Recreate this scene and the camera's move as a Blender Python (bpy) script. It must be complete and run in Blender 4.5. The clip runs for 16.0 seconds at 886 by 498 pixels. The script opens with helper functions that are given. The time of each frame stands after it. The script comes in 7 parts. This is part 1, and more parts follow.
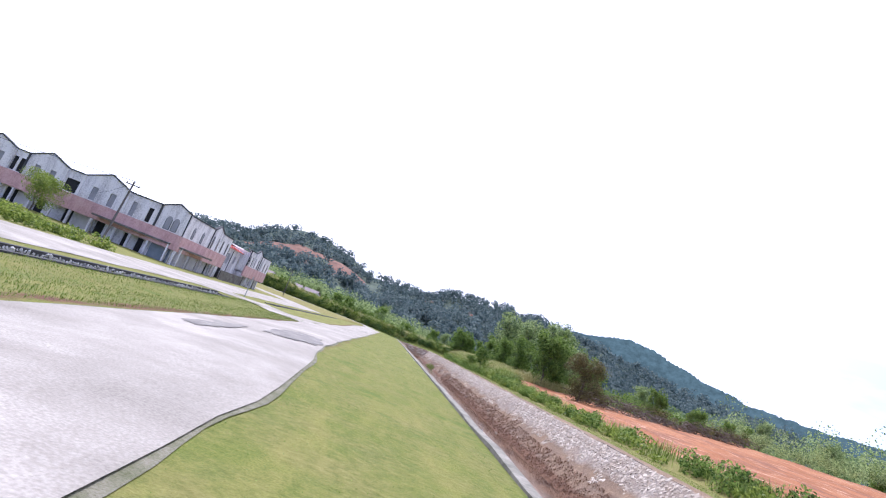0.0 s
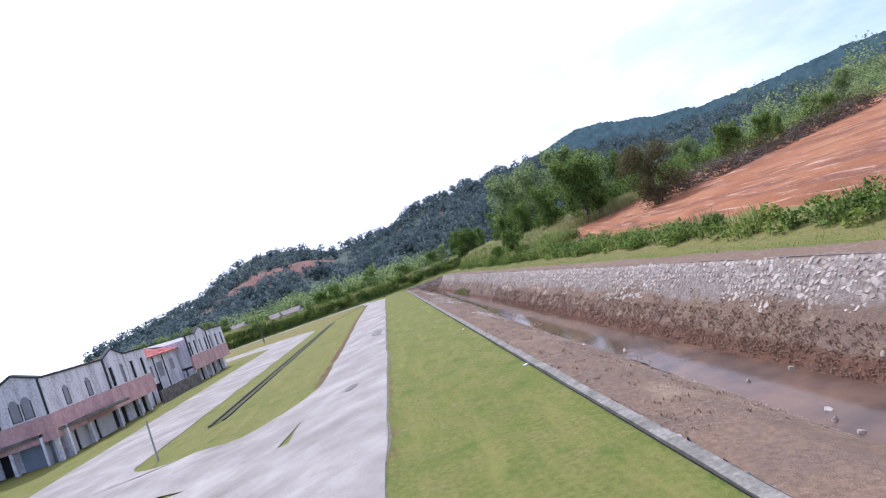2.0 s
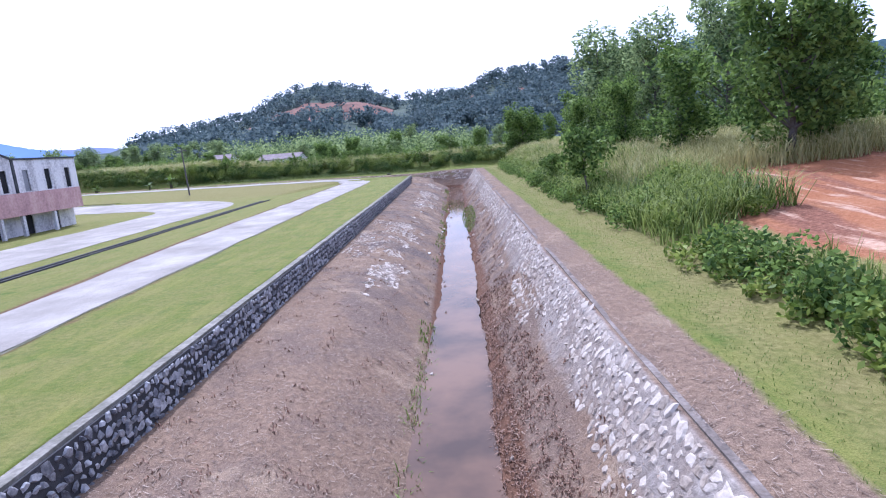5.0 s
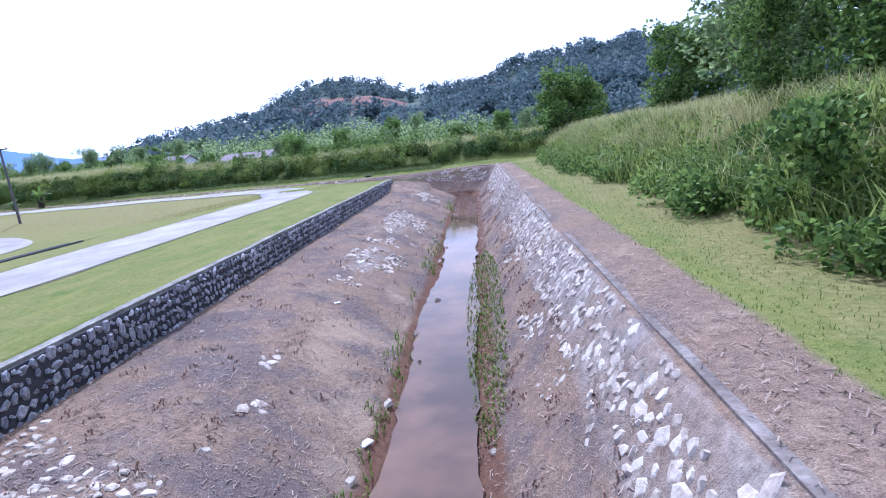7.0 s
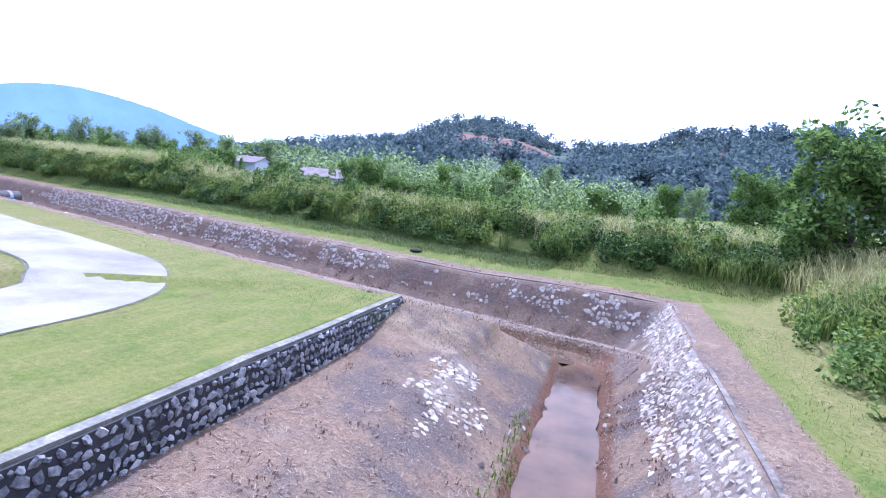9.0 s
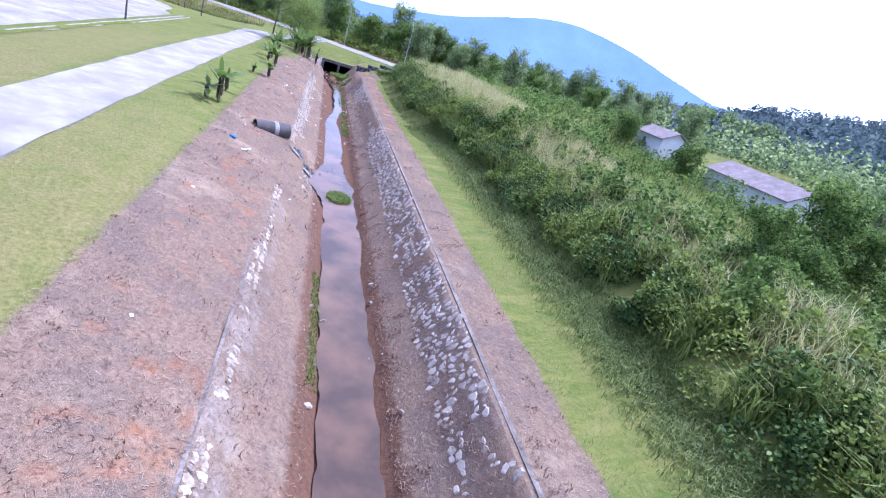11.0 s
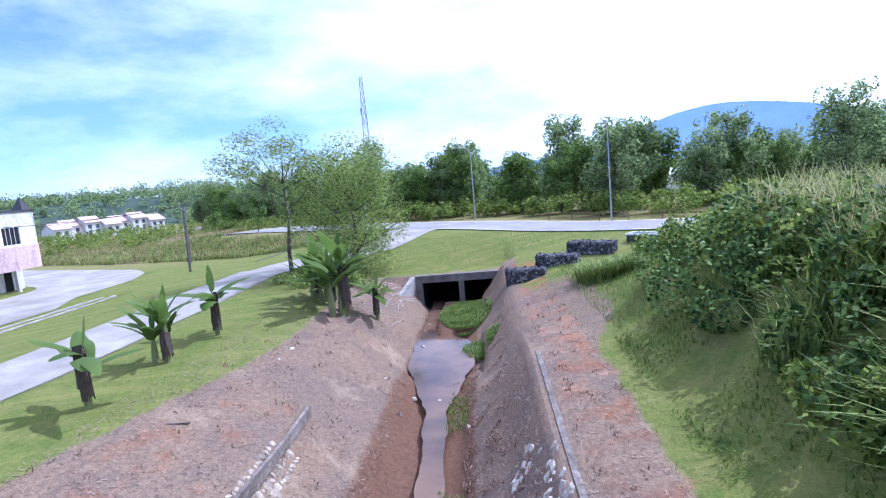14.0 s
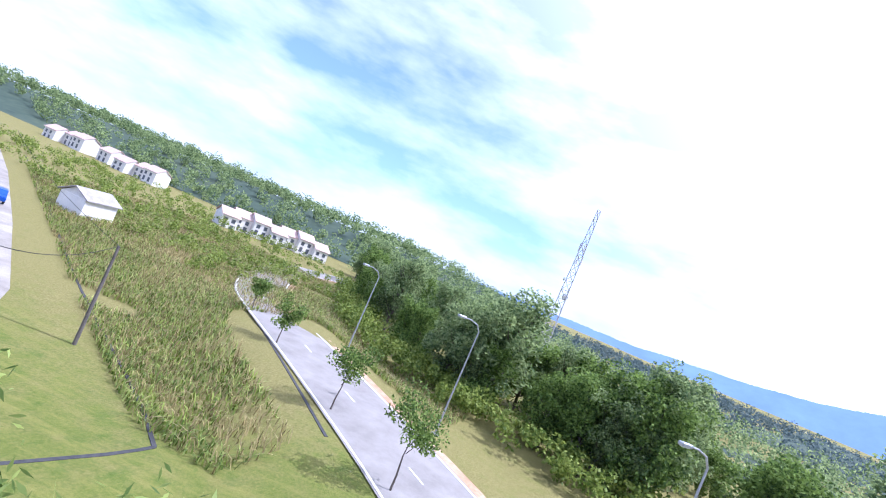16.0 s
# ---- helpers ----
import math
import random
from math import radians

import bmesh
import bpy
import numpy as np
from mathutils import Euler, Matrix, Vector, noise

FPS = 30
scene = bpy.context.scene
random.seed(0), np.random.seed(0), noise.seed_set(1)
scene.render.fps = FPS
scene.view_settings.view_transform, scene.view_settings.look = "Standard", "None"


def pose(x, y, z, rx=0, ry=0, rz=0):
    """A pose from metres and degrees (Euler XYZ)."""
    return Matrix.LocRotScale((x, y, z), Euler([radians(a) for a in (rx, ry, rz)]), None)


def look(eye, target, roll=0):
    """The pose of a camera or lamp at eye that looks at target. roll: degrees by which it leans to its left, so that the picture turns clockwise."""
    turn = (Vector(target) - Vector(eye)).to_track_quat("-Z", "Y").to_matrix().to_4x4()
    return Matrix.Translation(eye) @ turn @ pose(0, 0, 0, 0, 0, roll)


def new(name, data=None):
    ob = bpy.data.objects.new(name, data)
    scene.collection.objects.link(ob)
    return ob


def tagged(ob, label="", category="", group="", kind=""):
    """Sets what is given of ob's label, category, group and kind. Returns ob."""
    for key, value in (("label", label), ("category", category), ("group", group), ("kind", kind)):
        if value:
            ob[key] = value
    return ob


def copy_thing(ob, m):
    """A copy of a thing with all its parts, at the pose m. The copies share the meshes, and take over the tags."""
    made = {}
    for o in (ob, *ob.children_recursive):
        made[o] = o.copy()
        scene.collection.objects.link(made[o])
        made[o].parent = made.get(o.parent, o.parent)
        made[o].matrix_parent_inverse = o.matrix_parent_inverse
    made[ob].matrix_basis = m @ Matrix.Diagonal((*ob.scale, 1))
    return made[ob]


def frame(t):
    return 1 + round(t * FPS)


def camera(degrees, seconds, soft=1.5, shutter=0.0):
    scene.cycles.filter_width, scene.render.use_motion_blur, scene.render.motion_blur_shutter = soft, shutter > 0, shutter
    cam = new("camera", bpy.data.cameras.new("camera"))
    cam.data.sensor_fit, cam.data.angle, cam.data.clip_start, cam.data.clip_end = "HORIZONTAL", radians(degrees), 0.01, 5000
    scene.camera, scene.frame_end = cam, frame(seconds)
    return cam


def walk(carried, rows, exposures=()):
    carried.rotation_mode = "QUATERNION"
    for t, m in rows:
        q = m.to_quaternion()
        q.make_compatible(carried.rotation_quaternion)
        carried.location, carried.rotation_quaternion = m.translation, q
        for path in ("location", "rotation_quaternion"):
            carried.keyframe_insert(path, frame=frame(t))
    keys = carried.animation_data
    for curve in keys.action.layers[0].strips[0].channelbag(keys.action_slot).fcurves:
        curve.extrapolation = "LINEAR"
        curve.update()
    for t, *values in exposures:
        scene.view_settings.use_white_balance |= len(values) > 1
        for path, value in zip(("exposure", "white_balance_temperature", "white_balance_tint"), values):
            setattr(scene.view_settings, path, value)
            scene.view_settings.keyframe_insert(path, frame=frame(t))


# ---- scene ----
# ---- camera and its flight ----
cam = camera(78.5, 16.0, soft=1.1)
# seconds, x, y, z, yaw to the left, pitch up, roll
PATH = [
    (0, -2.96, -22.06, 1.49, -2.09, 9.94, 21.54),
    (0.5, -2.74, -13.89, 2.08, 4.94, 11.54, 18.47),
    (1, -2.80, -8.04, 3.46, 3.96, 2.84, 10.15),
    (1.5, -3.34, -2.12, 4.01, -1.04, 1.32, -4.66),
    (2, -3.67, 3.83, 4.21, -6.79, 0.86, -19.46),
    (2.5, -2.60, 9.83, 4.41, -8.81, 0.18, -23.28),
    (3, -1.15, 16.54, 5.01, -7.86, -2.16, -15.27),
    (3.5, 0.85, 23.21, 5.41, -4.93, -6.65, -10.71),
    (4, 3.29, 29.78, 5.33, -0.96, -10.78, -5.69),
    (4.2, 4.26, 32.40, 5.26, -0.30, -10.54, -5.70),
    (6.3, 8.47, 68.66, 3.11, 5.42, -11.89, -1.72),
    (6.5, 8.47, 71.77, 3.09, 5.58, -11.85, -2.17),
    (7, 8.18, 79.69, 2.87, 4.50, -11.08, -6.20),
    (7.5, 7.78, 87.58, 2.57, 2.58, -10.27, -11.10),
    (8, 7.36, 96.16, 2.53, 1.06, -9.48, -14.36),
    (8.2, 7.15, 99.71, 2.57, 1.72, -8.56, -11.16),
    (10.3, 7.80, 127.40, 7.30, 42.80, -14.40, 32.00),
    (10.5, 3.50, 130.05, 7.20, 46.10, -16.40, 31.20),
    (11, -5.30, 136.55, 7.85, 57.70, -20.05, 18.00),
    (11.5, -16.32, 141.54, 7.43, 65.50, -18.61, 14.66),
    (12, -26.15, 145.82, 6.09, 72.32, -18.37, 2.45),
    (12.5, -39.12, 149.47, 5.09, 73.77, -14.82, -6.47),
    (13, -48.52, 152.48, 4.58, 74.03, -10.56, -12.71),
    (13.5, -57.36, 155.39, 4.67, 76.16, -8.52, -11.11),
    (14, -67.30, 158.12, 5.20, 79.56, -6.85, -4.93),
    (14.5, -75.94, 160.75, 6.36, 83.88, -5.50, 1.29),
    (15, -84.44, 162.52, 8.22, 87.85, -4.33, 6.64),
    (15.5, -92.00, 163.45, 10.22, 94.25, -0.47, 13.20),
    (16, -102.40, 164.50, 11.30, 101.60, 1.75, 23.61),
]


def flight_pose(x, y, z, yaw, pitch, roll):
    return Matrix.Translation((x, y, z)) @ pose(0, 0, 0, 90 + pitch, 0, yaw) @ pose(0, 0, 0, 0, 0, roll)


walk(cam, [(t, flight_pose(*row)) for t, *row in PATH], [(0.0, 0.68, 5650, 22), (1.0, 0.4, 5650, 20), (2.0, 0.3, 5500, 22), (3.5, 0.28, 5300, 24), (4.0, 0.6, 5280, 26), (6.5, 0.62, 4780, 24), (7.0, 0.68, 4780, 24), (7.5, 0.97, 4820, 27), (8.2, 1.08, 4760, 25), (10.5, 0.93, 4850, 30), (12.0, 0.92, 4880, 27), (12.5, 0.98, 4800, 24), (13.0, 0.8, 4850, 20), (14.5, 0.73, 4820, 24), (15.0, 1.12, 5180, 27), (15.5, 0.64, 4850, 34), (16.0, 0.92, 5270, 23)])

# ---- sky, sun, exposure ----
SUN_AZ, SUN_EL = 14.0, 54.0  # degrees to the left of +y, degrees up
world = bpy.data.worlds.new("sky")
scene.world = world
world.use_nodes = True
wn, wl = world.node_tree.nodes, world.node_tree.links
wn.clear()
w_out = wn.new("ShaderNodeOutputWorld")
w_bg = wn.new("ShaderNodeBackground")
w_sky = wn.new("ShaderNodeTexSky")
w_sky.sky_type, w_sky.sun_disc = "NISHITA", False
w_sky.sun_elevation, w_sky.sun_rotation = radians(SUN_EL), radians(-SUN_AZ)
w_sky.air_density, w_sky.dust_density, w_sky.ozone_density = 1.0, 0.4, 1.5
w_co = wn.new("ShaderNodeTexCoord")
w_map = wn.new("ShaderNodeMapping")
w_map.inputs["Scale"].default_value = (1.6, 1.6, 4.5)
w_noise = wn.new("ShaderNodeTexNoise")
w_noise.inputs["Scale"].default_value, w_noise.inputs["Detail"].default_value = 2.5, 10.0
w_noise.inputs["Roughness"].default_value = 0.54
w_ramp = wn.new("ShaderNodeValToRGB")
w_ramp.color_ramp.elements[0].position, w_ramp.color_ramp.elements[1].position = 0.36, 1.0
w_ramp.color_ramp.elements[0].color = (0.1, 0.1, 0.1, 1)
# thin bright haze towards the sun
w_dot = wn.new("ShaderNodeVectorMath")
w_dot.operation = "DOT_PRODUCT"
w_dot.inputs[1].default_value = (-math.sin(radians(SUN_AZ)) * math.cos(radians(SUN_EL)), math.cos(radians(SUN_AZ)) * math.cos(radians(SUN_EL)), math.sin(radians(SUN_EL)))
w_near = wn.new("ShaderNodeMapRange")
w_near.inputs["From Min"].default_value, w_near.inputs["From Max"].default_value = 0.2, 0.9
w_sum = wn.new("ShaderNodeMath")
w_sum.operation, w_sum.use_clamp = "ADD", True
w_mix = wn.new("ShaderNodeMix")
w_mix.data_type = "RGBA"
w_mix.inputs["B"].default_value = (15.0, 15.2, 15.6, 1)
wl.new(w_co.outputs["Generated"], w_map.inputs["Vector"])
wl.new(w_map.outputs["Vector"], w_noise.inputs["Vector"])
wl.new(w_noise.outputs["Fac"], w_ramp.inputs["Fac"])
wl.new(w_co.outputs["Generated"], w_dot.inputs[0])
wl.new(w_dot.outputs["Value"], w_near.inputs["Value"])
wl.new(w_ramp.outputs["Color"], w_sum.inputs[0])
wl.new(w_near.outputs["Result"], w_sum.inputs[1])
wl.new(w_sum.outputs["Value"], w_mix.inputs["Factor"])
w_gain = wn.new("ShaderNodeMix")
w_gain.data_type, w_gain.blend_type = "RGBA", "MULTIPLY"
w_gain.inputs["Factor"].default_value = 1.0
w_gain.inputs["B"].default_value = (0.95, 1.24, 1.95, 1)
wl.new(w_sky.outputs["Color"], w_gain.inputs["A"])
wl.new(w_gain.outputs["Result"], w_mix.inputs["A"])
wl.new(w_mix.outputs["Result"], w_bg.inputs["Color"])
w_bg.inputs["Strength"].default_value = 0.07
wl.new(w_bg.outputs["Background"], w_out.inputs["Surface"])

sun_data = bpy.data.lights.new("sun", "SUN")
sun_data.energy, sun_data.angle, sun_data.color = 3.2, radians(0.6), (1.0, 0.965, 0.92)
sun = new("sun", sun_data)
sun.matrix_world = look((0, 0, 60), Vector((0, 0, 60)) - Vector(w_dot.inputs[1].default_value))

# ---- materials ----


def material(name, cols, scale=4.0, rough=0.85, bump=0.25, bump_scale=None, detail=6.0, spots=None, metallic=0.0, stops=None, spec=0.3, object_random=0.0, island=0.0, stretch=None):
    """A surface of two to four colours laid out by noise at two scales, with fine relief."""
    m = bpy.data.materials.new(name)
    m.use_nodes = True
    n, l = m.node_tree.nodes, m.node_tree.links
    b = n["Principled BSDF"]
    b.inputs["Roughness"].default_value, b.inputs["Metallic"].default_value = rough, metallic
    b.inputs["Specular IOR Level"].default_value = spec
    co = n.new("ShaderNodeTexCoord")
    big, small = n.new("ShaderNodeTexNoise"), n.new("ShaderNodeTexNoise")
    big.inputs["Scale"].default_value, big.inputs["Detail"].default_value = scale, detail
    big.inputs["Roughness"].default_value = 0.65
    small.inputs["Scale"].default_value, small.inputs["Detail"].default_value = bump_scale or scale * 9, 4.0
    for t in (big, small):
        l.new(co.outputs["Object"], t.inputs["Vector"])
    if stretch:
        runs = n.new("ShaderNodeMapping")
        runs.inputs["Scale"].default_value = stretch
        l.new(co.outputs["Object"], runs.inputs["Vector"])
        l.new(runs.outputs["Vector"], big.inputs["Vector"])
    ramp = n.new("ShaderNodeValToRGB")
    e = ramp.color_ramp.elements
    stops = stops or [0.32 + 0.36 * k / max(1, len(cols) - 1) for k in range(len(cols))]
    while len(e) < len(cols):
        e.new(0.5)
    for k, c in enumerate(cols):
        e[k].position, e[k].color = stops[k], (*c, 1)
    mixn = n.new("ShaderNodeMix")
    mixn.inputs["Factor"].default_value = 0.35
    l.new(big.outputs["Fac"], mixn.inputs["A"])
    l.new(small.outputs["Fac"], mixn.inputs["B"])
    src = mixn.outputs["Result"]
    if object_random:
        info, add = n.new("ShaderNodeObjectInfo"), n.new("ShaderNodeMath")
        add.operation = "MULTIPLY_ADD"
        l.new(info.outputs["Random"], add.inputs[0])
        add.inputs[1].default_value = object_random
        l.new(src, add.inputs[2])
        src = add.outputs[0]
    if island:
        geo, add = n.new("ShaderNodeNewGeometry"), n.new("ShaderNodeMath")
        add.operation = "MULTIPLY_ADD"
        l.new(geo.outputs["Random Per Island"], add.inputs[0])
        add.inputs[1].default_value = island
        l.new(src, add.inputs[2])
        less = n.new("ShaderNodeMath")
        less.operation = "SUBTRACT"
        less.inputs[1].default_value = island * 0.5
        l.new(add.outputs[0], less.inputs[0])
        src = less.outputs[0]
    l.new(src, ramp.inputs["Fac"])
    l.new(ramp.outputs["Color"], b.inputs["Base Color"])
    if bump:
        bp = n.new("ShaderNodeBump")
        bp.inputs["Strength"].default_value, bp.inputs["Distance"].default_value = bump, 0.05
        l.new(small.outputs["Fac"], bp.inputs["Height"])
        l.new(bp.outputs["Normal"], b.inputs["Normal"])
    return m


def leaf_material(name, dark, light, through_light=0.35, rough=0.55, spec=0.2):
    """Leaves: each island its own tone between dark and light, and some light passes through."""
    m = bpy.data.materials.new(name)
    m.use_nodes = True
    n, l = m.node_tree.nodes, m.node_tree.links
    b, out = n["Principled BSDF"], n["Material Output"]
    b.inputs["Roughness"].default_value = rough
    b.inputs["Specular IOR Level"].default_value = spec
    geo, ramp, co, tex, mx = (n.new("ShaderNode" + k) for k in ("NewGeometry", "ValToRGB", "TexCoord", "TexNoise", "Mix"))
    tex.inputs["Scale"].default_value = 0.35
    l.new(co.outputs["Object"], tex.inputs["Vector"])
    mx.inputs["Factor"].default_value = 0.5
    l.new(geo.outputs["Random Per Island"], mx.inputs["A"])
    l.new(tex.outputs["Fac"], mx.inputs["B"])
    l.new(mx.outputs["Result"], ramp.inputs["Fac"])
    ramp.color_ramp.elements[0].position, ramp.color_ramp.elements[1].position = 0.32, 0.68
    ramp.color_ramp.elements[0].color, ramp.color_ramp.elements[1].color = (*dark, 1), (*light, 1)
    l.new(ramp.outputs["Color"], b.inputs["Base Color"])
    tr, ms = n.new("ShaderNodeBsdfTranslucent"), n.new("ShaderNodeMixShader")
    l.new(ramp.outputs["Color"], tr.inputs["Color"])
    ms.inputs["Fac"].default_value = through_light
    l.new(b.outputs["BSDF"], ms.inputs[1])
    l.new(tr.outputs["BSDF"], ms.inputs[2])
    l.new(ms.outputs["Shader"], out.inputs["Surface"])
    return m


def ground_material():
    """Grass, cut dry thatch, bare red clay and mortar, by the masks stored on the sheet, with ragged edges."""
    m = bpy.data.materials.new("ground_cover")
    m.use_nodes = True
    n, l = m.node_tree.nodes, m.node_tree.links
    b = n["Principled BSDF"]
    b.inputs["Roughness"].default_value, b.inputs["Specular IOR Level"].default_value = 0.95, 0.1
    co = n.new("ShaderNodeTexCoord")

    def tex(scale, detail=6.0, rough=0.6):
        t = n.new("ShaderNodeTexNoise")
        t.inputs["Scale"].default_value, t.inputs["Detail"].default_value, t.inputs["Roughness"].default_value = scale, detail, rough
        l.new(co.outputs["Object"], t.inputs["Vector"])
        return t.outputs["Fac"]

    def ramp(fac, *stops):
        r = n.new("ShaderNodeValToRGB")
        e = r.color_ramp.elements
        while len(e) < len(stops):
            e.new(0.5)
        for k, (p, c) in enumerate(stops):
            e[k].position, e[k].color = p, (*c, 1)
        l.new(fac, r.inputs["Fac"])
        return r.outputs["Color"]

    def blend(fac, a, c):
        x = n.new("ShaderNodeMix")
        x.data_type = "RGBA"
        l.new(fac, x.inputs["Factor"])
        l.new(a, x.inputs["A"])
        l.new(c, x.inputs["B"])
        return x.outputs["Result"]

    def ragged(name, noise_fac, amount=0.5, sharp=5.0):
        a = n.new("ShaderNodeAttribute")
        a.attribute_name = name
        s = n.new("ShaderNodeMath")
        s.operation = "MULTIPLY_ADD"
        l.new(noise_fac, s.inputs[0])
        s.inputs[1].default_value = amount * 2
        l.new(a.outputs["Fac"], s.inputs[2])
        r = n.new("ShaderNodeMapRange")
        r.inputs["From Min"].default_value = 0.5 + amount - 0.5 / sharp
        r.inputs["From Max"].default_value = 0.5 + amount + 0.5 / sharp
        l.new(s.outputs[0], r.inputs["Value"])
        return r.outputs["Result"]

    fine, mid, big, patch = tex(38, 3), tex(7, 6), tex(0.9, 6), tex(0.12, 5)
    blades = tex(42, 9, 0.8)
    g1 = ramp(mid, (0.3, (0.09, 0.125, 0.022)), (0.5, (0.148, 0.172, 0.034)), (0.7, (0.22, 0.212, 0.06)))
    g2 = ramp(fine, (0.3, (0.055, 0.082, 0.016)), (0.7, (0.205, 0.218, 0.052)))
    half = n.new("ShaderNodeValue")
    half.outputs[0].default_value = 0.5
    grass = blend(half.outputs[0], g1, g2)
    strip = n.new("ShaderNodeMapping")
    strip.inputs["Scale"].default_value = (1.1, 0.16, 1.0)
    l.new(co.outputs["Object"], strip.inputs["Vector"])
    streaks = n.new("ShaderNodeTexNoise")
    streaks.inputs["Scale"].default_value, streaks.inputs["Detail"].default_value, streaks.inputs["Roughness"].default_value = 1.4, 7.0, 0.65
    l.new(strip.outputs["Vector"], streaks.inputs["Vector"])
    streaks = streaks.outputs["Fac"]
    sun_dry = ramp(fine, (0.3, (0.15, 0.15, 0.035)), (0.7, (0.27, 0.26, 0.075)))
    lush = ramp(fine, (0.3, (0.045, 0.085, 0.014)), (0.7, (0.115, 0.17, 0.03)))

    def band(fac, lo, hi):
        r = n.new("ShaderNodeMapRange")
        r.inputs["From Min"].default_value, r.inputs["From Max"].default_value = lo, hi
        l.new(fac, r.inputs["Value"])
        return r.outputs["Result"]

    grass = blend(band(streaks, 0.48, 0.68), grass, sun_dry)
    grass = blend(band(tex(0.7, 7, 0.7), 0.53, 0.68), grass, lush)
    olive = ramp(mid, (0.3, (0.14, 0.13, 0.04)), (0.7, (0.27, 0.235, 0.09)))
    grass = blend(ragged("worn", big, 0.5, 2.0), grass, olive)
    thatch = ramp(mid, (0.25, (0.085, 0.055, 0.039)), (0.45, (0.18, 0.122, 0.084)), (0.6, (0.272, 0.184, 0.121)), (0.8, (0.352, 0.262, 0.182)))
    thatch2 = ramp(blades, (0.36, (0.057, 0.035, 0.024)), (0.5, (0.222, 0.151, 0.1)), (0.64, (0.465, 0.357, 0.248)))
    thatch = blend(half.outputs[0], thatch, thatch2)
    dead = ramp(blades, (0.36, (0.045, 0.035, 0.032)), (0.5, (0.12, 0.095, 0.085)), (0.66, (0.27, 0.23, 0.205)))
    pale = ramp(blades, (0.36, (0.15, 0.105, 0.065)), (0.5, (0.34, 0.25, 0.165)), (0.64, (0.52, 0.42, 0.3)))
    less = n.new("ShaderNodeMath")
    less.operation = "MULTIPLY"
    grey = n.new("ShaderNodeAttribute")
    grey.attribute_name = "grey"
    l.new(band(tex(0.42, 8, 0.72), 0.45, 0.58), less.inputs[0])
    l.new(grey.outputs["Fac"], less.inputs[1])
    thatch = blend(less.outputs[0], thatch, dead)
    thatch = blend(band(tex(0.3, 7, 0.7), 0.56, 0.7), thatch, pale)
    clods = ramp(tex(2.6, 6, 0.75), (0.3, (0.028, 0.018, 0.014)), (0.4, (0.12, 0.07, 0.045)))
    clay = ramp(mid, (0.25, (0.15, 0.06, 0.03)), (0.5, (0.31, 0.132, 0.062)), (0.75, (0.47, 0.25, 0.14)))
    clay2 = ramp(patch, (0.35, (0.2, 0.075, 0.034)), (0.5, (0.34, 0.14, 0.064)), (0.65, (0.45, 0.225, 0.115)))
    clay = blend(half.outputs[0], clay, clay2)
    furrow = n.new("ShaderNodeTexNoise")
    furrow.inputs["Scale"].default_value, furrow.inputs["Detail"].default_value, furrow.inputs["Distortion"].default_value = 0.35, 9.0, 1.2
    l.new(strip.outputs["Vector"], furrow.inputs["Vector"])
    clay = blend(band(furrow.outputs["Fac"], 0.5, 0.62), clay, ramp(mid, (0.3, (0.13, 0.058, 0.036)), (0.7, (0.3, 0.14, 0.085))))
    clay = blend(band(streaks, 0.56, 0.66), clay, ramp(mid, (0.3, (0.4, 0.23, 0.14)), (0.7, (0.58, 0.4, 0.28))))
    mud = ramp(mid, (0.3, (0.08, 0.041, 0.026)), (0.7, (0.225, 0.114, 0.066)))
    mud = blend(half.outputs[0], mud, clods)
    mortar = ramp(mid, (0.3, (0.2, 0.168, 0.138)), (0.7, (0.4, 0.35, 0.297)))
    c = blend(ragged("thatch", big, 0.45, 3.0), grass, thatch)
    c = blend(ragged("mud", big, 0.4, 3.0), c, mud)
    c = blend(ragged("clay", big, 0.5, 3.5), c, clay)
    c = blend(ragged("mortar", big, 0.42, 3.0), c, mortar)
    l.new(c, b.inputs["Base Color"])
    bp = n.new("ShaderNodeBump")
    bp.inputs["Strength"].default_value, bp.inputs["Distance"].default_value = 0.75, 0.06
    hs = n.new("ShaderNodeMath")
    hs.operation = "MULTIPLY_ADD"
    hs.inputs[1].default_value = 0.6
    l.new(fine, hs.inputs[0])
    l.new(mid, hs.inputs[2])
    l.new(hs.outputs[0], bp.inputs["Height"])
    l.new(bp.outputs["Normal"], b.inputs["Normal"])
    return m


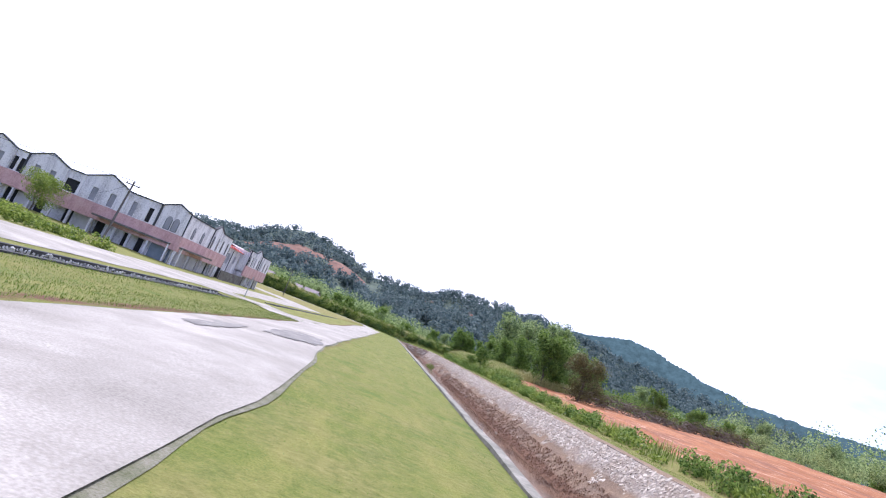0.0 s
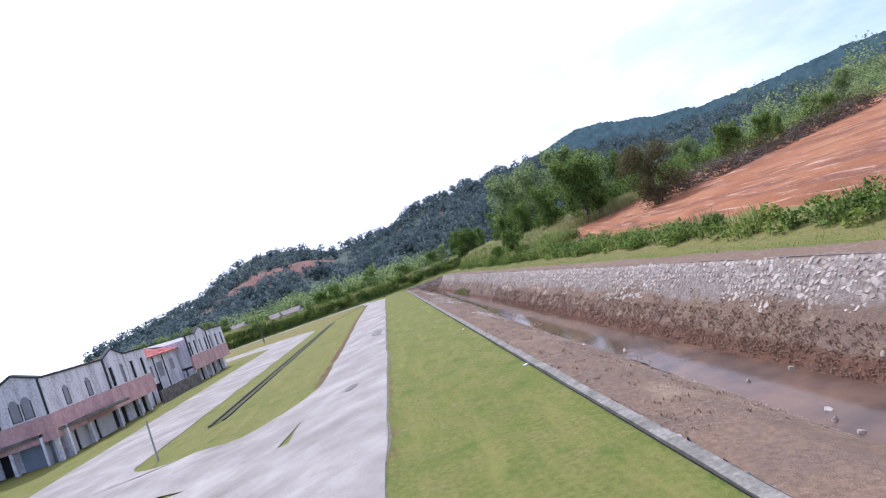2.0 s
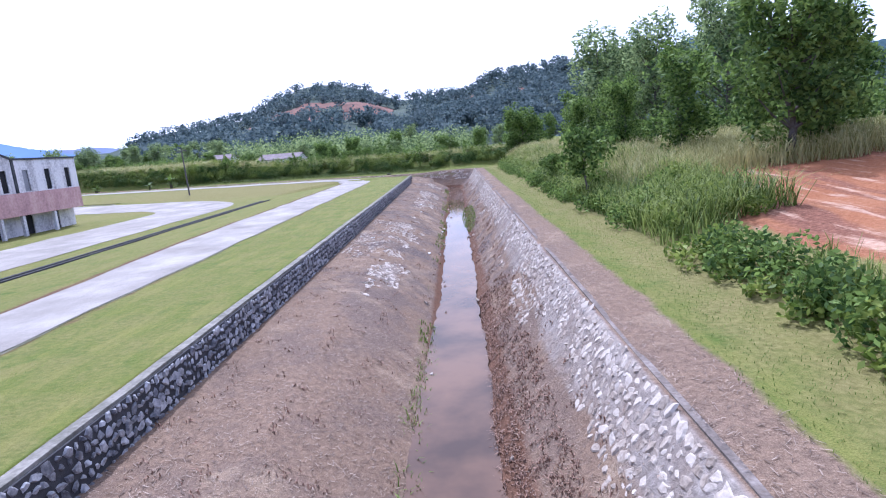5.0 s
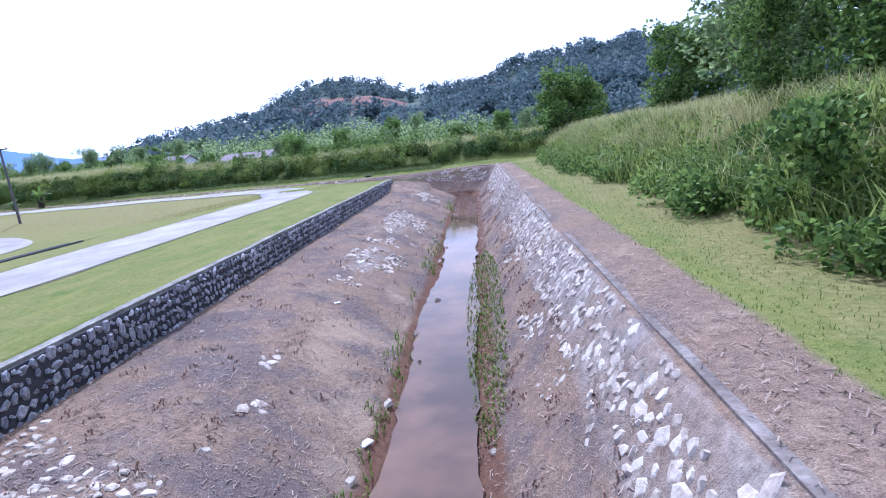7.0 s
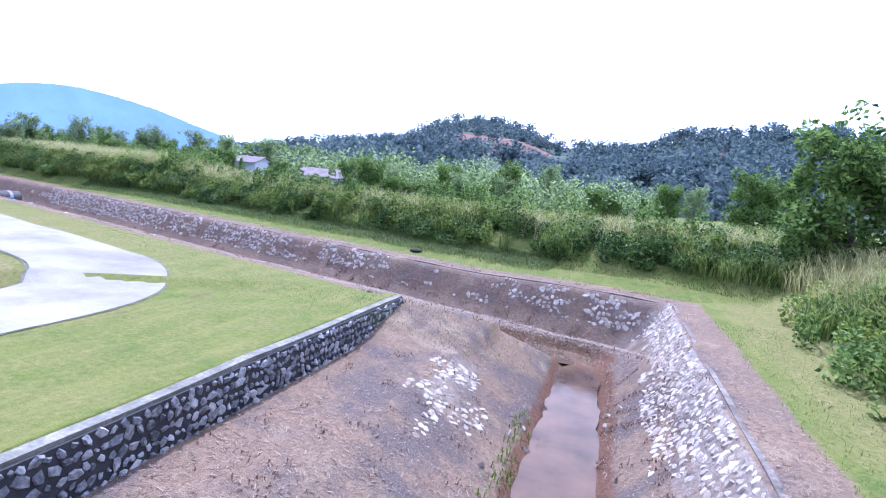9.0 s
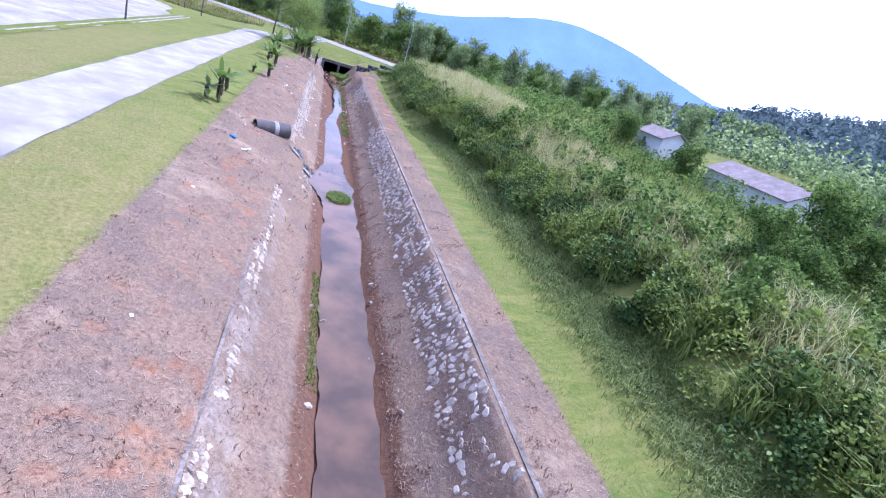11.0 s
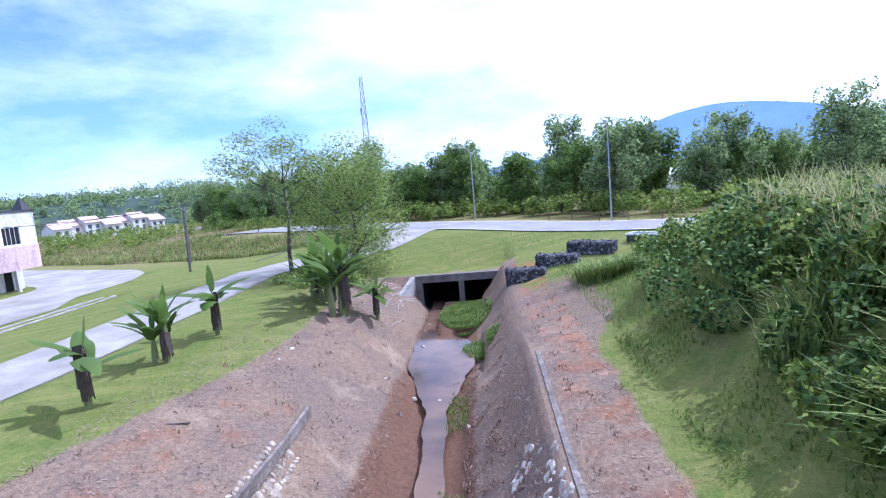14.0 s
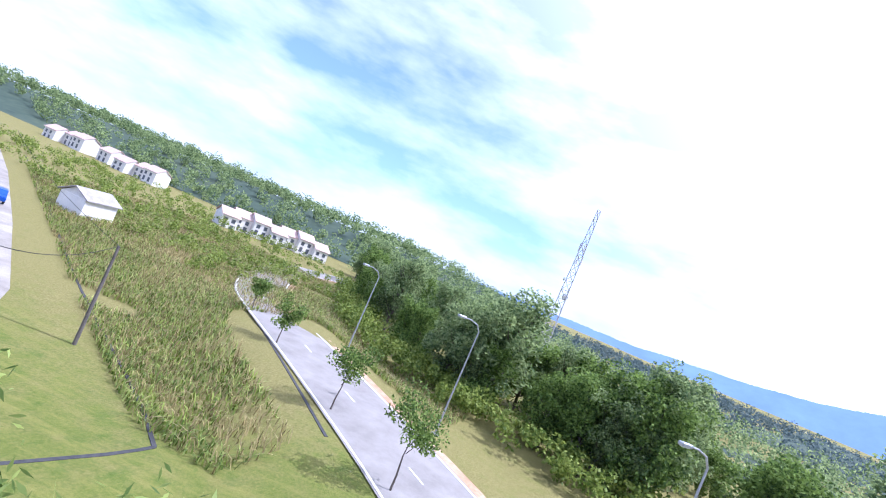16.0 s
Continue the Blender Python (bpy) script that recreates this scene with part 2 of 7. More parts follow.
def water_material():
    m = bpy.data.materials.new("muddy_water")
    m.use_nodes = True
    n, l = m.node_tree.nodes, m.node_tree.links
    b = n["Principled BSDF"]
    b.inputs["Roughness"].default_value, b.inputs["IOR"].default_value = 0.05, 1.33
    b.inputs["Specular IOR Level"].default_value = 0.42
    co, t, r, t2, bp = (n.new("ShaderNode" + k) for k in ("TexCoord", "TexNoise", "ValToRGB", "TexNoise", "Bump"))
    t.inputs["Scale"].default_value, t.inputs["Detail"].default_value = 0.5, 4
    r.color_ramp.elements[0].color, r.color_ramp.elements[1].color = (0.07, 0.047, 0.037, 1), (0.17, 0.102, 0.066, 1)
    r.color_ramp.elements[0].position, r.color_ramp.elements[1].position = 0.35, 0.65
    t2.inputs["Scale"].default_value, t2.inputs["Detail"].default_value = 7, 3
    bp.inputs["Strength"].default_value, bp.inputs["Distance"].default_value = 0.1, 0.02
    for k in (t, t2):
        l.new(co.outputs["Object"], k.inputs["Vector"])
    l.new(t.outputs["Fac"], r.inputs["Fac"])
    l.new(r.outputs["Color"], b.inputs["Base Color"])
    l.new(t2.outputs["Fac"], bp.inputs["Height"])
    l.new(bp.outputs["Normal"], b.inputs["Normal"])
    return m


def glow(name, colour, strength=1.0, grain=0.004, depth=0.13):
    """Emission with the haze put into its colour, for the far backdrop alone."""
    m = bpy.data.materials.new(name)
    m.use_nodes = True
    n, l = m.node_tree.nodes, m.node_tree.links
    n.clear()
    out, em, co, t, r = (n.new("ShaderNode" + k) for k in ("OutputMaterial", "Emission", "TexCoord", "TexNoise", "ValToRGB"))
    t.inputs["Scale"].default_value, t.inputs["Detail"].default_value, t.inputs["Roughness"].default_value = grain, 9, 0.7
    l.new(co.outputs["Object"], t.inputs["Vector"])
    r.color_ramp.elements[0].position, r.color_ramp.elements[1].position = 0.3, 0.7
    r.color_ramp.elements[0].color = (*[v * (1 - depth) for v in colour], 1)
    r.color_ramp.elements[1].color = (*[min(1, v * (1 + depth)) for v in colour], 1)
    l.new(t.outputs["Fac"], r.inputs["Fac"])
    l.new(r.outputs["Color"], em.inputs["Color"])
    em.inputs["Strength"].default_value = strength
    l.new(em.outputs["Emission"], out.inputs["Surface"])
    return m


M_GROUND = ground_material()
M_WATER = water_material()
M_ROAD = material("bleached_asphalt", [(0.18, 0.16, 0.133), (0.29, 0.261, 0.222), (0.44, 0.404, 0.352)], 0.35, 0.9, 0.3, 30)
M_PATCH = material("worn_dark_asphalt", [(0.11, 0.103, 0.095), (0.19, 0.174, 0.156), (0.31, 0.285, 0.25)], 1.1, 0.92, 0.5, 30)
M_ASPHALT = material("road_asphalt", [(0.19, 0.174, 0.156), (0.26, 0.24, 0.217), (0.33, 0.307, 0.28)], 0.5, 0.9, 0.2, 40)
M_LINE = material("road_paint", [(0.6, 0.6, 0.58), (0.8, 0.8, 0.78)], 3, 0.7, 0.05)
M_GRIT = material("gravel_shoulder", [(0.085, 0.095, 0.04), (0.15, 0.145, 0.09), (0.24, 0.22, 0.17)], 3, 0.95, 0.6, 40)
M_KERB = material("buried_kerb", [(0.085, 0.068, 0.055), (0.18, 0.148, 0.122), (0.33, 0.285, 0.245)], 1.4, 0.95, 0.5, 12)
M_CONC = material("weathered_concrete", [(0.17, 0.15, 0.135), (0.33, 0.3, 0.27), (0.45, 0.42, 0.38)], 1.3, 0.9, 0.3)
M_CAP = material("mossy_wall_cap", [(0.1, 0.1, 0.075), (0.2, 0.185, 0.15), (0.36, 0.33, 0.28)], 1.2, 0.95, 0.4)
M_CONC_DARK = material("damp_concrete", [(0.06, 0.055, 0.05), (0.14, 0.125, 0.11), (0.26, 0.24, 0.21)], 1.5, 0.85, 0.3)
M_STONE = material("pale_rubble_stone", [(0.13, 0.1, 0.074), (0.29, 0.237, 0.182), (0.4, 0.337, 0.266), (0.52, 0.453, 0.37)], 2.2, 0.9, 0.45, 14, object_random=0.12, island=0.24)
M_STONE_DARK = material("dark_rubble_stone", [(0.07, 0.07, 0.075), (0.17, 0.17, 0.175), (0.34, 0.335, 0.33), (0.52, 0.51, 0.5)], 2.2, 0.9, 0.4, 14, object_random=0.12, island=0.2)
M_GABION = material("blackened_stone", [(0.025, 0.025, 0.028), (0.07, 0.068, 0.07), (0.16, 0.155, 0.15), (0.3, 0.29, 0.28)], 2.2, 0.9, 0.4, 14, island=0.3)
M_JOINT = material("dark_joint_mortar", [(0.035, 0.035, 0.038), (0.08, 0.078, 0.078)], 5, 0.95, 0.3)
M_WALL = material("stained_white_plaster", [(0.24, 0.22, 0.23), (0.5, 0.475, 0.475), (0.72, 0.69, 0.68), (0.8, 0.78, 0.76)], 0.7, 0.9, 0.1, 5, stops=[0.32, 0.43, 0.53, 0.68], stretch=(1, 1, 0.22))
M_WALL_SUN = material("peeling_white_plaster", [(0.17, 0.17, 0.185), (0.45, 0.44, 0.45), (0.68, 0.66, 0.65), (0.76, 0.74, 0.72)], 0.8, 0.9, 0.1, 5, stops=[0.33, 0.43, 0.52, 0.68], stretch=(1, 1, 0.4))
M_PINK = material("faded_pink_plaster", [(0.34, 0.2, 0.2), (0.54, 0.33, 0.31), (0.66, 0.46, 0.43)], 0.8, 0.9, 0.1, 5, stretch=(1, 1, 0.3))
M_PINK_PALE = material("bleached_pink_plaster", [(0.3, 0.22, 0.22), (0.56, 0.41, 0.39), (0.7, 0.56, 0.53)], 0.8, 0.9, 0.1, 5, stretch=(1, 1, 0.3))
M_TRIM = material("black_mouldy_coping", [(0.03, 0.032, 0.036), (0.09, 0.09, 0.095)], 2, 0.9, 0.2)
# near-black colour stands in for the shade inside doors, windows and culvert cells
M_VOID = material("painted_opening_shade", [(0.012, 0.012, 0.014), (0.03, 0.03, 0.033)], 1, 0.95, 0)
M_SHUTTER = material("grey_roller_shutter", [(0.16, 0.19, 0.22), (0.23, 0.26, 0.29)], 2, 0.6, 0.1)
M_BOARD = material("pale_boarding", [(0.45, 0.42, 0.39), (0.62, 0.59, 0.55)], 1.5, 0.85, 0.1)
M_REDROOF = material("red_roof_sheet", [(0.42, 0.09, 0.07), (0.62, 0.17, 0.13)], 1, 0.6, 0.1)
M_GREYROOF = material("old_roof_sheet", [(0.22, 0.2, 0.2), (0.4, 0.37, 0.36)], 1, 0.7, 0.1)
M_WINDOW = material("dusty_window", [(0.07, 0.08, 0.1), (0.15, 0.165, 0.19)], 2, 0.35, 0.02)
M_BLIND = material("boarded_window", [(0.22, 0.22, 0.235), (0.34, 0.34, 0.36)], 1, 0.8, 0.05)
M_METAL = material("galvanised_steel", [(0.3, 0.31, 0.32), (0.46, 0.47, 0.48)], 3, 0.45, 0.05, metallic=0.6)
M_RUST = material("rusty_steel", [(0.09, 0.06, 0.05), (0.2, 0.12, 0.08)], 4, 0.8, 0.1)
M_POLEWOOD = material("weathered_pole", [(0.08, 0.07, 0.065), (0.17, 0.15, 0.135)], 3, 0.85, 0.2)
M_BARK = material("bark", [(0.05, 0.04, 0.03), (0.12, 0.1, 0.08), (0.2, 0.175, 0.15)], 3, 0.95, 0.5)
M_DEADWOOD = material("dead_branches", [(0.11, 0.085, 0.065), (0.22, 0.18, 0.14)], 3, 0.95, 0.3)
M_LEAF = leaf_material("broad_leaves", (0.055, 0.1, 0.024), (0.25, 0.35, 0.08), 0.42, 0.6, 0.12)
M_LEAF_DARK = leaf_material("dark_forest_leaves", (0.1, 0.155, 0.065), (0.38, 0.46, 0.19), 0.55, 0.7, 0.08)
# lifted and blued leaf colour stands in for haze over distant trees
M_LEAF_FAR = leaf_material("haze_tinted_far_leaves", (0.07, 0.105, 0.108), (0.185, 0.23, 0.215), 0.45, 0.95, 0.02)
M_LEAF_YELLOW = leaf_material("sunlit_scrub_leaves", (0.1, 0.155, 0.025), (0.32, 0.38, 0.08), 0.42)
# green creeper, its tone lowered to paint in the bank's shadowed side
M_CREEPER = leaf_material("shade_toned_creeper_leaves", (0.03, 0.062, 0.016), (0.19, 0.28, 0.065), 0.2, 0.55, 0.15)
M_LEAF_DRY = leaf_material("dry_brown_leaves", (0.06, 0.06, 0.025), (0.2, 0.175, 0.07))
M_REED = leaf_material("tall_grass_blades", (0.075, 0.12, 0.02), (0.36, 0.42, 0.11), 0.34)
M_REED_DRY = leaf_material("dry_seed_grass", (0.25, 0.25, 0.085), (0.54, 0.5, 0.22), 0.4)
M_MEADOW = leaf_material("brown_meadow_grass", (0.16, 0.13, 0.05), (0.42, 0.34, 0.15), 0.35)
M_ROUGH = leaf_material("rough_olive_grass", (0.085, 0.125, 0.03), (0.26, 0.31, 0.085), 0.35)
M_BLADE = leaf_material("short_grass_blades", (0.09, 0.14, 0.02), (0.2, 0.26, 0.05), 0.3)
M_BANANA = leaf_material("banana_leaf", (0.085, 0.145, 0.025), (0.27, 0.36, 0.085), 0.5, 0.4)
M_HUSK = material("dry_banana_husk", [(0.04, 0.03, 0.022), (0.13, 0.1, 0.075)], 6, 0.95, 0.4)
M_CLAY = material("sandy_clay", [(0.3, 0.17, 0.09), (0.44, 0.29, 0.18), (0.58, 0.43, 0.3)], 0.6, 0.95, 0.5, 6)
M_HILL = material("far_forest_floor", [(0.03, 0.05, 0.035), (0.05, 0.075, 0.05), (0.08, 0.1, 0.06)], 0.03, 0.95, 0)
M_PIPE = material("black_concrete_pipe", [(0.055, 0.05, 0.048), (0.15, 0.135, 0.125)], 2, 0.8, 0.2)
M_PLASTIC_BLUE = material("blue_plastic", [(0.02, 0.14, 0.42), (0.03, 0.2, 0.5)], 3, 0.5, 0)
M_LITTER = material("pale_litter", [(0.6, 0.6, 0.58), (0.8, 0.8, 0.78)], 3, 0.6, 0)
M_RUBBER = material("tyre_rubber", [(0.015, 0.015, 0.015), (0.035, 0.035, 0.035)], 4, 0.8, 0.1)
M_CARBLUE = material("blue_car_paint", [(0.01, 0.05, 0.28), (0.015, 0.08, 0.36)], 2, 0.3, 0)
M_GLASS = material("dark_glass", [(0.015, 0.018, 0.02), (0.03, 0.033, 0.036)], 1, 0.08, 0, spec=0.6)
M_FOAM = material("running_water", [(0.1, 0.11, 0.115), (0.24, 0.26, 0.27), (0.6, 0.62, 0.64)], 6, 0.25, 0.3, spec=0.5)
M_BANANASTEM = material("banana_stem", [(0.12, 0.14, 0.045), (0.25, 0.27, 0.1)], 4, 0.8, 0.2)
M_LEAF_FEATHER = leaf_material("feathery_leaves", (0.1, 0.155, 0.035), (0.38, 0.45, 0.12), 0.5)
M_TOWER = material("painted_tower_steel", [(0.38, 0.36, 0.37), (0.5, 0.48, 0.48)], 1, 0.6, 0)
M_WHITE = material("white_painted_wall", [(0.6, 0.58, 0.55), (0.78, 0.76, 0.73)], 0.6, 0.85, 0.05)
M_SHEDROOF = material("rusty_roof_sheet", [(0.13, 0.1, 0.095), (0.22, 0.175, 0.165), (0.31, 0.26, 0.25)], 1, 0.8, 0.1)
M_PINKROOF = material("pink_roof_tiles", [(0.42, 0.29, 0.26), (0.56, 0.43, 0.39)], 1, 0.8, 0.1)
M_STRAW = leaf_material("dry_straw", (0.13, 0.09, 0.064), (0.36, 0.275, 0.2), 0.1)
M_TUFT = leaf_material("dead_tuft", (0.13, 0.075, 0.05), (0.33, 0.2, 0.135), 0.2)
# distance haze is painted in as blue emission; the mountains are no light source
M_MOUNTAIN = glow("haze_blue_mountain_glow", (0.21, 0.325, 0.57))
M_MOUNTAIN_FAR = glow("haze_blue_ridge_glow", (0.25, 0.3, 0.46))

# ---- plan: offsets o to the left of the channel's east and north kerb, along two legs that meet at a mitre ----
CORNER = Vector((10.5, 139.0))
D2 = Vector((-0.967, 0.2555)).normalized()
N2 = Vector((D2.y, -D2.x)) * -1 if D2.y < 0 else Vector((-D2.y, D2.x))
MITRE = 0.77


def leg1(o, y, z=None):
    return Vector((CORNER.x - o, y, ground_z1(o, y) if z is None else z))


def leg2(o, s, z=None):
    p = CORNER + D2 * s + N2 * o
    return Vector((p.x, p.y, ground_z2(o, s) if z is None else z))


def smooth(a, b, v):
    t = min(1.0, max(0.0, (v - a) / (b - a)))
    return t * t * (3 - 2 * t)


def ramp_z(points, v):
    return float(np.interp(v, [p[0] for p in points], [p[1] for p in points]))


WATER1, WATER2 = -2.72, -2.82
BED1 = [(0, 0), (0.22, -0.02), (1.15, -1.35), (2.2, -2.35), (2.75, -2.85), (3.6, -3.05), (4.5, -2.85), (5.0, -2.5), (6.4, -1.75), (7.7, -1.22), (9.0, -1.08), (10.25, -1.0), (10.35, -1.0), (10.5, -1.0), (10.7, 0.0)]
ERODED = [(0, -0.8), (0.5, -1.15), (1.0, -1.75), (1.5, -2.28), (2.0, -2.48), (2.6, -2.95)]
WIDER = [(0, 0), (1.6, 1.6), (2.3, 2.18), (3.0, 2.6), (5.35, 4.7), (6.6, 6.2), (7.7, 7.6), (10, 10), (12, 12)]
BED2 = [(0, -0.1), (0.22, -0.12), (1.2, -1.5), (2.0, -2.4), (2.6, -2.95), (3.5, -3.1), (4.4, -2.95), (4.9, -2.5), (5.7, -2.0), (6.5, -1.55), (7.2, -0.95), (7.6, -0.85), (9.0, -0.45), (10.6, -0.1), (11.4, 0.0)]
LEFT = [(11.4, 0.0), (19.5, 0.0), (23.0, -0.35), (27.0, -0.7), (44.0, -1.15), (80, -1.2), (1600, -6)]


XROAD_SO = ((112, -260), (112, -120), (112.5, -70), (114.5, -36), (117.5, -19.5), (120.6, -11), (124.2, -5.5), (131, 0.5), (135.8, 5.3), (140.3, 10.8), (144, 16.4), (147.3, 21.8), (150.4, 27), (153.6, 32.5), (158, 39), (164, 46.5), (173, 55.5), (186, 66), (200, 74), (214, 77), (235, 74), (300, 50))


XROAD_BY_O = [(o, s) for s, o in XROAD_SO if s < 215]


def road_bank(o, s):
    """How much the ground is lifted to the asphalt road: 1 under it, 0 away from it."""
    best = 1e9
    if s < 100 or o < -300 or o > 200:
        return 0.0
    for (sa, oa), (sb, ob) in zip(XROAD_SO, XROAD_SO[1:]):
        ds, do = sb - sa, ob - oa
        t = min(1, max(0, ((s - sa) * ds + (o - oa) * do) / (ds * ds + do * do)))
        best = min(best, math.hypot(s - sa - ds * t, o - oa - do * t))
    return (1 - smooth(4.2, 12.0, best)) * (1 - smooth(30, 60, o))


def rough_z(x, y, k=1.0):
    return k * (noise.noise((x * 0.23, y * 0.23, 3.1)) * 0.12 + noise.noise((x * 1.1, y * 1.1, 7.7)) * 0.04)


def road_fall(o, y):
    """The first leg's road falls a little to its left edge."""
    return 0.3 * smooth(16.0, 19.5, o) * (1 - smooth(22.5, 25.0, o)) * smooth(80, 55, y)


def ground_z1(o, y):
    p = CORNER.x - o
    if o > 10.7:
        return ramp_z(LEFT, o) - road_fall(o, y) + rough_z(p, y, 0.35) - (0.6 if (25.12 < o < 25.78 and y < 18.5) or (26.12 < o < 26.78 and 38 < y < 112) else 0)
    if o >= 0:
        k = smooth(75, 45, y)
        return ramp_z(BED1, o + k * (ramp_z(WIDER, o) - o)) + (rough_z(p, y, 0.8) if 1.0 < o < 10.2 else 0)
    # bank east of the channel: a grass strip, then rising ground
    k = smooth(62, 88, y)
    rise = (1 - k) * (0.55 * smooth(3.6, 6.0, -o) + 0.11 * max(0, min(50, -o) - 6)) + k * (2.1 * smooth(4.0, 9.0, -o) + 0.05 * max(0, -o - 9))
    return 0.03 + min(rise, 14) + rough_z(p, y, 0.6 + 1.2 * smooth(4, 8, -o))


def north_drop(o, s):
    """The second leg's far bank lies a little lower than the lawn."""
    return 0.32 * smooth(3, 12, s) * (1 - smooth(88, 98, s)) * (1 - smooth(6, 14, -o)) * (1 - smooth(1.0, 2.4, o))


def ground_z2(o, s):
    q = CORNER + D2 * s + N2 * o
    k = road_bank(o, s)
    if o > 11.4:
        z = ramp_z(LEFT, o) + rough_z(q.x, q.y, 0.35) - (0.5 if 27.62 < o < 28.28 and 48 < s < 118 else 0)
        z += 0.3 * smooth(6, 18, s) * smooth(11.3, 13.5, o) * (1 - smooth(23, 30, o)) * (1 - smooth(80, 100, s))
        return z * (1 - k) + 0.9 * k
    if o >= 0:
        z = ramp_z(BED2, o) + (rough_z(q.x, q.y, 0.9) if 1.2 < o < 11 else 0) - north_drop(o, s)
        pool = math.exp(-((s - 50.0) / 2.6) ** 2)
        if 4.0 < o < 6.2 and pool > 0.05:
            z = min(z, -2.98 + 0.9 * max(0.0, o - 4.5 - 0.85 * pool) + 0.1 * rough_z(q.x, q.y))
        worn = smooth(96, 103, s) * (1 - smooth(112, 114.5, s)) * (1 if o < 2.6 else 0)
        z += (ramp_z(ERODED, o) + 0.5 * rough_z(q.x, q.y, 0.9) - z) * worn
        if s > 100 and 1.6 < o < 6.4:
            cut = -3.0 + 1.3 * max(0.0, o - 5.1 - 0.3 * noise.noise((s * 0.5, 2.0, 4.0)))
            isle = smooth(107.0, 108.8, s + 0.6 * noise.noise((o, s * 0.4, 1.0))) * smooth(4.7, 4.0, o)
            cut += (-2.42 + 0.1 * noise.noise((o, s, 5.0)) - cut) * isle
            z += (min(z, cut) - z) * smooth(100, 103.5, s)
            z = max(z, -2.5 + 0.1 * noise.noise((o, s, 5.0))) if isle > 0.6 else z
        if s > 114.8:
            z = -0.68 + 0.7 * smooth(115.2, 121, s)
        return z * (1 - k) + 0.9 * k
    foot = 3.0 + 2.2 * smooth(72, 55, s)
    rise = (0.35 * smooth(2.5, foot + 1, -o) + (1.45 + 1.2 * smooth(46, 62, s)) * smooth(foot, foot + 4.0, -o)) * (1 - smooth(98, 108, s)) + 0.02 * max(0, -o - 8)
    z = -0.05 - north_drop(o, s) - 0.75 * smooth(97, 104, s) * smooth(-3.2, 0.0, o) * (1 - smooth(111, 114, s)) + min(rise, 10) + rough_z(q.x, q.y, 0.6 + 1.2 * smooth(4, 8, -o))
    z -= 2.6 * smooth(12, 24, -o) * smooth(2, 18, s) * (1 - smooth(66, 92, s))
    return z * (1 - k) + 0.9 * k


def mesh_of(name, verts, faces, mats=(), face_mats=None, smooth_faces=False):
    me = bpy.data.meshes.new(name)
    me.from_pydata([tuple(v) for v in verts], [], faces)
    for m in mats:
        me.materials.append(m)
    if face_mats is not None:
        me.polygons.foreach_set("material_index", face_mats)
    if smooth_faces:
        me.polygons.foreach_set("use_smooth", [True] * len(me.polygons))
    me.update()
    return me


def quads_mesh(name, corners, mat):
    """corners: an array (n, k, 3) of separate flat faces with k corners each."""
    n, k = corners.shape[:2]
    me = bpy.data.meshes.new(name)
    me.vertices.add(n * k)
    me.vertices.foreach_set("co", corners.reshape(-1).astype(np.float32))
    me.loops.add(n * k)
    me.loops.foreach_set("vertex_index", np.arange(n * k, dtype=np.int32))
    me.polygons.add(n)
    me.polygons.foreach_set("loop_start", np.arange(0, n * k, k, dtype=np.int32))
    me.materials.append(mat)
    me.update(calc_edges=True)
    return me


def part(name, bm, mat, parent=None, label=""):
    """Links a bmesh as one mesh object under a thing or a part."""
    me = bpy.data.meshes.new(name)
    bm.to_mesh(me)
    bm.free()
    me.materials.append(mat)
    ob = new(name, me)
    ob.parent = parent
    return tagged(ob, label)


def thing(name, at, label, category, group="", kind="", turn=0.0):
    ob = new(name)
    ob.matrix_basis = pose(*at, 0, 0, turn)
    return tagged(ob, label, category, group, kind)


def boxes(*specs, bevel=0.0):
    """A bmesh of axis-aligned boxes, each (x0, y0, z0, x1, y1, z1)."""
    bm = bmesh.new()
    for x0, y0, z0, x1, y1, z1 in specs:
        v = [bm.verts.new(p) for p in ((x0, y0, z0), (x1, y0, z0), (x1, y1, z0), (x0, y1, z0), (x0, y0, z1), (x1, y0, z1), (x1, y1, z1), (x0, y1, z1))]
        for f in ((0, 3, 2, 1), (4, 5, 6, 7), (0, 1, 5, 4), (1, 2, 6, 5), (2, 3, 7, 6), (3, 0, 4, 7)):
            bm.faces.new([v[k] for k in f])
    if bevel:
        bmesh.ops.bevel(bm, geom=bm.edges[:], offset=bevel, segments=1, affect="EDGES", clamp_overlap=True)
    return bm


def tube(points, radii, sides=8, bm=None):
    """A tapered tube along points."""
    bm = bm or bmesh.new()
    pts = [Vector(p) for p in points]
    if isinstance(radii, (int, float)):
        radii = [radii] * len(pts)
    rings = []
    for k, p in enumerate(pts):
        way = (pts[min(k + 1, len(pts) - 1)] - pts[max(k - 1, 0)]).normalized()
        side = way.cross(Vector((0.31, 0.95, 0.05))).normalized()
        up = way.cross(side)
        rings.append([bm.verts.new(p + (side * math.cos(a) + up * math.sin(a)) * radii[k]) for a in (math.tau * j / sides for j in range(sides))])
    for a, b in zip(rings, rings[1:]):
        for j in range(sides):
            bm.faces.new((a[j], a[(j + 1) % sides], b[(j + 1) % sides], b[j]))
    bm.faces.new(rings[0][::-1])
    bm.faces.new(rings[-1])
    return bm


# ---- ground sheet ----
def spread(a, b, step):
    return list(np.arange(a, b, step))


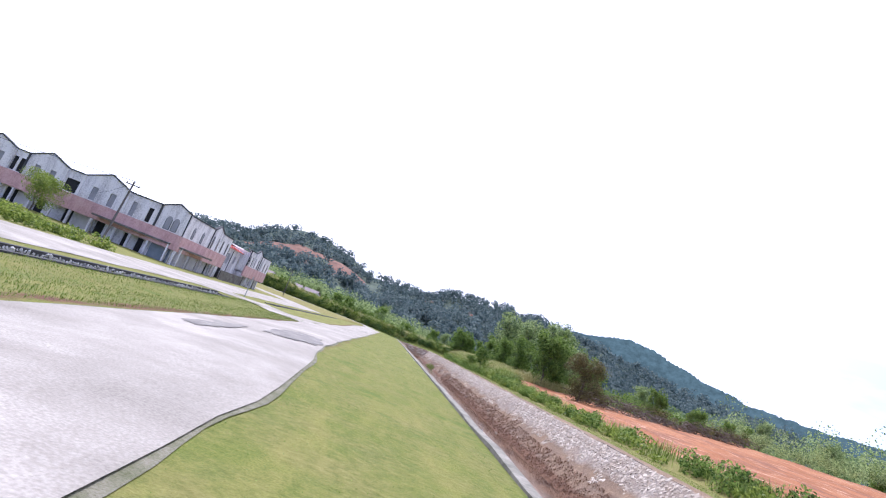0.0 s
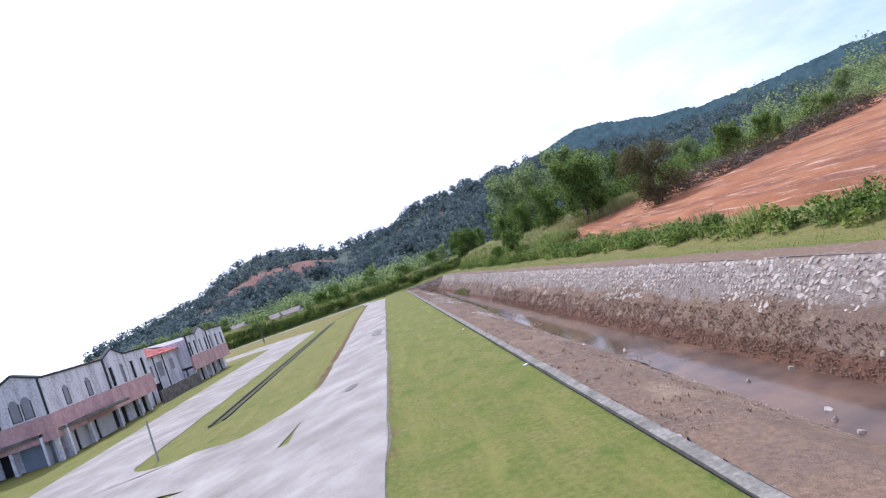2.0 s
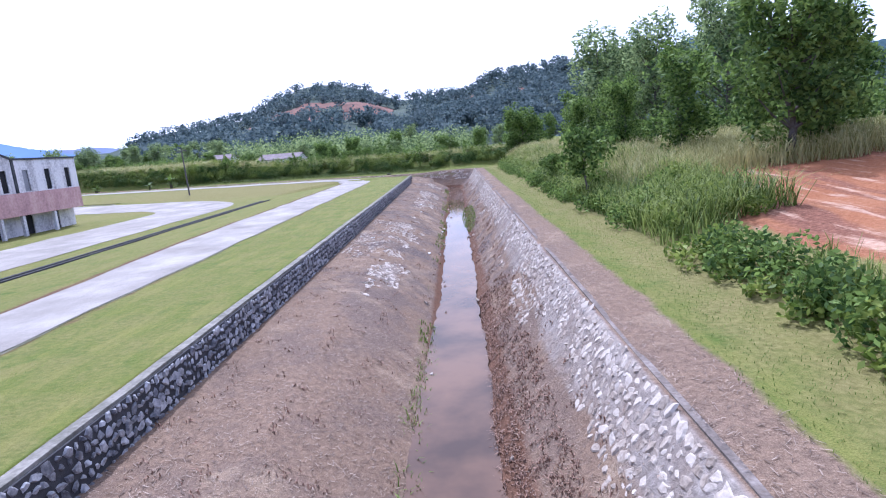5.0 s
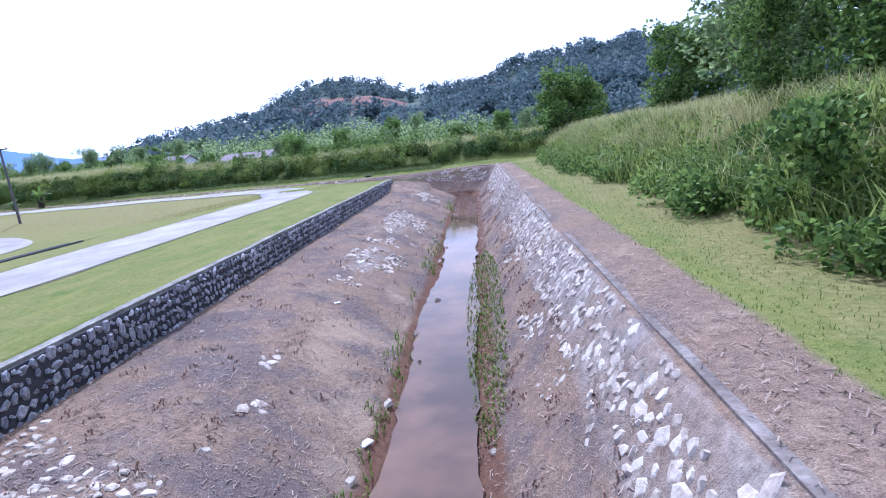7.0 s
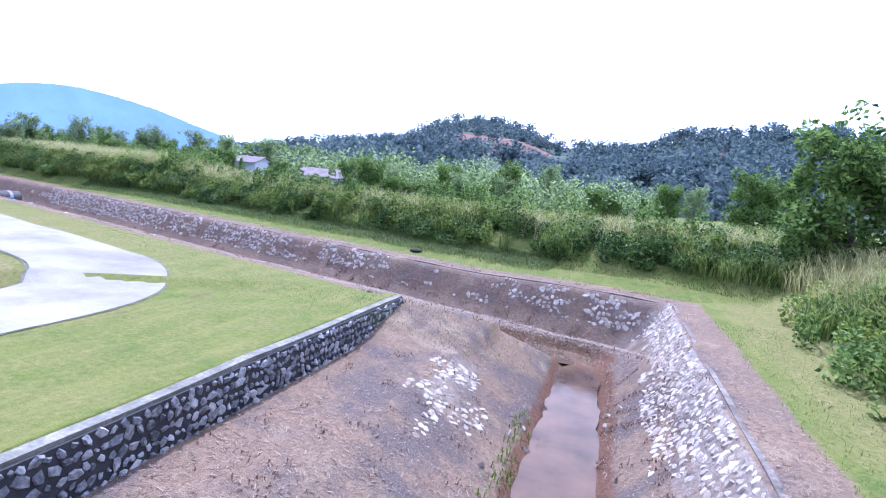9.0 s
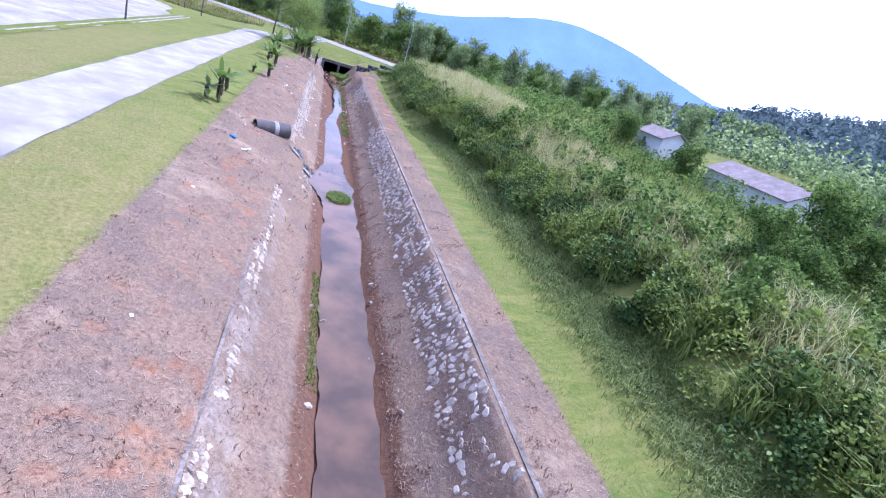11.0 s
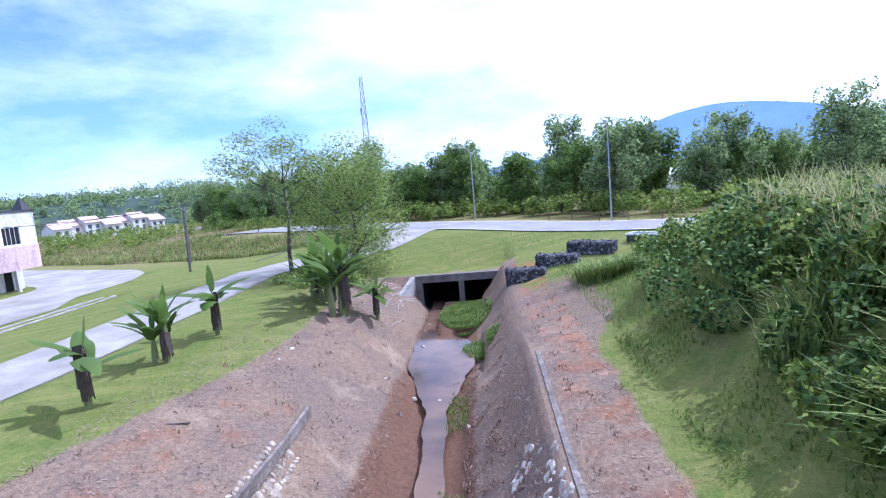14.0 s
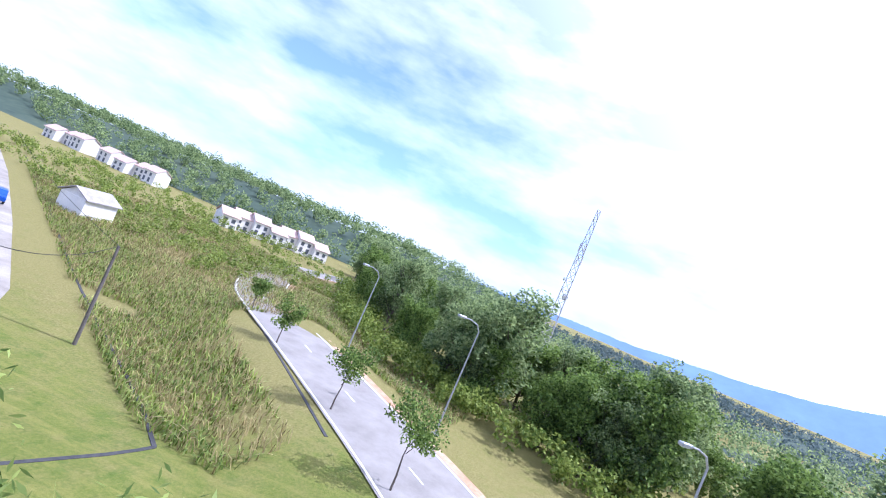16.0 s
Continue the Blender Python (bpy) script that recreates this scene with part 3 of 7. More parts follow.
O_LIST = [-1500, -900, -600, -420, -300, -220, -160, -120, -90, -70, -55, -44, -36, -30, -26, -23, -20, -17.5, -15.5] + spread(-14, -2, 0.75) + spread(-2, 0, 0.4)
O_LIST += spread(0, 11.6, 0.2) + [0.22, 10.35, 10.7] + spread(11.6, 24, 0.8) + spread(24, 46, 1.5) + [15.1, 15.35, 15.6, 19.3, 19.6, 19.9, 20.3, 22.0, 22.25, 22.5, 25.1, 25.16, 25.45, 25.74, 25.8, 26.1, 26.16, 26.45, 26.74, 26.8, 27.6, 27.66, 27.95, 28.24, 28.3] + [48, 52, 58, 66, 76, 90, 110, 140, 180, 240, 330, 450, 640, 900, 1500]
O_LIST = sorted(set(round(v, 3) for v in O_LIST))
K1 = spread(0, 60, 0.8) + spread(60, 175, 1.2) + [178, 184, 192, 204, 220, 245, 280, 330, 400, 520, 700, 1000, 1600]
K2 = spread(0, 114, 0.8) + [114.6, 114.75, 114.9, 115.4] + spread(116.2, 150, 1.0) + spread(150, 180, 2.5) + [184, 192, 204, 220, 245, 280, 330, 400, 520, 700, 1000, 1700]


def build_ground():
    verts, masks = [], {"thatch": [], "clay": [], "mud": [], "mortar": [], "worn": [], "grey": []}
    cols = [("a", k) for k in K1[::-1]] + [("b", k) for k in K2[1:]]
    for o in O_LIST:
        slope = max(60.0, 1.3 * MITRE * abs(o))
        for leg, k in cols:
            if leg == "a":
                y = CORNER.y - MITRE * o - k
                verts.append(leg1(o, y))
                blend_in = smooth(5, 0, k) if 7 < o < 11.4 else 0
                if blend_in:
                    verts[-1].z += (ground_z2(o, MITRE * o) - verts[-1].z) * blend_in * (0 if o > 10.45 else 1)
                th = smooth(-1.7, -0.9, o) * (1 - smooth(10.4, 10.6, o))
                cl = smooth(6.0, 8.0, -o) * (1 - smooth(72, 84, y)) * (1 - smooth(58, 72, -o)) * smooth(-70, -50, y)
                mud = smooth(1.9, 2.6, o) * (1 - smooth(4.6, 5.2, o)) * 0.85
                ways = 1 - smooth(18, 21, y) * (1 - smooth(33, 36, y))
                mud += ways * (0.62 * smooth(19.15, 19.5, o) * (1 - smooth(19.9, 20.5, o)) + 0.42 * smooth(21.9, 22.15, o) * (1 - smooth(22.3, 22.6, o)) * smooth(-8, -4, y) * (1 - smooth(11, 15, y))) + 0.42 * smooth(15.0, 15.3, o) * (1 - smooth(15.5, 15.8, o))
                mo = (0.62 - 0.12 * smooth(66, 84, y)) * smooth(0.0, 0.1, o) * (1 - smooth(0.9, 1.5, o + 0.5 * noise.noise((y * 0.16, 3, 1)))) + 0.5 * smooth(-0.05, 0.25, noise.noise((y * 0.11, 2.7, 8))) * smooth(6.2, 6.8, o) * (1 - smooth(7.4, 8.0, o))
                wo = 0.25 + 0.4 * smooth(1, 3, -o) * (1 - smooth(8, 12, -o)) + 0.22 * smooth(19, 20, o) + 0.14 * smooth(10.6, 11.0, o) * (1 - smooth(15.6, 16, o))
            else:
                s = MITRE * o * max(0.0, 1 - k / slope) + k
                verts.append(leg2(o, s))
                open_water = 1 - smooth(114, 115, s)
                th = smooth(-2.2, -1.4, o + 1.6 * smooth(96, 101, s)) * (1 - smooth(10.9, 11.9, o + 2.0 * smooth(88, 100, s))) * (1 - smooth(105, 111, s) * smooth(0, -1, o)) * (1 - smooth(114.9, 116, s))
                cl = (0.33 * smooth(3.2, 1.0, abs(o - 8.8)) * smooth(104, 92, s) + 0.2 * smooth(94, 104, s) * smooth(4.2, 5.0, o) * smooth(10, 8, o) + 0.42 * smooth(50, 66, s) * smooth(0.2, -0.2, o) * smooth(-2.4, -1.6, o)) * open_water
                mud = (smooth(1.7, 2.4, o) * (1 - smooth(4.9, 5.7, o)) * 0.85) * open_water
                mo = (0.3 * smooth(0.0, 0.1, o) * (1 - smooth(1.0, 1.4, o)) * smooth(99, 90, s) + 0.42 * smooth(6.2, 6.5, o) * (1 - smooth(7.3, 7.6, o)) * smooth(94, 88, s) * (1 - smooth(40, 42, s) * (1 - smooth(52, 55, s)))) * open_water
                wo = 0.3 + 0.3 * smooth(19.5, 21, o) * (1 - smooth(27, 28, o)) * (1 - smooth(70, 90, s)) + 0.35 * smooth(8, 12, o) * smooth(0, 30, s) * (1 - smooth(30, 60, s)) + 0.5 * smooth(14, 24, o) * smooth(130, 142, s) + 0.42 * smooth(2, 5, s - ramp_z(XROAD_BY_O, o)) * (1 - smooth(14, 24, o))
            for name, v in (("thatch", th), ("clay", cl), ("mud", mud), ("mortar", mo), ("worn", wo), ("grey", (0.3 + 0.6 * smooth(55, 80, y)) * (0.3 if o < 0 else 1.0) if leg == "a" else 0.4)):
                masks[name].append(v)
    n = len(cols)
    faces = [(i * n + j, i * n + j + 1, (i + 1) * n + j + 1, (i + 1) * n + j) for i in range(len(O_LIST) - 1) for j in range(n - 1)]
    faces = [f[::-1] for f in faces]
    open_faces = []
    for f in faces:
        c = sum((verts[k] for k in f), Vector()) / 4
        d = c.to_2d() - CORNER
        if not (114.65 < d.dot(D2) < 115.3 and 0.15 < d.dot(N2) < 5.75 and max(verts[k].z for k in f) - min(verts[k].z for k in f) > 0.25):
            open_faces.append(f)
    faces = open_faces
    me = mesh_of("ground", verts, faces, [M_GROUND], smooth_faces=True)
    for name, vals in masks.items():
        me.attributes.new(name, "FLOAT", "POINT").data.foreach_set("value", vals)
    ob = new("ground", me)
    return tagged(ob, "short green grass, brown thatch and red clay around a drainage channel", "ground", kind="structure")


ground = build_ground()


def ribbon(name, rows, mat, label, category, kind="structure", lift=0.03):
    """A strip through rows of places (left, ..., right), laid just above the ground."""
    w = len(rows[0])
    verts = [Vector(p) + Vector((0, 0, lift)) for row in rows for p in row]
    faces = [(i * w + j, i * w + j + 1, (i + 1) * w + j + 1, (i + 1) * w + j) for i in range(len(rows) - 1) for j in range(w - 1)]
    ob = new(name, mesh_of(name, verts, faces, [mat], smooth_faces=True))
    return tagged(ob, label, category, kind=kind)


def round_bend(o, radius, y0, s1, step=1.5):
    """The way at offset o along both legs, with the mitre rounded."""
    pts = []
    back = radius * math.tan(math.radians(75.2) / 2)
    y = y0
    ym, sm = CORNER.y - MITRE * o, MITRE * o
    while y < ym - back:
        pts.append(Vector((CORNER.x - o, y)))
        y += step
    a, b, c = Vector((CORNER.x - o, ym - back)), Vector((CORNER.x - o, ym)), leg2(o, sm + back, 0).to_2d()
    for k in range(13):
        t = k / 12
        pts.append(a * (1 - t) ** 2 + b * 2 * t * (1 - t) + c * t * t)
    s = sm + back + step
    while s < s1:
        pts.append(leg2(o, s, 0).to_2d())
        s += step
    return pts


def plan_of(p):
    """Leg, offset and station of a place."""
    v = Vector(p[:2]) - CORNER
    o1, o2, s2 = -v.x, v.dot(N2), v.dot(D2)
    if p[1] < CORNER.y - MITRE * o1:
        return 1, o1, p[1]
    return 2, o2, s2


def so_of(q):
    v = Vector(q[:2]) - CORNER
    return v.dot(D2), v.dot(N2)


def ground_at(x, y):
    leg, o, s = plan_of((x, y))
    return ground_z1(o, s) if leg == 1 else ground_z2(o, s)


def sweep(name, line, half, mat, label, category, lift=0.03, steps=6, wobble=0.0, crown=0.0, flat=None):
    rows = []
    for k, p in enumerate(line):
        way = (line[min(k + 1, len(line) - 1)] - line[max(k - 1, 0)]).normalized()
        side = Vector((-way.y, way.x))
        row = []
        for j in range(steps + 1):
            t = 1 - 2 * j / steps
            w = (half(k / len(line)) if callable(half) else half) + (0.8 if t < 0 else -0.2) * smooth(2, -14, p.y) * (name[:4] == "road") + wobble * noise.noise((p.x * 0.35, p.y * 0.35, 9 * (t > 0)))
            q = p + side * (w * t)
            row.append(Vector((q.x, q.y, ground_at(q.x, q.y) if flat is None else flat)))
        for j in range(1, steps):  # no hump shows through
            row[j].z = max(row[j].z, (row[0].z * (steps - j) + row[-1].z * j) / steps + crown)
        rows.append(row)
    return ribbon(name, rows, mat, label, category, lift=lift)


sweep("road", round_bend(17.5, 6.0, -160, 119), 1.95, M_ROAD, "sun-bleached narrow asphalt road beside the channel", "road", lift=0.03, wobble=0.12, crown=0.01)
sweep("road_shoulder", round_bend(17.5, 6.0, -160, 118, 0.7), 2.04, M_GRIT, "dark gravel edge along the narrow road", "road edge", lift=0.015, wobble=0.2)
INNER = round_bend(33.7, 12.0, -120, 112) + [leg2(o, v, 0).to_2d() for v, o in ((116, 35.6), (120, 36.2), (124, 36.4), (127.5, 37.8), (130.2, 40.2), (132.4, 43.6), (135.2, 50), (141, 63), (147.5, 79), (154.6, 96.5), (166, 127), (180, 163))]
sweep("inner_road", INNER, 4.3, M_ROAD, "wide pale parking road along the shop houses", "road", lift=0.03, wobble=0.15, crown=0.01)
# cross link between both roads
sweep("road_link", [Vector((x, 27.2 - 0.14 * (x + 12))) for x in np.arange(-9, -24, -1.5)], 2.9, M_ROAD, "pale asphalt link between the two roads", "road", lift=0.035, wobble=0.4)


def corner_fillet(cx, cy, sx, sy, r):
    """Road surface that rounds an inner corner of a junction with radius r."""
    rows = []
    for k in range(9):
        a = math.pi / 2 * k / 8
        q = Vector((cx + sx * r * (1 - math.sin(a)), cy + sy * r * (1 - math.cos(a))))
        line = [Vector((cx - sx * 0.4, cy - sy * 0.4)).lerp(q, j / 5) for j in range(6)]
        rows.append([Vector((v.x, v.y, ground_at(v.x, v.y))) for v in line])
    ribbon("road_corner", rows if sx * sy < 0 else rows[::-1], M_ROAD, "rounded pale asphalt corner of the junction", "road", lift=0.045)


for fillet in ((-8.95, 24.0, -1, -1, 8.0), (-8.95, 30.0, -1, 1, 5.5), (-19.0, 25.2, 1, -1, 2.4), (-19.0, 31.2, 1, 1, 3.4)):
    corner_fillet(*fillet)


def road_patch(o, y, half_o, half_y, seed, mat, label):
    """A worn patch with a ragged outline on the narrow road."""
    ring = []
    for k in range(40):
        a = math.tau * k / 40
        r = 1 + 0.4 * noise.noise((math.cos(a) * 1.5, math.sin(a) * 1.5, seed)) + 0.22 * noise.noise((math.cos(a) * 6, math.sin(a) * 6, seed))
        q = leg1(o + math.cos(a) * r * half_o, y + math.sin(a) * r * half_y)
        ring.append(q)
    mid = leg1(o, y)
    rows = [[mid.lerp(q, f) for f in (0.02, 0.35, 0.7, 1.0)] for q in ring + ring[:1]]
    for row in rows:
        for q in row:
            q.z = ground_at(q.x, q.y)
    ribbon("road_patch", rows[::-1], mat, label, "road", lift=0.055)


road_patch(16.7, -0.6, 1.0, 2.9, 1.0, M_PATCH, "dark worn asphalt patch on the narrow road")
road_patch(18.2, -5.5, 0.5, 2.2, 2.0, M_PATCH, "dark worn asphalt patch on the narrow road")
road_patch(17.3, 29.6, 0.35, 0.5, 3.0, M_PATCH, "small dark patch in the narrow road")
road_patch(16.3, 51.0, 0.45, 2.6, 4.0, M_PATCH, "dark worn asphalt patch on the narrow road")
XROAD = [leg2(o, s, 0).to_2d() for s, o in XROAD_SO]


def spline(pts, step=3.0):
    """A smooth way through plan points."""
    out = []
    for k in range(len(pts) - 1):
        p0, p1, p2, p3 = pts[max(k - 1, 0)], pts[k], pts[k + 1], pts[min(k + 2, len(pts) - 1)]
        n = max(2, int((p2 - p1).length / step))
        for j in range(n):
            t = j / n
            out.append(0.5 * (2 * p1 + (p2 - p0) * t + (2 * p0 - 5 * p1 + 4 * p2 - p3) * t * t + (3 * p1 - p0 - 3 * p2 + p3) * t ** 3))
    return out + [pts[-1]]


XLINE = spline(XROAD)


def cross_road_z(p):
    v = p - CORNER
    return 0.92 - 2.0 * smooth(30, 60, v.dot(N2))


def sweep_flat(name, line, a, b, mat, label, category, lift, zf):
    rows = []
    for k, p in enumerate(line):
        way = (line[min(k + 1, len(line) - 1)] - line[max(k - 1, 0)]).normalized()
        side = Vector((-way.y, way.x))
        rows.append([Vector((*(p + side * (a + (b - a) * j / 4)), zf(p))) for j in range(5)])
    return ribbon(name, rows, mat, label, category, lift=lift)


sweep_flat("cross_road", XLINE, 3.4, -3.4, M_ASPHALT, "grey two-lane asphalt road with worn white edge lines", "road", 0.06, cross_road_z)
sweep_flat("edge_line", XLINE, 3.25, 3.1, M_LINE, "worn white edge line on grey asphalt", "road marking", 0.075, cross_road_z)
sweep_flat("edge_line", XLINE, -3.1, -3.25, M_LINE, "worn white edge line on grey asphalt", "road marking", 0.075, cross_road_z)
sweep_flat("clay_shoulder", XLINE, -3.4, -4.2, M_CLAY, "orange clay shoulder of the asphalt road", "road edge", 0.02, cross_road_z)
sweep("road_mouth", spline([leg2(o, v, 0).to_2d() for v, o in ((108, 17.5), (114, 17.5), (119, 16.5), (123.5, 13.6), (127.5, 10.9), (131, 9), (134.5, 7.8))], 1.0), lambda f: 1.9 + 1.1 * smooth(0.25, 0.75, f), M_ROAD, "pale asphalt mouth of the side road", "road", lift=0.05, wobble=0.2)
for k in range(40, len(XLINE) - 30, 3):
    way = (XLINE[k + 1] - XLINE[k]).normalized()
    q = XLINE[k]
    side = Vector((-way.y, way.x)) * 0.06
    z = cross_road_z(q) + 0.075
    a, b = q - way * 0.8, q + way * 0.8
    dash = new("lane_dash", mesh_of("lane_dash", [(*(a + side), z), (*(a - side), z), (*(b - side), z), (*(b + side), z)], [(0, 1, 2, 3)], [M_LINE]))
    tagged(dash, "short white centre dash on asphalt", "road marking", "centre dashes", "structure")

# ---- water ----
rows = []
for y in np.arange(-60, 134.5, 0.4):
    w = 0.92 + 0.22 * noise.noise((1.3, y * 0.12, 0)) + 0.13 * noise.noise((4.3, y * 0.5, 0)) + 0.12 * noise.noise((2.3, y * 1.7, 0))
    wide = smooth(75, 45, y)
    w += 0.34 * wide
    mid = 3.65 + 0.5 * wide + 0.18 * noise.noise((8.1, y * 0.1, 0))
    rows.append([Vector((CORNER.x - mid - w, y, WATER1)), Vector((CORNER.x - mid, y, WATER1)), Vector((CORNER.x - mid + w, y, WATER1))])
for s in np.arange(3.0, 117.0, 0.4):
    pool = math.exp(-((s - 50.0) / 2.6) ** 2)
    w = 0.95 - 0.5 * smooth(66, 74, s) + 0.95 * smooth(98, 104, s) * (1 - smooth(106.5, 109.5, s)) + 0.55 * pool + 0.15 * noise.noise((1.9, s * 0.13, 0)) + 0.16 * noise.noise((4.3, s * 0.55, 0)) + 0.12 * noise.noise((2.3, s * 1.7, 0))
    mid = 3.6 + 0.6 * smooth(45, 52, s) * (1 - smooth(66, 80, s)) - 0.35 * smooth(72, 80, s) * (1 - smooth(90, 100, s)) + 1.05 * smooth(106, 109, s) + 0.3 * noise.noise((6.1, s * 0.09, 0))
    rows.append([leg2(mid + w, s, WATER2 + 0.06), leg2(mid, s, WATER2 + 0.06), leg2(mid - w, s, WATER2 + 0.06)])
ribbon("channel_water", rows, M_WATER, "shallow brown water standing in the channel", "water", lift=0.0)

# ---- kerbs and retaining wall ----


def bar_along(name, pts, half, z0, z1, mat, label, category, kind="structure", top_wobble=0.0):
    """A beam of rectangular section along places; z0, z1 relative to each place."""
    bm = bmesh.new()
    rings = []
    for k, p in enumerate(pts):
        way = (pts[min(k + 1, len(pts) - 1)] - pts[max(k - 1, 0)]).to_2d().normalized()
        side = Vector((-way.y, way.x, 0)) * half
        w = Vector((0, 0, top_wobble * noise.noise((p.x, p.y, 2.0))))
        rings.append([bm.verts.new(v) for v in (p + side + Vector((0, 0, z0)), p + side + Vector((0, 0, z1)) + w, p - side + Vector((0, 0, z1)) + w, p - side + Vector((0, 0, z0)))])
    for a, b in zip(rings, rings[1:]):
        for j in range(4):
            bm.faces.new((a[j], b[j], b[(j + 1) % 4], a[(j + 1) % 4]))
    bm.faces.new(rings[0])
    bm.faces.new(rings[-1][::-1])
    bmesh.ops.recalc_face_normals(bm, faces=bm.faces[:])
    return tagged(part(name, bm, mat), label, category, kind=kind)


bar_along("kerb", [Vector((CORNER.x, y, 0)) for y in np.arange(-60, CORNER.y - 0.1, 2.0)] + [leg2(0, s, -0.08 - north_drop(0, s)) for s in np.arange(0.3, 98, 2.0)], 0.07, -0.25, 0.015, M_KERB, "weathered concrete kerb half buried on top of the stone slope", "kerb", top_wobble=0.07)
for s0, s1 in ((8, 42), (55, 96)):
    bar_along("channel_kerb", [leg2(7.35 - 0.5 * smooth(78, 94, s), s, -0.92) for s in np.arange(s0, s1, 2.0)], 0.045, -0.3, 0.0, M_KERB, "broken concrete edge above the pale stone strip", "kerb", top_wobble=0.1)
wall_core = bar_along("retaining_wall", [Vector((0.02, y, 0)) for y in np.arange(-60, 130.6, 1.5)], 0.16, -1.2, -0.04, M_JOINT, "rubble stone retaining wall with dark joints and mossy cap", "wall")
bar_along("wall_cap", [Vector((0.0, y, 0)) for y in np.arange(-60, 130.6, 1.5)], 0.125, -0.06, 0.035, M_CAP, "worn concrete cap on the rubble wall", "wall cap", top_wobble=0.06)

# ---- far hills ----
HILL_EYE = Vector((2.0, 60.0))
RIDGE = [(-95, 2.0), (-75, 2.6), (-60, 3.6), (-45, 4.2), (-36, 4.8), (-30, 5.6), (-25, 6.2), (-20, 6.8), (-16, 7.6), (-12, 7.6), (-9, 7.2), (-5, 6.6), (-2.5, 5.7), (1, 5.5), (5, 5.3), (7.5, 6.2), (10.5, 6.9), (14.5, 7.0), (17.2, 6.1), (19.5, 4.6), (22, 3.9), (25, 3.3), (28, 2.7), (33, 1.8), (40, 1.0), (60, 0.5)]


def hill_z(yaw, r):
    top = ramp_z(RIDGE, yaw)
    ridge_r = 560 + 60 * math.sin(yaw * 0.11)
    h = ridge_r * math.tan(math.radians(top))
    if r < ridge_r:
        t = max(0.0, (r - 190) / (ridge_r - 190))
        f = 0.12 * smooth(0, 0.3, t) + 0.88 * t ** 1.5
    else:
        f = 1 - 0.5 * smooth(ridge_r, 1000, r)
    a = math.radians(yaw)
    n = noise.fractal((-math.sin(a) * r * 0.012, math.cos(a) * r * 0.012, 5.0), 0.9, 2.1, 5)
    return h * f + n * 6 * min(1, f * 2) - 1.0


def hill_at(yaw, r):
    a = math.radians(yaw)
    return Vector((HILL_EYE.x - math.sin(a) * r, HILL_EYE.y + math.cos(a) * r, hill_z(yaw, r)))


yaws, radii = np.arange(-95, 60.1, 0.75), list(np.arange(190, 640, 9)) + [680, 740, 820, 920, 1000]
verts = [hill_at(y, r) for y in yaws for r in radii]
n = len(radii)
faces = [(i * n + j, (i + 1) * n + j, (i + 1) * n + j + 1, i * n + j + 1) for i in range(len(yaws) - 1) for j in range(n - 1)]
bare = []
for i in range(len(yaws) - 1):
    for j in range(n - 1):
        y, r = yaws[i], radii[j]
        cut = noise.noise((y * 0.25, r * 0.02, 1.0)) > (-0.32 if 5 < y < 20 and 350 < r < 490 else 0.42)
        bare.append(1 if cut and 300 < r < 505 and -14 < y < 22 else 0)
M_CUT = material("eroded_red_cliff", [(0.085, 0.042, 0.03), (0.16, 0.078, 0.052), (0.25, 0.128, 0.085)], 0.05, 0.95, 0)
hills = new("hills", mesh_of("hills", verts, [f[::-1] for f in faces], [M_HILL, M_CUT], bare, True))
tagged(hills, "forested hills with bare red cuttings", "hill", kind="structure")

MOUNT = [(24, 0.3), (28, 0.7), (31, 1.2), (35, 1.8), (38, 2.5), (41, 3.4), (45, 4.6), (48, 5.2), (50.5, 5.55), (52.5, 5.5), (55, 5.1), (58, 4.2), (61, 3.3), (64, 2.5), (68, 1.8), (73, 1.3), (80, 0.6), (98, 0.2)]


def backdrop(name, prof, r, mat, label, rag=0.12):
    verts, faces = [], []
    for k, y in enumerate(np.arange(prof[0][0], prof[-1][0], 0.15)):
        a = math.radians(y)
        el = ramp_z(prof, y) + rag * (noise.fractal((y * 0.35, 0, 2.0), 1.0, 2.0, 4) + 0.6 * noise.noise((y * 4.5, 1.0, 0)))
        x0, y0 = -math.sin(a), math.cos(a)
        for f, rr in ((0, r), (0.5, r * 1.02), (1, r * 1.08)):
            verts.append((-30 + x0 * rr, 90 + y0 * rr, -60 + f * (60 + r * math.tan(math.radians(max(0.05, el))))))
        if k:
            for j in range(2):
                b = 3 * k + j
                faces.append((b - 3, b, b + 1, b - 2))
    ob = new(name, mesh_of(name, verts, faces, [mat], smooth_faces=True))
    return tagged(ob, label, "mountain", kind="structure")


backdrop("backdrop_mountain", MOUNT, 2600, M_MOUNTAIN, "mountain behind the forest, haze painted blue")
backdrop("backdrop_ridge", [(15, 0.6), (26, 1.6), (34, 2.2), (60, 1.8), (72, 1.2), (80, 0.5), (90, 0.1)], 3300, M_MOUNTAIN_FAR, "ridge on the horizon, haze painted pale blue")
# forest ridge that glows blue-green in place of real haze
M_FAR_RIDGE = glow("haze_tinted_ridge_glow", (0.072, 0.12, 0.135), 1.0, 0.06, 0.36)
backdrop("backdrop_forest_ridge", [(6, 0.5), (2, 3.5), (-3, 5.4), (-9, 6.6), (-14, 7.1), (-18, 7.4), (-21, 7.7), (-23.5, 8.3), (-26, 8.9), (-28.5, 8.7), (-31, 7.9), (-34, 7.0), (-38, 6.3), (-43, 6.0), (-47, 6.2), (-53, 6.0), (-62, 4.5), (-80, 3.0), (-100, 1.5)][::-1], 1250, M_FAR_RIDGE, "forested ridge behind the hills, haze painted blue-green", 0.3)


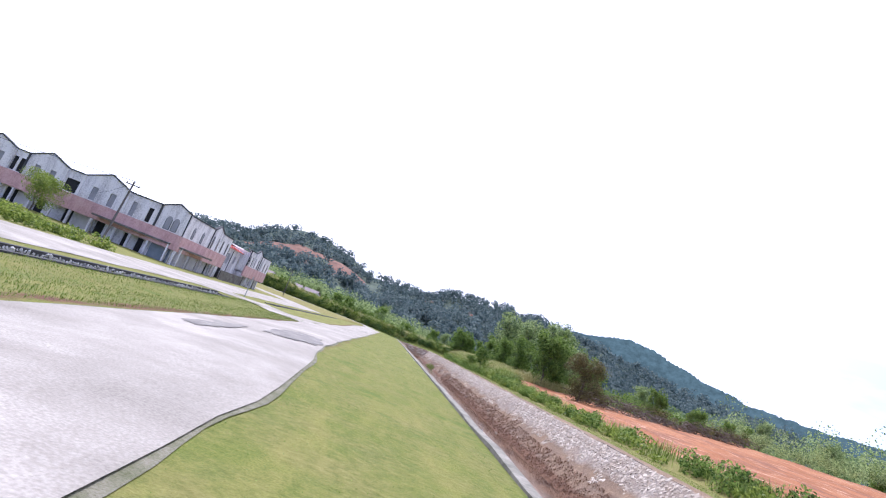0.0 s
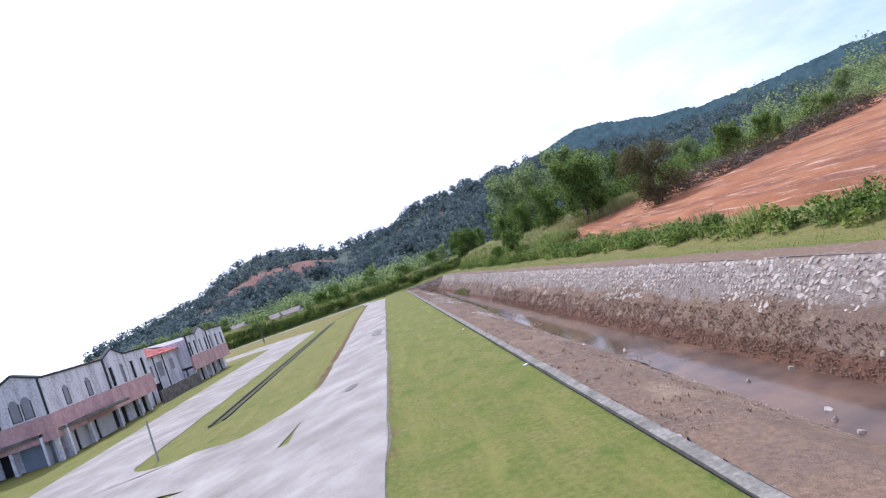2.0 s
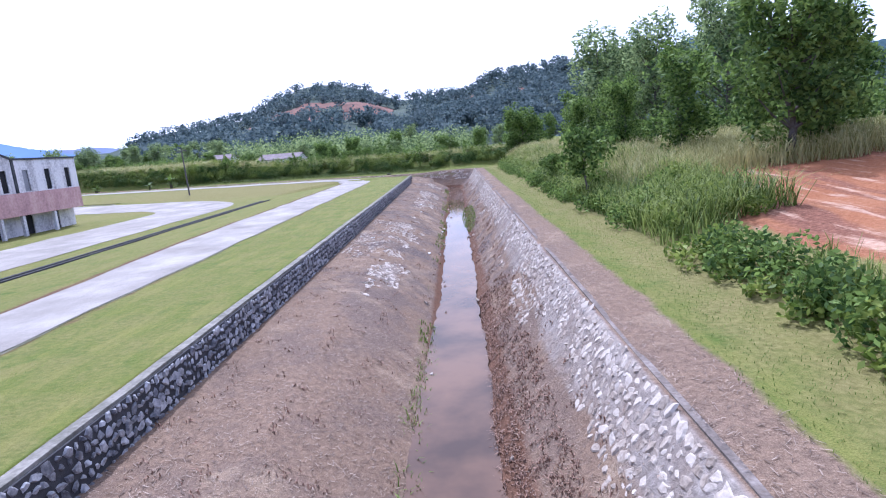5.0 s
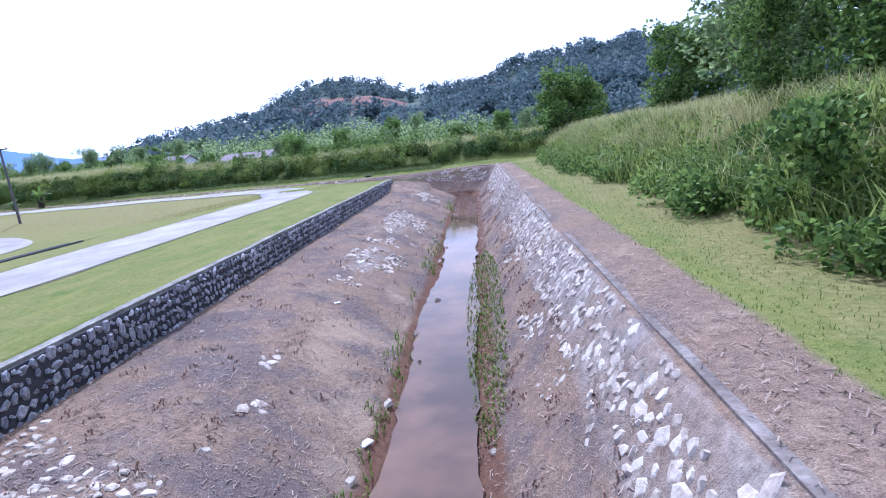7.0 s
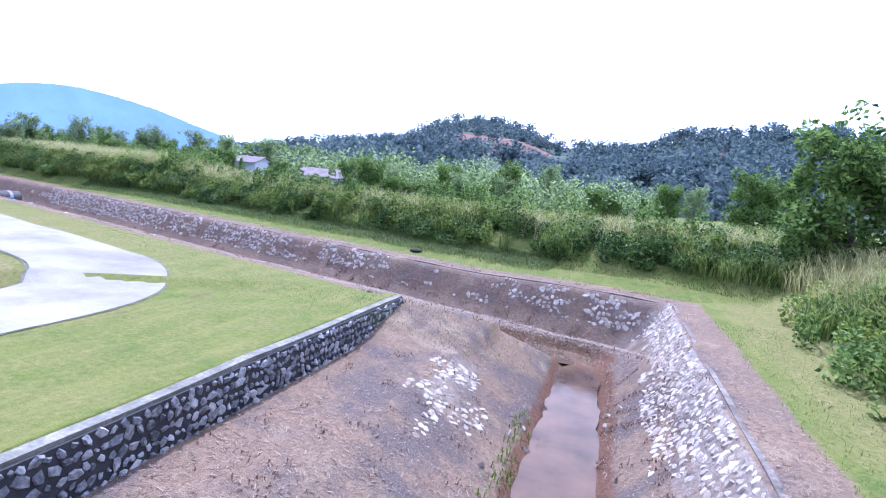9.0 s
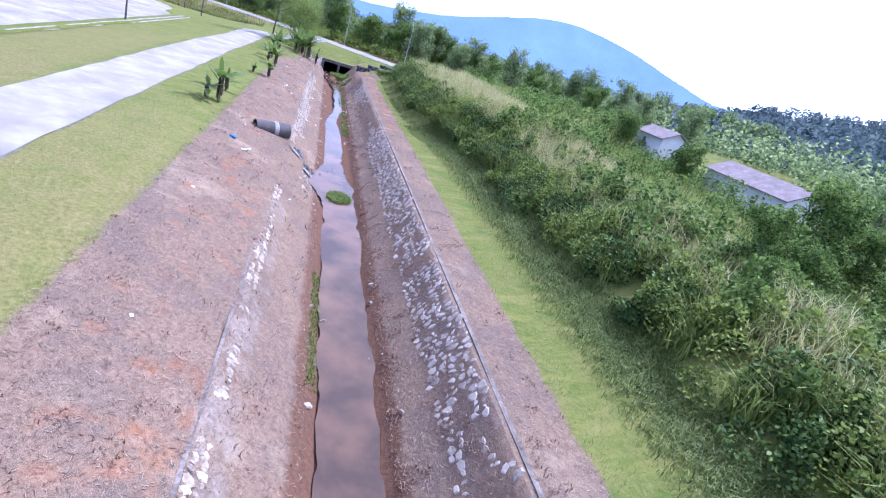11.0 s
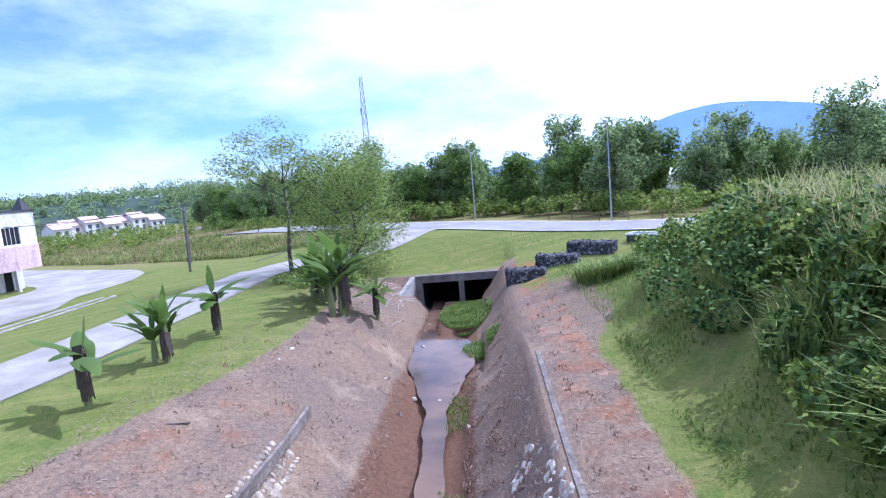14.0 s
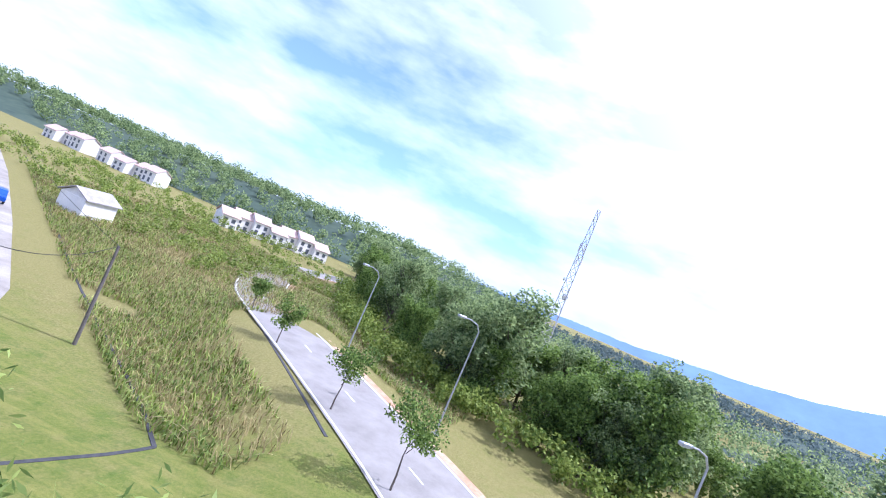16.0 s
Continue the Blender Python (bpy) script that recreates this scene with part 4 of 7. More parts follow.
# low wooded hill behind the distant terraces
def rise_z(o, s):
    return ground_z2(o, s) - 0.8 + 13 * smooth(262, 350, s + 0.35 * (o - 110)) * smooth(50, 140, o)


grid_s, grid_o = np.arange(205, 481, 12.5), np.arange(40, 541, 16.0)
rise_verts = [leg2(o, s, rise_z(o, s)) for s in grid_s for o in grid_o]
m = len(grid_o)
rise_faces = [(i * m + j, i * m + j + 1, (i + 1) * m + j + 1, (i + 1) * m + j) for i in range(len(grid_s) - 1) for j in range(m - 1)]
tagged(new("wooded_hill", mesh_of("wooded_hill", rise_verts, [f[::-1] for f in rise_faces], [M_HILL], smooth_faces=True)), "low wooded hill behind distant terraces", "hill", kind="structure")


# ---- shop houses ----
def wall_with_holes(x0, x1, z0, z1, holes, thick, y=0.0, gables=()):
    """A wall in the x-z plane from y to y + thick, with rectangular or arched holes, and gables on top: (x0, x1, peak)."""
    bm = bmesh.new()
    xs = sorted({x0, x1, *(h[0] for h in holes), *(h[1] for h in holes)})
    zs = sorted({z0, z1, *(h[2] for h in holes), *(h[3] for h in holes)})
    for a, b in zip(xs, xs[1:]):
        for c, d in zip(zs, zs[1:]):
            mx, mz = (a + b) / 2, (c + d) / 2
            if any(h[0] < mx < h[1] and h[2] < mz < h[3] for h in holes):
                continue
            v = [bm.verts.new(p) for p in ((a, y, c), (b, y, c), (b, y, d), (a, y, d))]
            bm.faces.new(v)
    for g0, g1, top in gables:
        m = (g0 + g1) / 2
        v = [bm.verts.new(p) for p in ((g0, y, z1), (g1, y, z1), (m, y, top))]
        bm.faces.new(v)
    bmesh.ops.remove_doubles(bm, verts=bm.verts[:], dist=1e-4)
    geo = bmesh.ops.extrude_face_region(bm, geom=bm.faces[:])
    bmesh.ops.translate(bm, verts=[g for g in geo["geom"] if isinstance(g, bmesh.types.BMVert)], vec=(0, thick, 0))
    bmesh.ops.recalc_face_normals(bm, faces=bm.faces[:])
    return bm


def window_unit(parent, x, z, w, h, y, mat, bars=0, arched=False):
    bm = boxes((x - w / 2, y, z, x + w / 2, y + 0.04, z + h))
    if arched:
        bm2 = [(x + w / 2 * math.cos(a), y, z + h + w / 2 * math.sin(a)) for a in np.linspace(0, math.pi, 9)]
        v = [bm.verts.new(p) for p in bm2]
        bm.faces.new(v)
    pane = part("window", bm, mat, parent)
    frame_bars = [(x - w / 2 - 0.05, y - 0.03, z - 0.06, x + w / 2 + 0.05, y + 0.03, z), (x - w / 2 - 0.05, y - 0.03, z, x - w / 2, y + 0.03, z + h), (x + w / 2, y - 0.03, z, x + w / 2 + 0.05, y + 0.03, z + h)]
    for k in range(bars):
        bx = x - w / 2 + w * (k + 1) / (bars + 1)
        frame_bars.append((bx - 0.025, y - 0.03, z, bx + 0.025, y - 0.005, z + h))
    part("window_frame", boxes(*frame_bars), M_TRIM if not bars else M_BOARD, pane)


def shop_house(units, at, turn, label, wall_mat, depth=12.0, sunny=False, inset=0.0, outset=0.0):
    """A row of two-storey shop houses; local x along the front, -y towards the street. units: (width, gable, kind)."""
    row = thing("shop_house_row", at, label, "building", turn=turn)
    x, fl, top, low, high = 0.0, 3.0, 7.35, 2.2, 4.3
    rnd = random.Random(len(units))
    total = sum(u[0] for u in units)
    upper_holes, gables, lower_front = [], [], []
    plan = []
    for w, gable, kind in units:
        plan.append((x, w, gable, kind))
        if gable:
            g = gable if isinstance(gable, (int, float)) and gable > 1 else w
            gables.append((x + (w - g) / 2, x + (w + g) / 2, top + (0.24 if sunny else 0.17) * g + 0.1))
        if kind == "pair":
            upper_holes += [(x + w * 0.3 - 0.45, x + w * 0.3 + 0.45, high + 0.15, high + 2.0), (x + w * 0.7 - 0.45, x + w * 0.7 + 0.45, high + 0.15, high + 2.0)]
        elif kind == "wide":
            upper_holes.append((x + w * 0.5 - 1.15, x + w * 0.5 + 1.15, high + 0.02, high + 1.95) if sunny else (x + w * 0.5 - 1.0, x + w * 0.5 + 1.0, high + 0.1, high + 1.9))
        elif kind == "slots":
            n = max(2, int(w / 2.2))
            for k in range(n):
                cx = x + w * (k + 0.5) / n
                upper_holes.append((cx - 0.36, cx + 0.36, high + 0.1, high + 2.1))
        elif kind == "grid":
            upper_holes.append((x + w * 0.5 - 0.9, x + w * 0.5 + 0.9, high + 0.2, high + 1.7))
        x += w
    part("upper_wall", wall_with_holes(0, total, high, top, upper_holes, 0.22, 0.0, gables), wall_mat, row, "stained plaster upper wall with dark runs")
    part("band", boxes((0, -0.06, low, total, 0.22, high)), M_PINK if not sunny else M_PINK_PALE, row, "faded pink painted band")
    # ground floor wall set back behind the covered walk
    lower_holes = []
    for x, w, gable, kind in plan:
        if kind in ("pair", "wide"):
            lower_holes.append((x + w * 0.52, x + w * 0.52 + 1.3, 0.05, 2.2))
        if kind in ("slots", "grid"):
            lower_holes.append((x + w * 0.2, x + w * 0.2 + 0.9, 0.05, 2.1))
            lower_holes.append((x + w * 0.62, x + w * 0.62 + 0.9, 0.05, 2.1))
    part("ground_floor_wall", wall_with_holes(0, total, 0, fl, lower_holes, 0.2, 1.1 if not sunny else 2.0), wall_mat, row)
    part("walk_slab", boxes((-0.3, -0.5, -0.6, total + 0.3, 2.2, 0.03)), M_CONC, row, "grey concrete walkway slab")
    part("floor_slab", boxes((0, 0.22, fl - 0.3, total, depth, fl - 0.05)), M_CONC_DARK, row)
    if not inset:
        part("side_wall", boxes((0, 0.22, 0, 0.2, depth, top - 0.4)), wall_mat, row)
    if not outset:
        part("side_wall", boxes((total - 0.2, 2.2 if sunny else 1.3, 0, total, depth, top - 0.4)), wall_mat, row)
    part("rear_wall", boxes((inset, depth, 0, total - outset, depth + 0.2, top - 0.4)), wall_mat, row)
    # added black panel that paints the rooms' shade behind the front
    part("inner_shade_panel", boxes((0.3 + inset, 4.2, 0.02, total - 0.3 - outset, 4.4, top - 1.0)), M_VOID, row)
    roof = bmesh.new()
    v = [roof.verts.new(p) for p in ((0.1 + inset, 0.25, top - 1.1), (total - 0.1 - outset, 0.25, top - 1.1), (total - 0.1 - outset, depth * 0.5, top - 0.7 if sunny else top + 0.2), (0.1 + inset, depth * 0.5, top - 0.7 if sunny else top + 0.2), (total - 0.1 - outset, depth + 0.4, top - 1.0), (0.1 + inset, depth + 0.4, top - 1.0))]
    roof.faces.new(v[:4])
    roof.faces.new((v[3], v[2], v[4], v[5]))
    geo = bmesh.ops.extrude_face_region(roof, geom=roof.faces[:])
    bmesh.ops.translate(roof, verts=[g for g in geo["geom"] if isinstance(g, bmesh.types.BMVert)], vec=(0, 0, 0.08))
    part("roof", roof, M_GREYROOF, row)
    # coping, following the gables
    line = [(0.0, top)]
    for g0, g1, peak in gables:
        line += [(g0, top), ((g0 + g1) / 2, peak), (g1, top)]
    line.append((total, top))
    for (xa, za), (xb, zb) in zip(line, line[1:]):
        if xb - xa < 0.05:
            continue
        bm = bmesh.new()
        n = Vector((-(zb - za), xb - xa)).normalized() * 0.16
        for yy in (-0.1, 0.32):
            for px, pz in ((xa, za - 0.02), (xb, zb - 0.02), (xb + n.x * 0, zb + 0.15), (xa, za + 0.15)):
                bm.verts.new((px, yy, pz))
        bm.verts.ensure_lookup_table()
        q = bm.verts
        for f in ((0, 1, 2, 3), (7, 6, 5, 4), (0, 4, 5, 1), (1, 5, 6, 2), (2, 6, 7, 3), (3, 7, 4, 0)):
            bm.faces.new([q[k] for k in f])
        part("coping", bm, M_TRIM, row)
    if sunny:
        bm = bmesh.new()
        bmesh.ops.create_cone(bm, cap_ends=True, segments=4, radius1=0.75, radius2=0.06, depth=1.1, matrix=Matrix.Translation((total - 0.75, 0.4, top + 0.68)) @ Matrix.Rotation(math.pi / 4, 4, "Z"))
        part("finial", bm, M_TRIM, row, "small mouldy pyramid cap")
    for x, w, gable, kind in plan:
        # party pilaster with its dark run-off, and posts of the covered walk
        part("pilaster", boxes((x - 0.14, -0.1, high, x + 0.14, 0.06, top)), M_TRIM if rnd.random() < 0.55 and not sunny else wall_mat, row)
        for px in ((x + 0.15, x + w * 0.5) if w > 4.5 else (x + 0.15,)):
            part("post", boxes((px - 0.16, -0.02, 0, px + 0.16, 0.28, low), bevel=0.02), wall_mat if not sunny else M_BOARD, row)
        if kind == "pair":
            for f in (0.3, 0.7):
                window_unit(row, x + w * f, high + 0.15, 0.9, 1.85, 0.12, M_BLIND if not sunny else M_VOID)
            part("roller_shutter", boxes((x + 0.4, 0.9, 0.05, x + w * 0.48, 1.0, 2.2)), M_BOARD if rnd.random() < 0.5 else M_SHUTTER, row)
            part("doorway_shade", boxes((x + w * 0.52, 1.2, 0.05, x + w * 0.52 + 1.3, 1.3, 2.2)), M_VOID, row)
        elif kind == "wide":
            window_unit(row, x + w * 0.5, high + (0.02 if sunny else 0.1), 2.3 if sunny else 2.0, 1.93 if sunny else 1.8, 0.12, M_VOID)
            part("doorway_shade", boxes((x + w * 0.52, 1.2, 0.05, x + w * 0.52 + 1.3, 1.3, 2.2)), M_VOID, row)
        elif kind == "slots":
            n = max(2, int(w / 2.2))
            for k in range(n):
                window_unit(row, x + w * (k + 0.5) / n, high + 0.1, 0.72, 2.0, 0.12, M_VOID if rnd.random() < 0.6 else M_BLIND)
            for f in (0.2, 0.62):
                part("doorway_shade", boxes((x + w * f, 1.2, 0.05, x + w * f + 0.9, 1.3, 2.1)), M_VOID, row)
        elif kind == "grid":
            window_unit(row, x + w * 0.5, high + 0.2, 1.8, 1.5, 0.1, M_VOID, bars=3)
            for f in (0.2, 0.62):
                part("doorway_shade", boxes((x + w * f, 2.1, 0.05, x + w * f + 0.9, 2.2, 2.1)), M_VOID, row)
        if kind == "shutter":
            bm = boxes((x + 0.5, 0.55, 0.05, x + w - 0.5, 0.65, 2.3))
            part("roller_shutter", bm, M_SHUTTER, row, "wide grey closed roller shutter")
            for f in (0.38, 0.62):
                window_unit(row, x + w * f, high + 0.2, 0.8, 1.4, -0.02, M_BLIND, arched=True)
        if kind == "board":
            for k in range(3):
                part("shop_front", boxes((x + w * k / 3 + 0.25, 0.5, 0.05, x + w * (k + 1) / 3 - 0.2, 0.6, 2.25)), M_BOARD, row)
            for f in (0.3, 0.65):
                window_unit(row, x + w * f, high + 0.2, 0.65, 1.4, -0.02, M_BLIND, arched=True)
    return row


# front east: local x runs along +y of the world after a quarter turn
ROW_A = [(10.2, 0, "board"), (4.5, 4.5, "slots"), (5.0, 0, "slots")]
WING_A = [(8.0, 0, "wide"), (6.4, 6.4, "pair"), (4.4, 0, "wide"), (6.2, 6.2, "pair"), (2.2, 0, "slots"), (6.2, 6.2, "pair"), (2.8, 0, "wide"), (7.0, 7.0, "pair"), (5.0, 0, "slots"), (4.5, 4.5, "shutter")]
END_A = [(4.0, 0, "slots"), (4.8, 4.8, "slots"), (8.4, 0, "slots")]
ROW_B = [(9, 0, "wide"), (7, 7.0, "pair"), (7.2, 0, "wide"), (6.6, 6.6, "pair"), (7.4, 0, "wide"), (6.8, 6.8, "pair"), (5.2, 0, "wide"), (5.4, 0, "grid")]

# ---- plants ----


def unit(v):
    return v / np.maximum(np.linalg.norm(v, axis=-1, keepdims=True), 1e-9)


def leaf_quads(points, length, width, rng, droop=0.3, spread_len=0.4):
    """Rhombic leaves at points, turned at random."""
    n = len(points)
    a = unit(rng.normal(size=(n, 3)) * (1, 1, 0.7) - (0, 0, droop))
    b = unit(np.cross(a, rng.normal(size=(n, 3))))
    ln = length * (1 - spread_len / 2 + spread_len * rng.random((n, 1)))
    wd = width * ln / length
    return np.stack([points - a * ln / 2, points + b * wd / 2 - a * ln * 0.08, points + a * ln / 2, points - b * wd / 2 - a * ln * 0.08], 1)


def blobs(centres, radii, count, rng, shell=0.55):
    """Points in and near the skins of blobs; radii (n, 3)."""
    k = rng.integers(0, len(centres), count)
    d = unit(rng.normal(size=(count, 3)))
    r = (shell + (1 - shell) * rng.random((count, 1))) ** 0.7
    return centres[k] + d * r * radii[k]


def blades(points, height, width, rng, lean=0.35):
    """Grass blades: bent strips of two faces rising from points."""
    n = len(points)
    h = height * (0.55 + 0.7 * rng.random((n, 1)))
    ang = rng.random(n) * math.tau
    out = np.stack([np.cos(ang), np.sin(ang), np.zeros(n)], 1)
    side = np.stack([-np.sin(ang), np.cos(ang), np.zeros(n)], 1) * width / 2
    ln = lean * (0.3 + rng.random((n, 1)))
    up = np.array([0, 0, 1.0])
    p0, p1, p2 = points, points + up * h * 0.6 + out * h * ln * 0.35, points + up * h * (1 - 0.3 * ln) + out * h * ln
    low = np.stack([p0 - side, p0 + side, p1 + side * 0.8, p1 - side * 0.8], 1)
    high = np.stack([p1 - side * 0.8, p1 + side * 0.8, p2 + side * 0.15, p2 - side * 0.15], 1)
    return np.concatenate([low, high])


def stuff(name, corners, mat, label, category):
    return tagged(new(name, quads_mesh(name, corners, mat)), label, category, kind="stuff")


def tree_limbs(rng, height, trunk_r, n_limbs, spread_r, fork=0.35, lean=0.0):
    """Trunk and limbs; returns (trunk bmesh, limb bmeshes, limb ends)."""
    top = Vector((lean * height, lean * 0.4 * height, height * 0.72))
    pts = [Vector((0, 0, -0.3)), Vector((0.02 * height, 0, height * 0.2)), top * 0.6 + Vector((rng.normal() * 0.03 * height, rng.normal() * 0.03 * height, 0)), top]
    trunk = tube(pts, [trunk_r * 1.25, trunk_r, trunk_r * 0.65, trunk_r * 0.25], 7)
    limbs, ends = [], [top]
    for k in range(n_limbs):
        f = fork + (0.95 - fork) * k / max(1, n_limbs - 1)
        root = pts[1].lerp(top, min(1, max(0, (f * height - pts[1].z) / (top.z - pts[1].z))))
        a = k * 2.4 + rng.random() * 0.8
        reach = spread_r * (0.6 + 0.5 * rng.random()) * (1.15 - 0.5 * f)
        end = root + Vector((math.cos(a) * reach, math.sin(a) * reach, height * (0.16 + 0.18 * rng.random())))
        mid = root.lerp(end, 0.5) + Vector((0, 0, -0.03 * height))
        limbs.append(tube([root, mid, end], [trunk_r * 0.5, trunk_r * 0.3, trunk_r * 0.08], 5))
        ends.append(end)
        ends.append(root.lerp(end, 0.65) + Vector((rng.normal(), rng.normal(), rng.normal() * 0.5)) * 0.08 * height)
    return trunk, limbs, ends


def make_tree(name, at, height, crown_r, leaves, leaf_len, mat, seed, label, trunk_r=0.14, n_limbs=6, clump=0.3, shell=0.72, fork=0.35, leaf_w=0.5, lean=0.0, flat=0.8, group="", droop=0.3, skirt=0):
    rng = np.random.default_rng(seed)
    t = thing(name, at, label, "tree", group)
    trunk, limbs, ends = tree_limbs(rng, height, trunk_r, n_limbs, crown_r, fork, lean)
    part("trunk", trunk, M_BARK, t)
    for b in limbs:
        part("limb", b, M_BARK, t)
    c = np.array([tuple(e) for e in ends])
    more = c[rng.integers(0, len(c), len(c) * 2)] + rng.normal(size=(len(c) * 2, 3)) * crown_r * (0.22, 0.22, 0.2)
    c = np.concatenate([c, more])
    r = crown_r * clump * (0.7 + 0.7 * rng.random((len(c), 1))) * np.array([1, 1, flat])
    if skirt:
        low = rng.uniform(-1, 1, (skirt, 3)) * (crown_r * 0.55, crown_r * 0.55, height * 0.15) + (0, 0, height * 0.24)
        c = np.concatenate([c, low])
        r = np.concatenate([r, crown_r * clump * np.array([1, 1, 1.1]) * rng.uniform(0.8, 1.3, (skirt, 1))])
    pts = blobs(c, r, leaves, rng, shell)
    crown = new("crown", quads_mesh("crown", leaf_quads(pts, leaf_len, leaf_len * leaf_w, rng, droop), mat))
    crown.parent = t
    return t


def ground_points(leg, o0, o1, s0, s1, n, rng, sink=0.02):
    o, s = o0 + (o1 - o0) * rng.random(n), s0 + (s1 - s0) * rng.random(n)
    f = leg1 if leg == 1 else leg2
    p = np.array([tuple(f(a, b)) for a, b in zip(o, s)])
    p[:, 2] -= sink
    return p


def patchy(p, scale, cut, seed=0.0):
    return p[np.array([noise.noise((x * scale, y * scale, seed)) > cut for x, y, _ in p])]


# low hedge east of the channel, above the clay field
def hedge(leg, o0, o1, s0, s1, n_clumps, h0, h1, leaves, leaf_len, mat, name, label, seed):
    rng = np.random.default_rng(seed)
    c = ground_points(leg, o0, o1, s0, s1, n_clumps, rng)
    c = patchy(c, 0.16, -0.25, seed)
    h = h0 + (h1 - h0) * rng.random((len(c), 1)) * (0.6 + 0.6 * np.array([[0.5 + noise.noise((x * 0.2, y * 0.2, 4.0))] for x, y, _ in c]))
    mid = c + np.concatenate([np.zeros((len(c), 2)), h * 0.45], 1)
    r = np.concatenate([0.45 + 0.35 * rng.random((len(c), 2)), h * 0.55], 1)
    pts = blobs(mid, r, leaves, rng, 0.45)
    return stuff(name, leaf_quads(pts, leaf_len, leaf_len * 0.55, rng), mat, label, "bushes")


hedge(1, -3.9, -5.6, -45, 64, 260, 0.7, 1.5, 26000, 0.2, M_LEAF, "hedge", "low green scrub hedge along the grass strip", 11)
hedge(1, -3.7, -5.4, -45, 64, 160, 0.5, 1.2, 9000, 0.24, M_LEAF_YELLOW, "hedge", "yellow-green scrub among the hedge", 12)
hedge(1, -3.4, -7.5, 70, 137, 240, 0.7, 1.6, 26000, 0.2, M_LEAF, "hedge", "dense creeper scrub at the foot of tall grass", 13)
def bank_foot(s):
    return 3.6 + 2.4 * smooth(74, 52, s)


def bank_hedge(s0, s1, n_clumps, lo, hi, h0, h1, leaves, leaf_len, mat, name, label, seed, cut=-0.25):
    """Leafy clumps on the second leg's bank, between lo and hi metres behind its foot."""
    rng = np.random.default_rng(seed)
    s = s0 + (s1 - s0) * rng.random(n_clumps)
    o = -np.array([bank_foot(v) for v in s]) - lo - (hi - lo) * rng.random(n_clumps)
    c = patchy(np.array([tuple(leg2(x, v)) for x, v in zip(o, s)]), 0.17, cut, seed)
    h = h0 + (h1 - h0) * rng.random((len(c), 1))
    mid = c + np.concatenate([np.zeros((len(c), 2)), h * 0.4], 1)
    r = np.concatenate([(0.4 + 1.0 * rng.random((len(c), 1)) ** 2) * rng.uniform(0.8, 1.2, (len(c), 2)), h * rng.uniform(0.4, 0.75, (len(c), 1))], 1)
    return stuff(name, leaf_quads(blobs(mid, r, leaves, rng, 0.7), leaf_len, leaf_len * 0.6, rng), mat, label, "bushes")


bank_hedge(-8, 60, 230, 0.35, 3.2, 0.5, 1.6, 84000, 0.17, M_CREEPER, "creeper_bank", "dark green creeper covering the bank", 14, -0.3)
bank_hedge(-4, 70, 240, 0.6, 5.0, 0.8, 2.0, 46000, 0.16, M_LEAF_YELLOW, "creeper_bank", "bright green creeper over the bank", 15, -0.1)
bank_hedge(48, 95, 90, 0.4, 3.0, 0.7, 1.7, 22000, 0.18, M_LEAF_YELLOW, "creeper_bank", "bright green creeper over the bank", 18, -0.05)
bank_hedge(-8, 60, 120, 2.0, 9.0, 1.6, 3.4, 22000, 0.26, M_LEAF, "broad_leaf_scrub", "broad-leaved scrub on top of the bank", 19, -0.1)
hedge(2, -7.6, -13, 100, 112.5, 80, 0.7, 1.9, 16000, 0.2, M_LEAF_YELLOW, "hedge", "bright scrub by the culvert", 16)

# tall grass
rng = np.random.default_rng(21)


def tall_grass(leg, o0, o1, s0, s1, n, h, w, mat, label, cut, seed, name="tall_grass", lean=0.4):
    p = patchy(ground_points(leg, o0, o1, s0, s1, n, rng), 0.3, cut, seed)
    return stuff(name, blades(p, h, w, rng, lean), mat, label, "tall grass")


def bank_grass(lo, hi, s0, s1, n, h, w, mat, label, cut, seed, lean, scale=0.35, feather=1.0):
    s = s0 + (s1 - s0) * rng.random(n)
    o = -np.array([bank_foot(v) for v in s]) - lo - (hi - lo) * rng.random(n) ** feather
    q = patchy(np.array([tuple(leg2(x, v, ground_z2(x, v) - 0.03)) for x, v in zip(o, s)]), scale, cut, seed)
    return stuff("tall_grass", blades(q, h, w, rng, lean), mat, label, "tall grass")


hedge(1, -4.6, -8.0, 66, 140, 220, 0.7, 1.6, 28000, 0.2, M_LEAF_YELLOW, "creeper_bank", "bright creeper over the grassy bank", 17)
tall_grass(1, -4.2, -9.5, 66, 138, 22000, 1.5, 0.05, M_REED, "tall green grass on the bank", -0.2, 1.0, lean=0.8)
tall_grass(1, -5.8, -24, 75, 145, 56000, 1.6, 0.04, M_REED_DRY, "tall dry seeding grass on the rise", -0.35, 2.0, lean=0.6)
tall_grass(1, -4.0, -6.0, -40, 66, 7000, 1.0, 0.04, M_REED, "coarse grass in the hedge", -0.1, 3.0)
bank_hedge(93, 108, 60, 3.5, 8.5, 0.7, 1.7, 16000, 0.18, M_LEAF, "creeper_bank", "leafy creeper at the end of the bank", 20, -0.4)
bank_grass(0.7, 6.5, -10, 94, 64000, 1.4, 0.05, M_REED, "tall arching green grass on the bank", 0.0, 4.0, 0.8)
bank_hedge(58, 95, 120, 0.5, 3.4, 0.5, 1.6, 40000, 0.17, M_CREEPER, "creeper_bank", "dark creeper between grass clumps on the bank", 24, -0.1)
bank_grass(0.5, 4.2, 52, 88, 26000, 1.0, 0.045, M_REED, "sunlit arching grass clumps on the bank face", 0.0, 8.0, 1.1, 0.9)
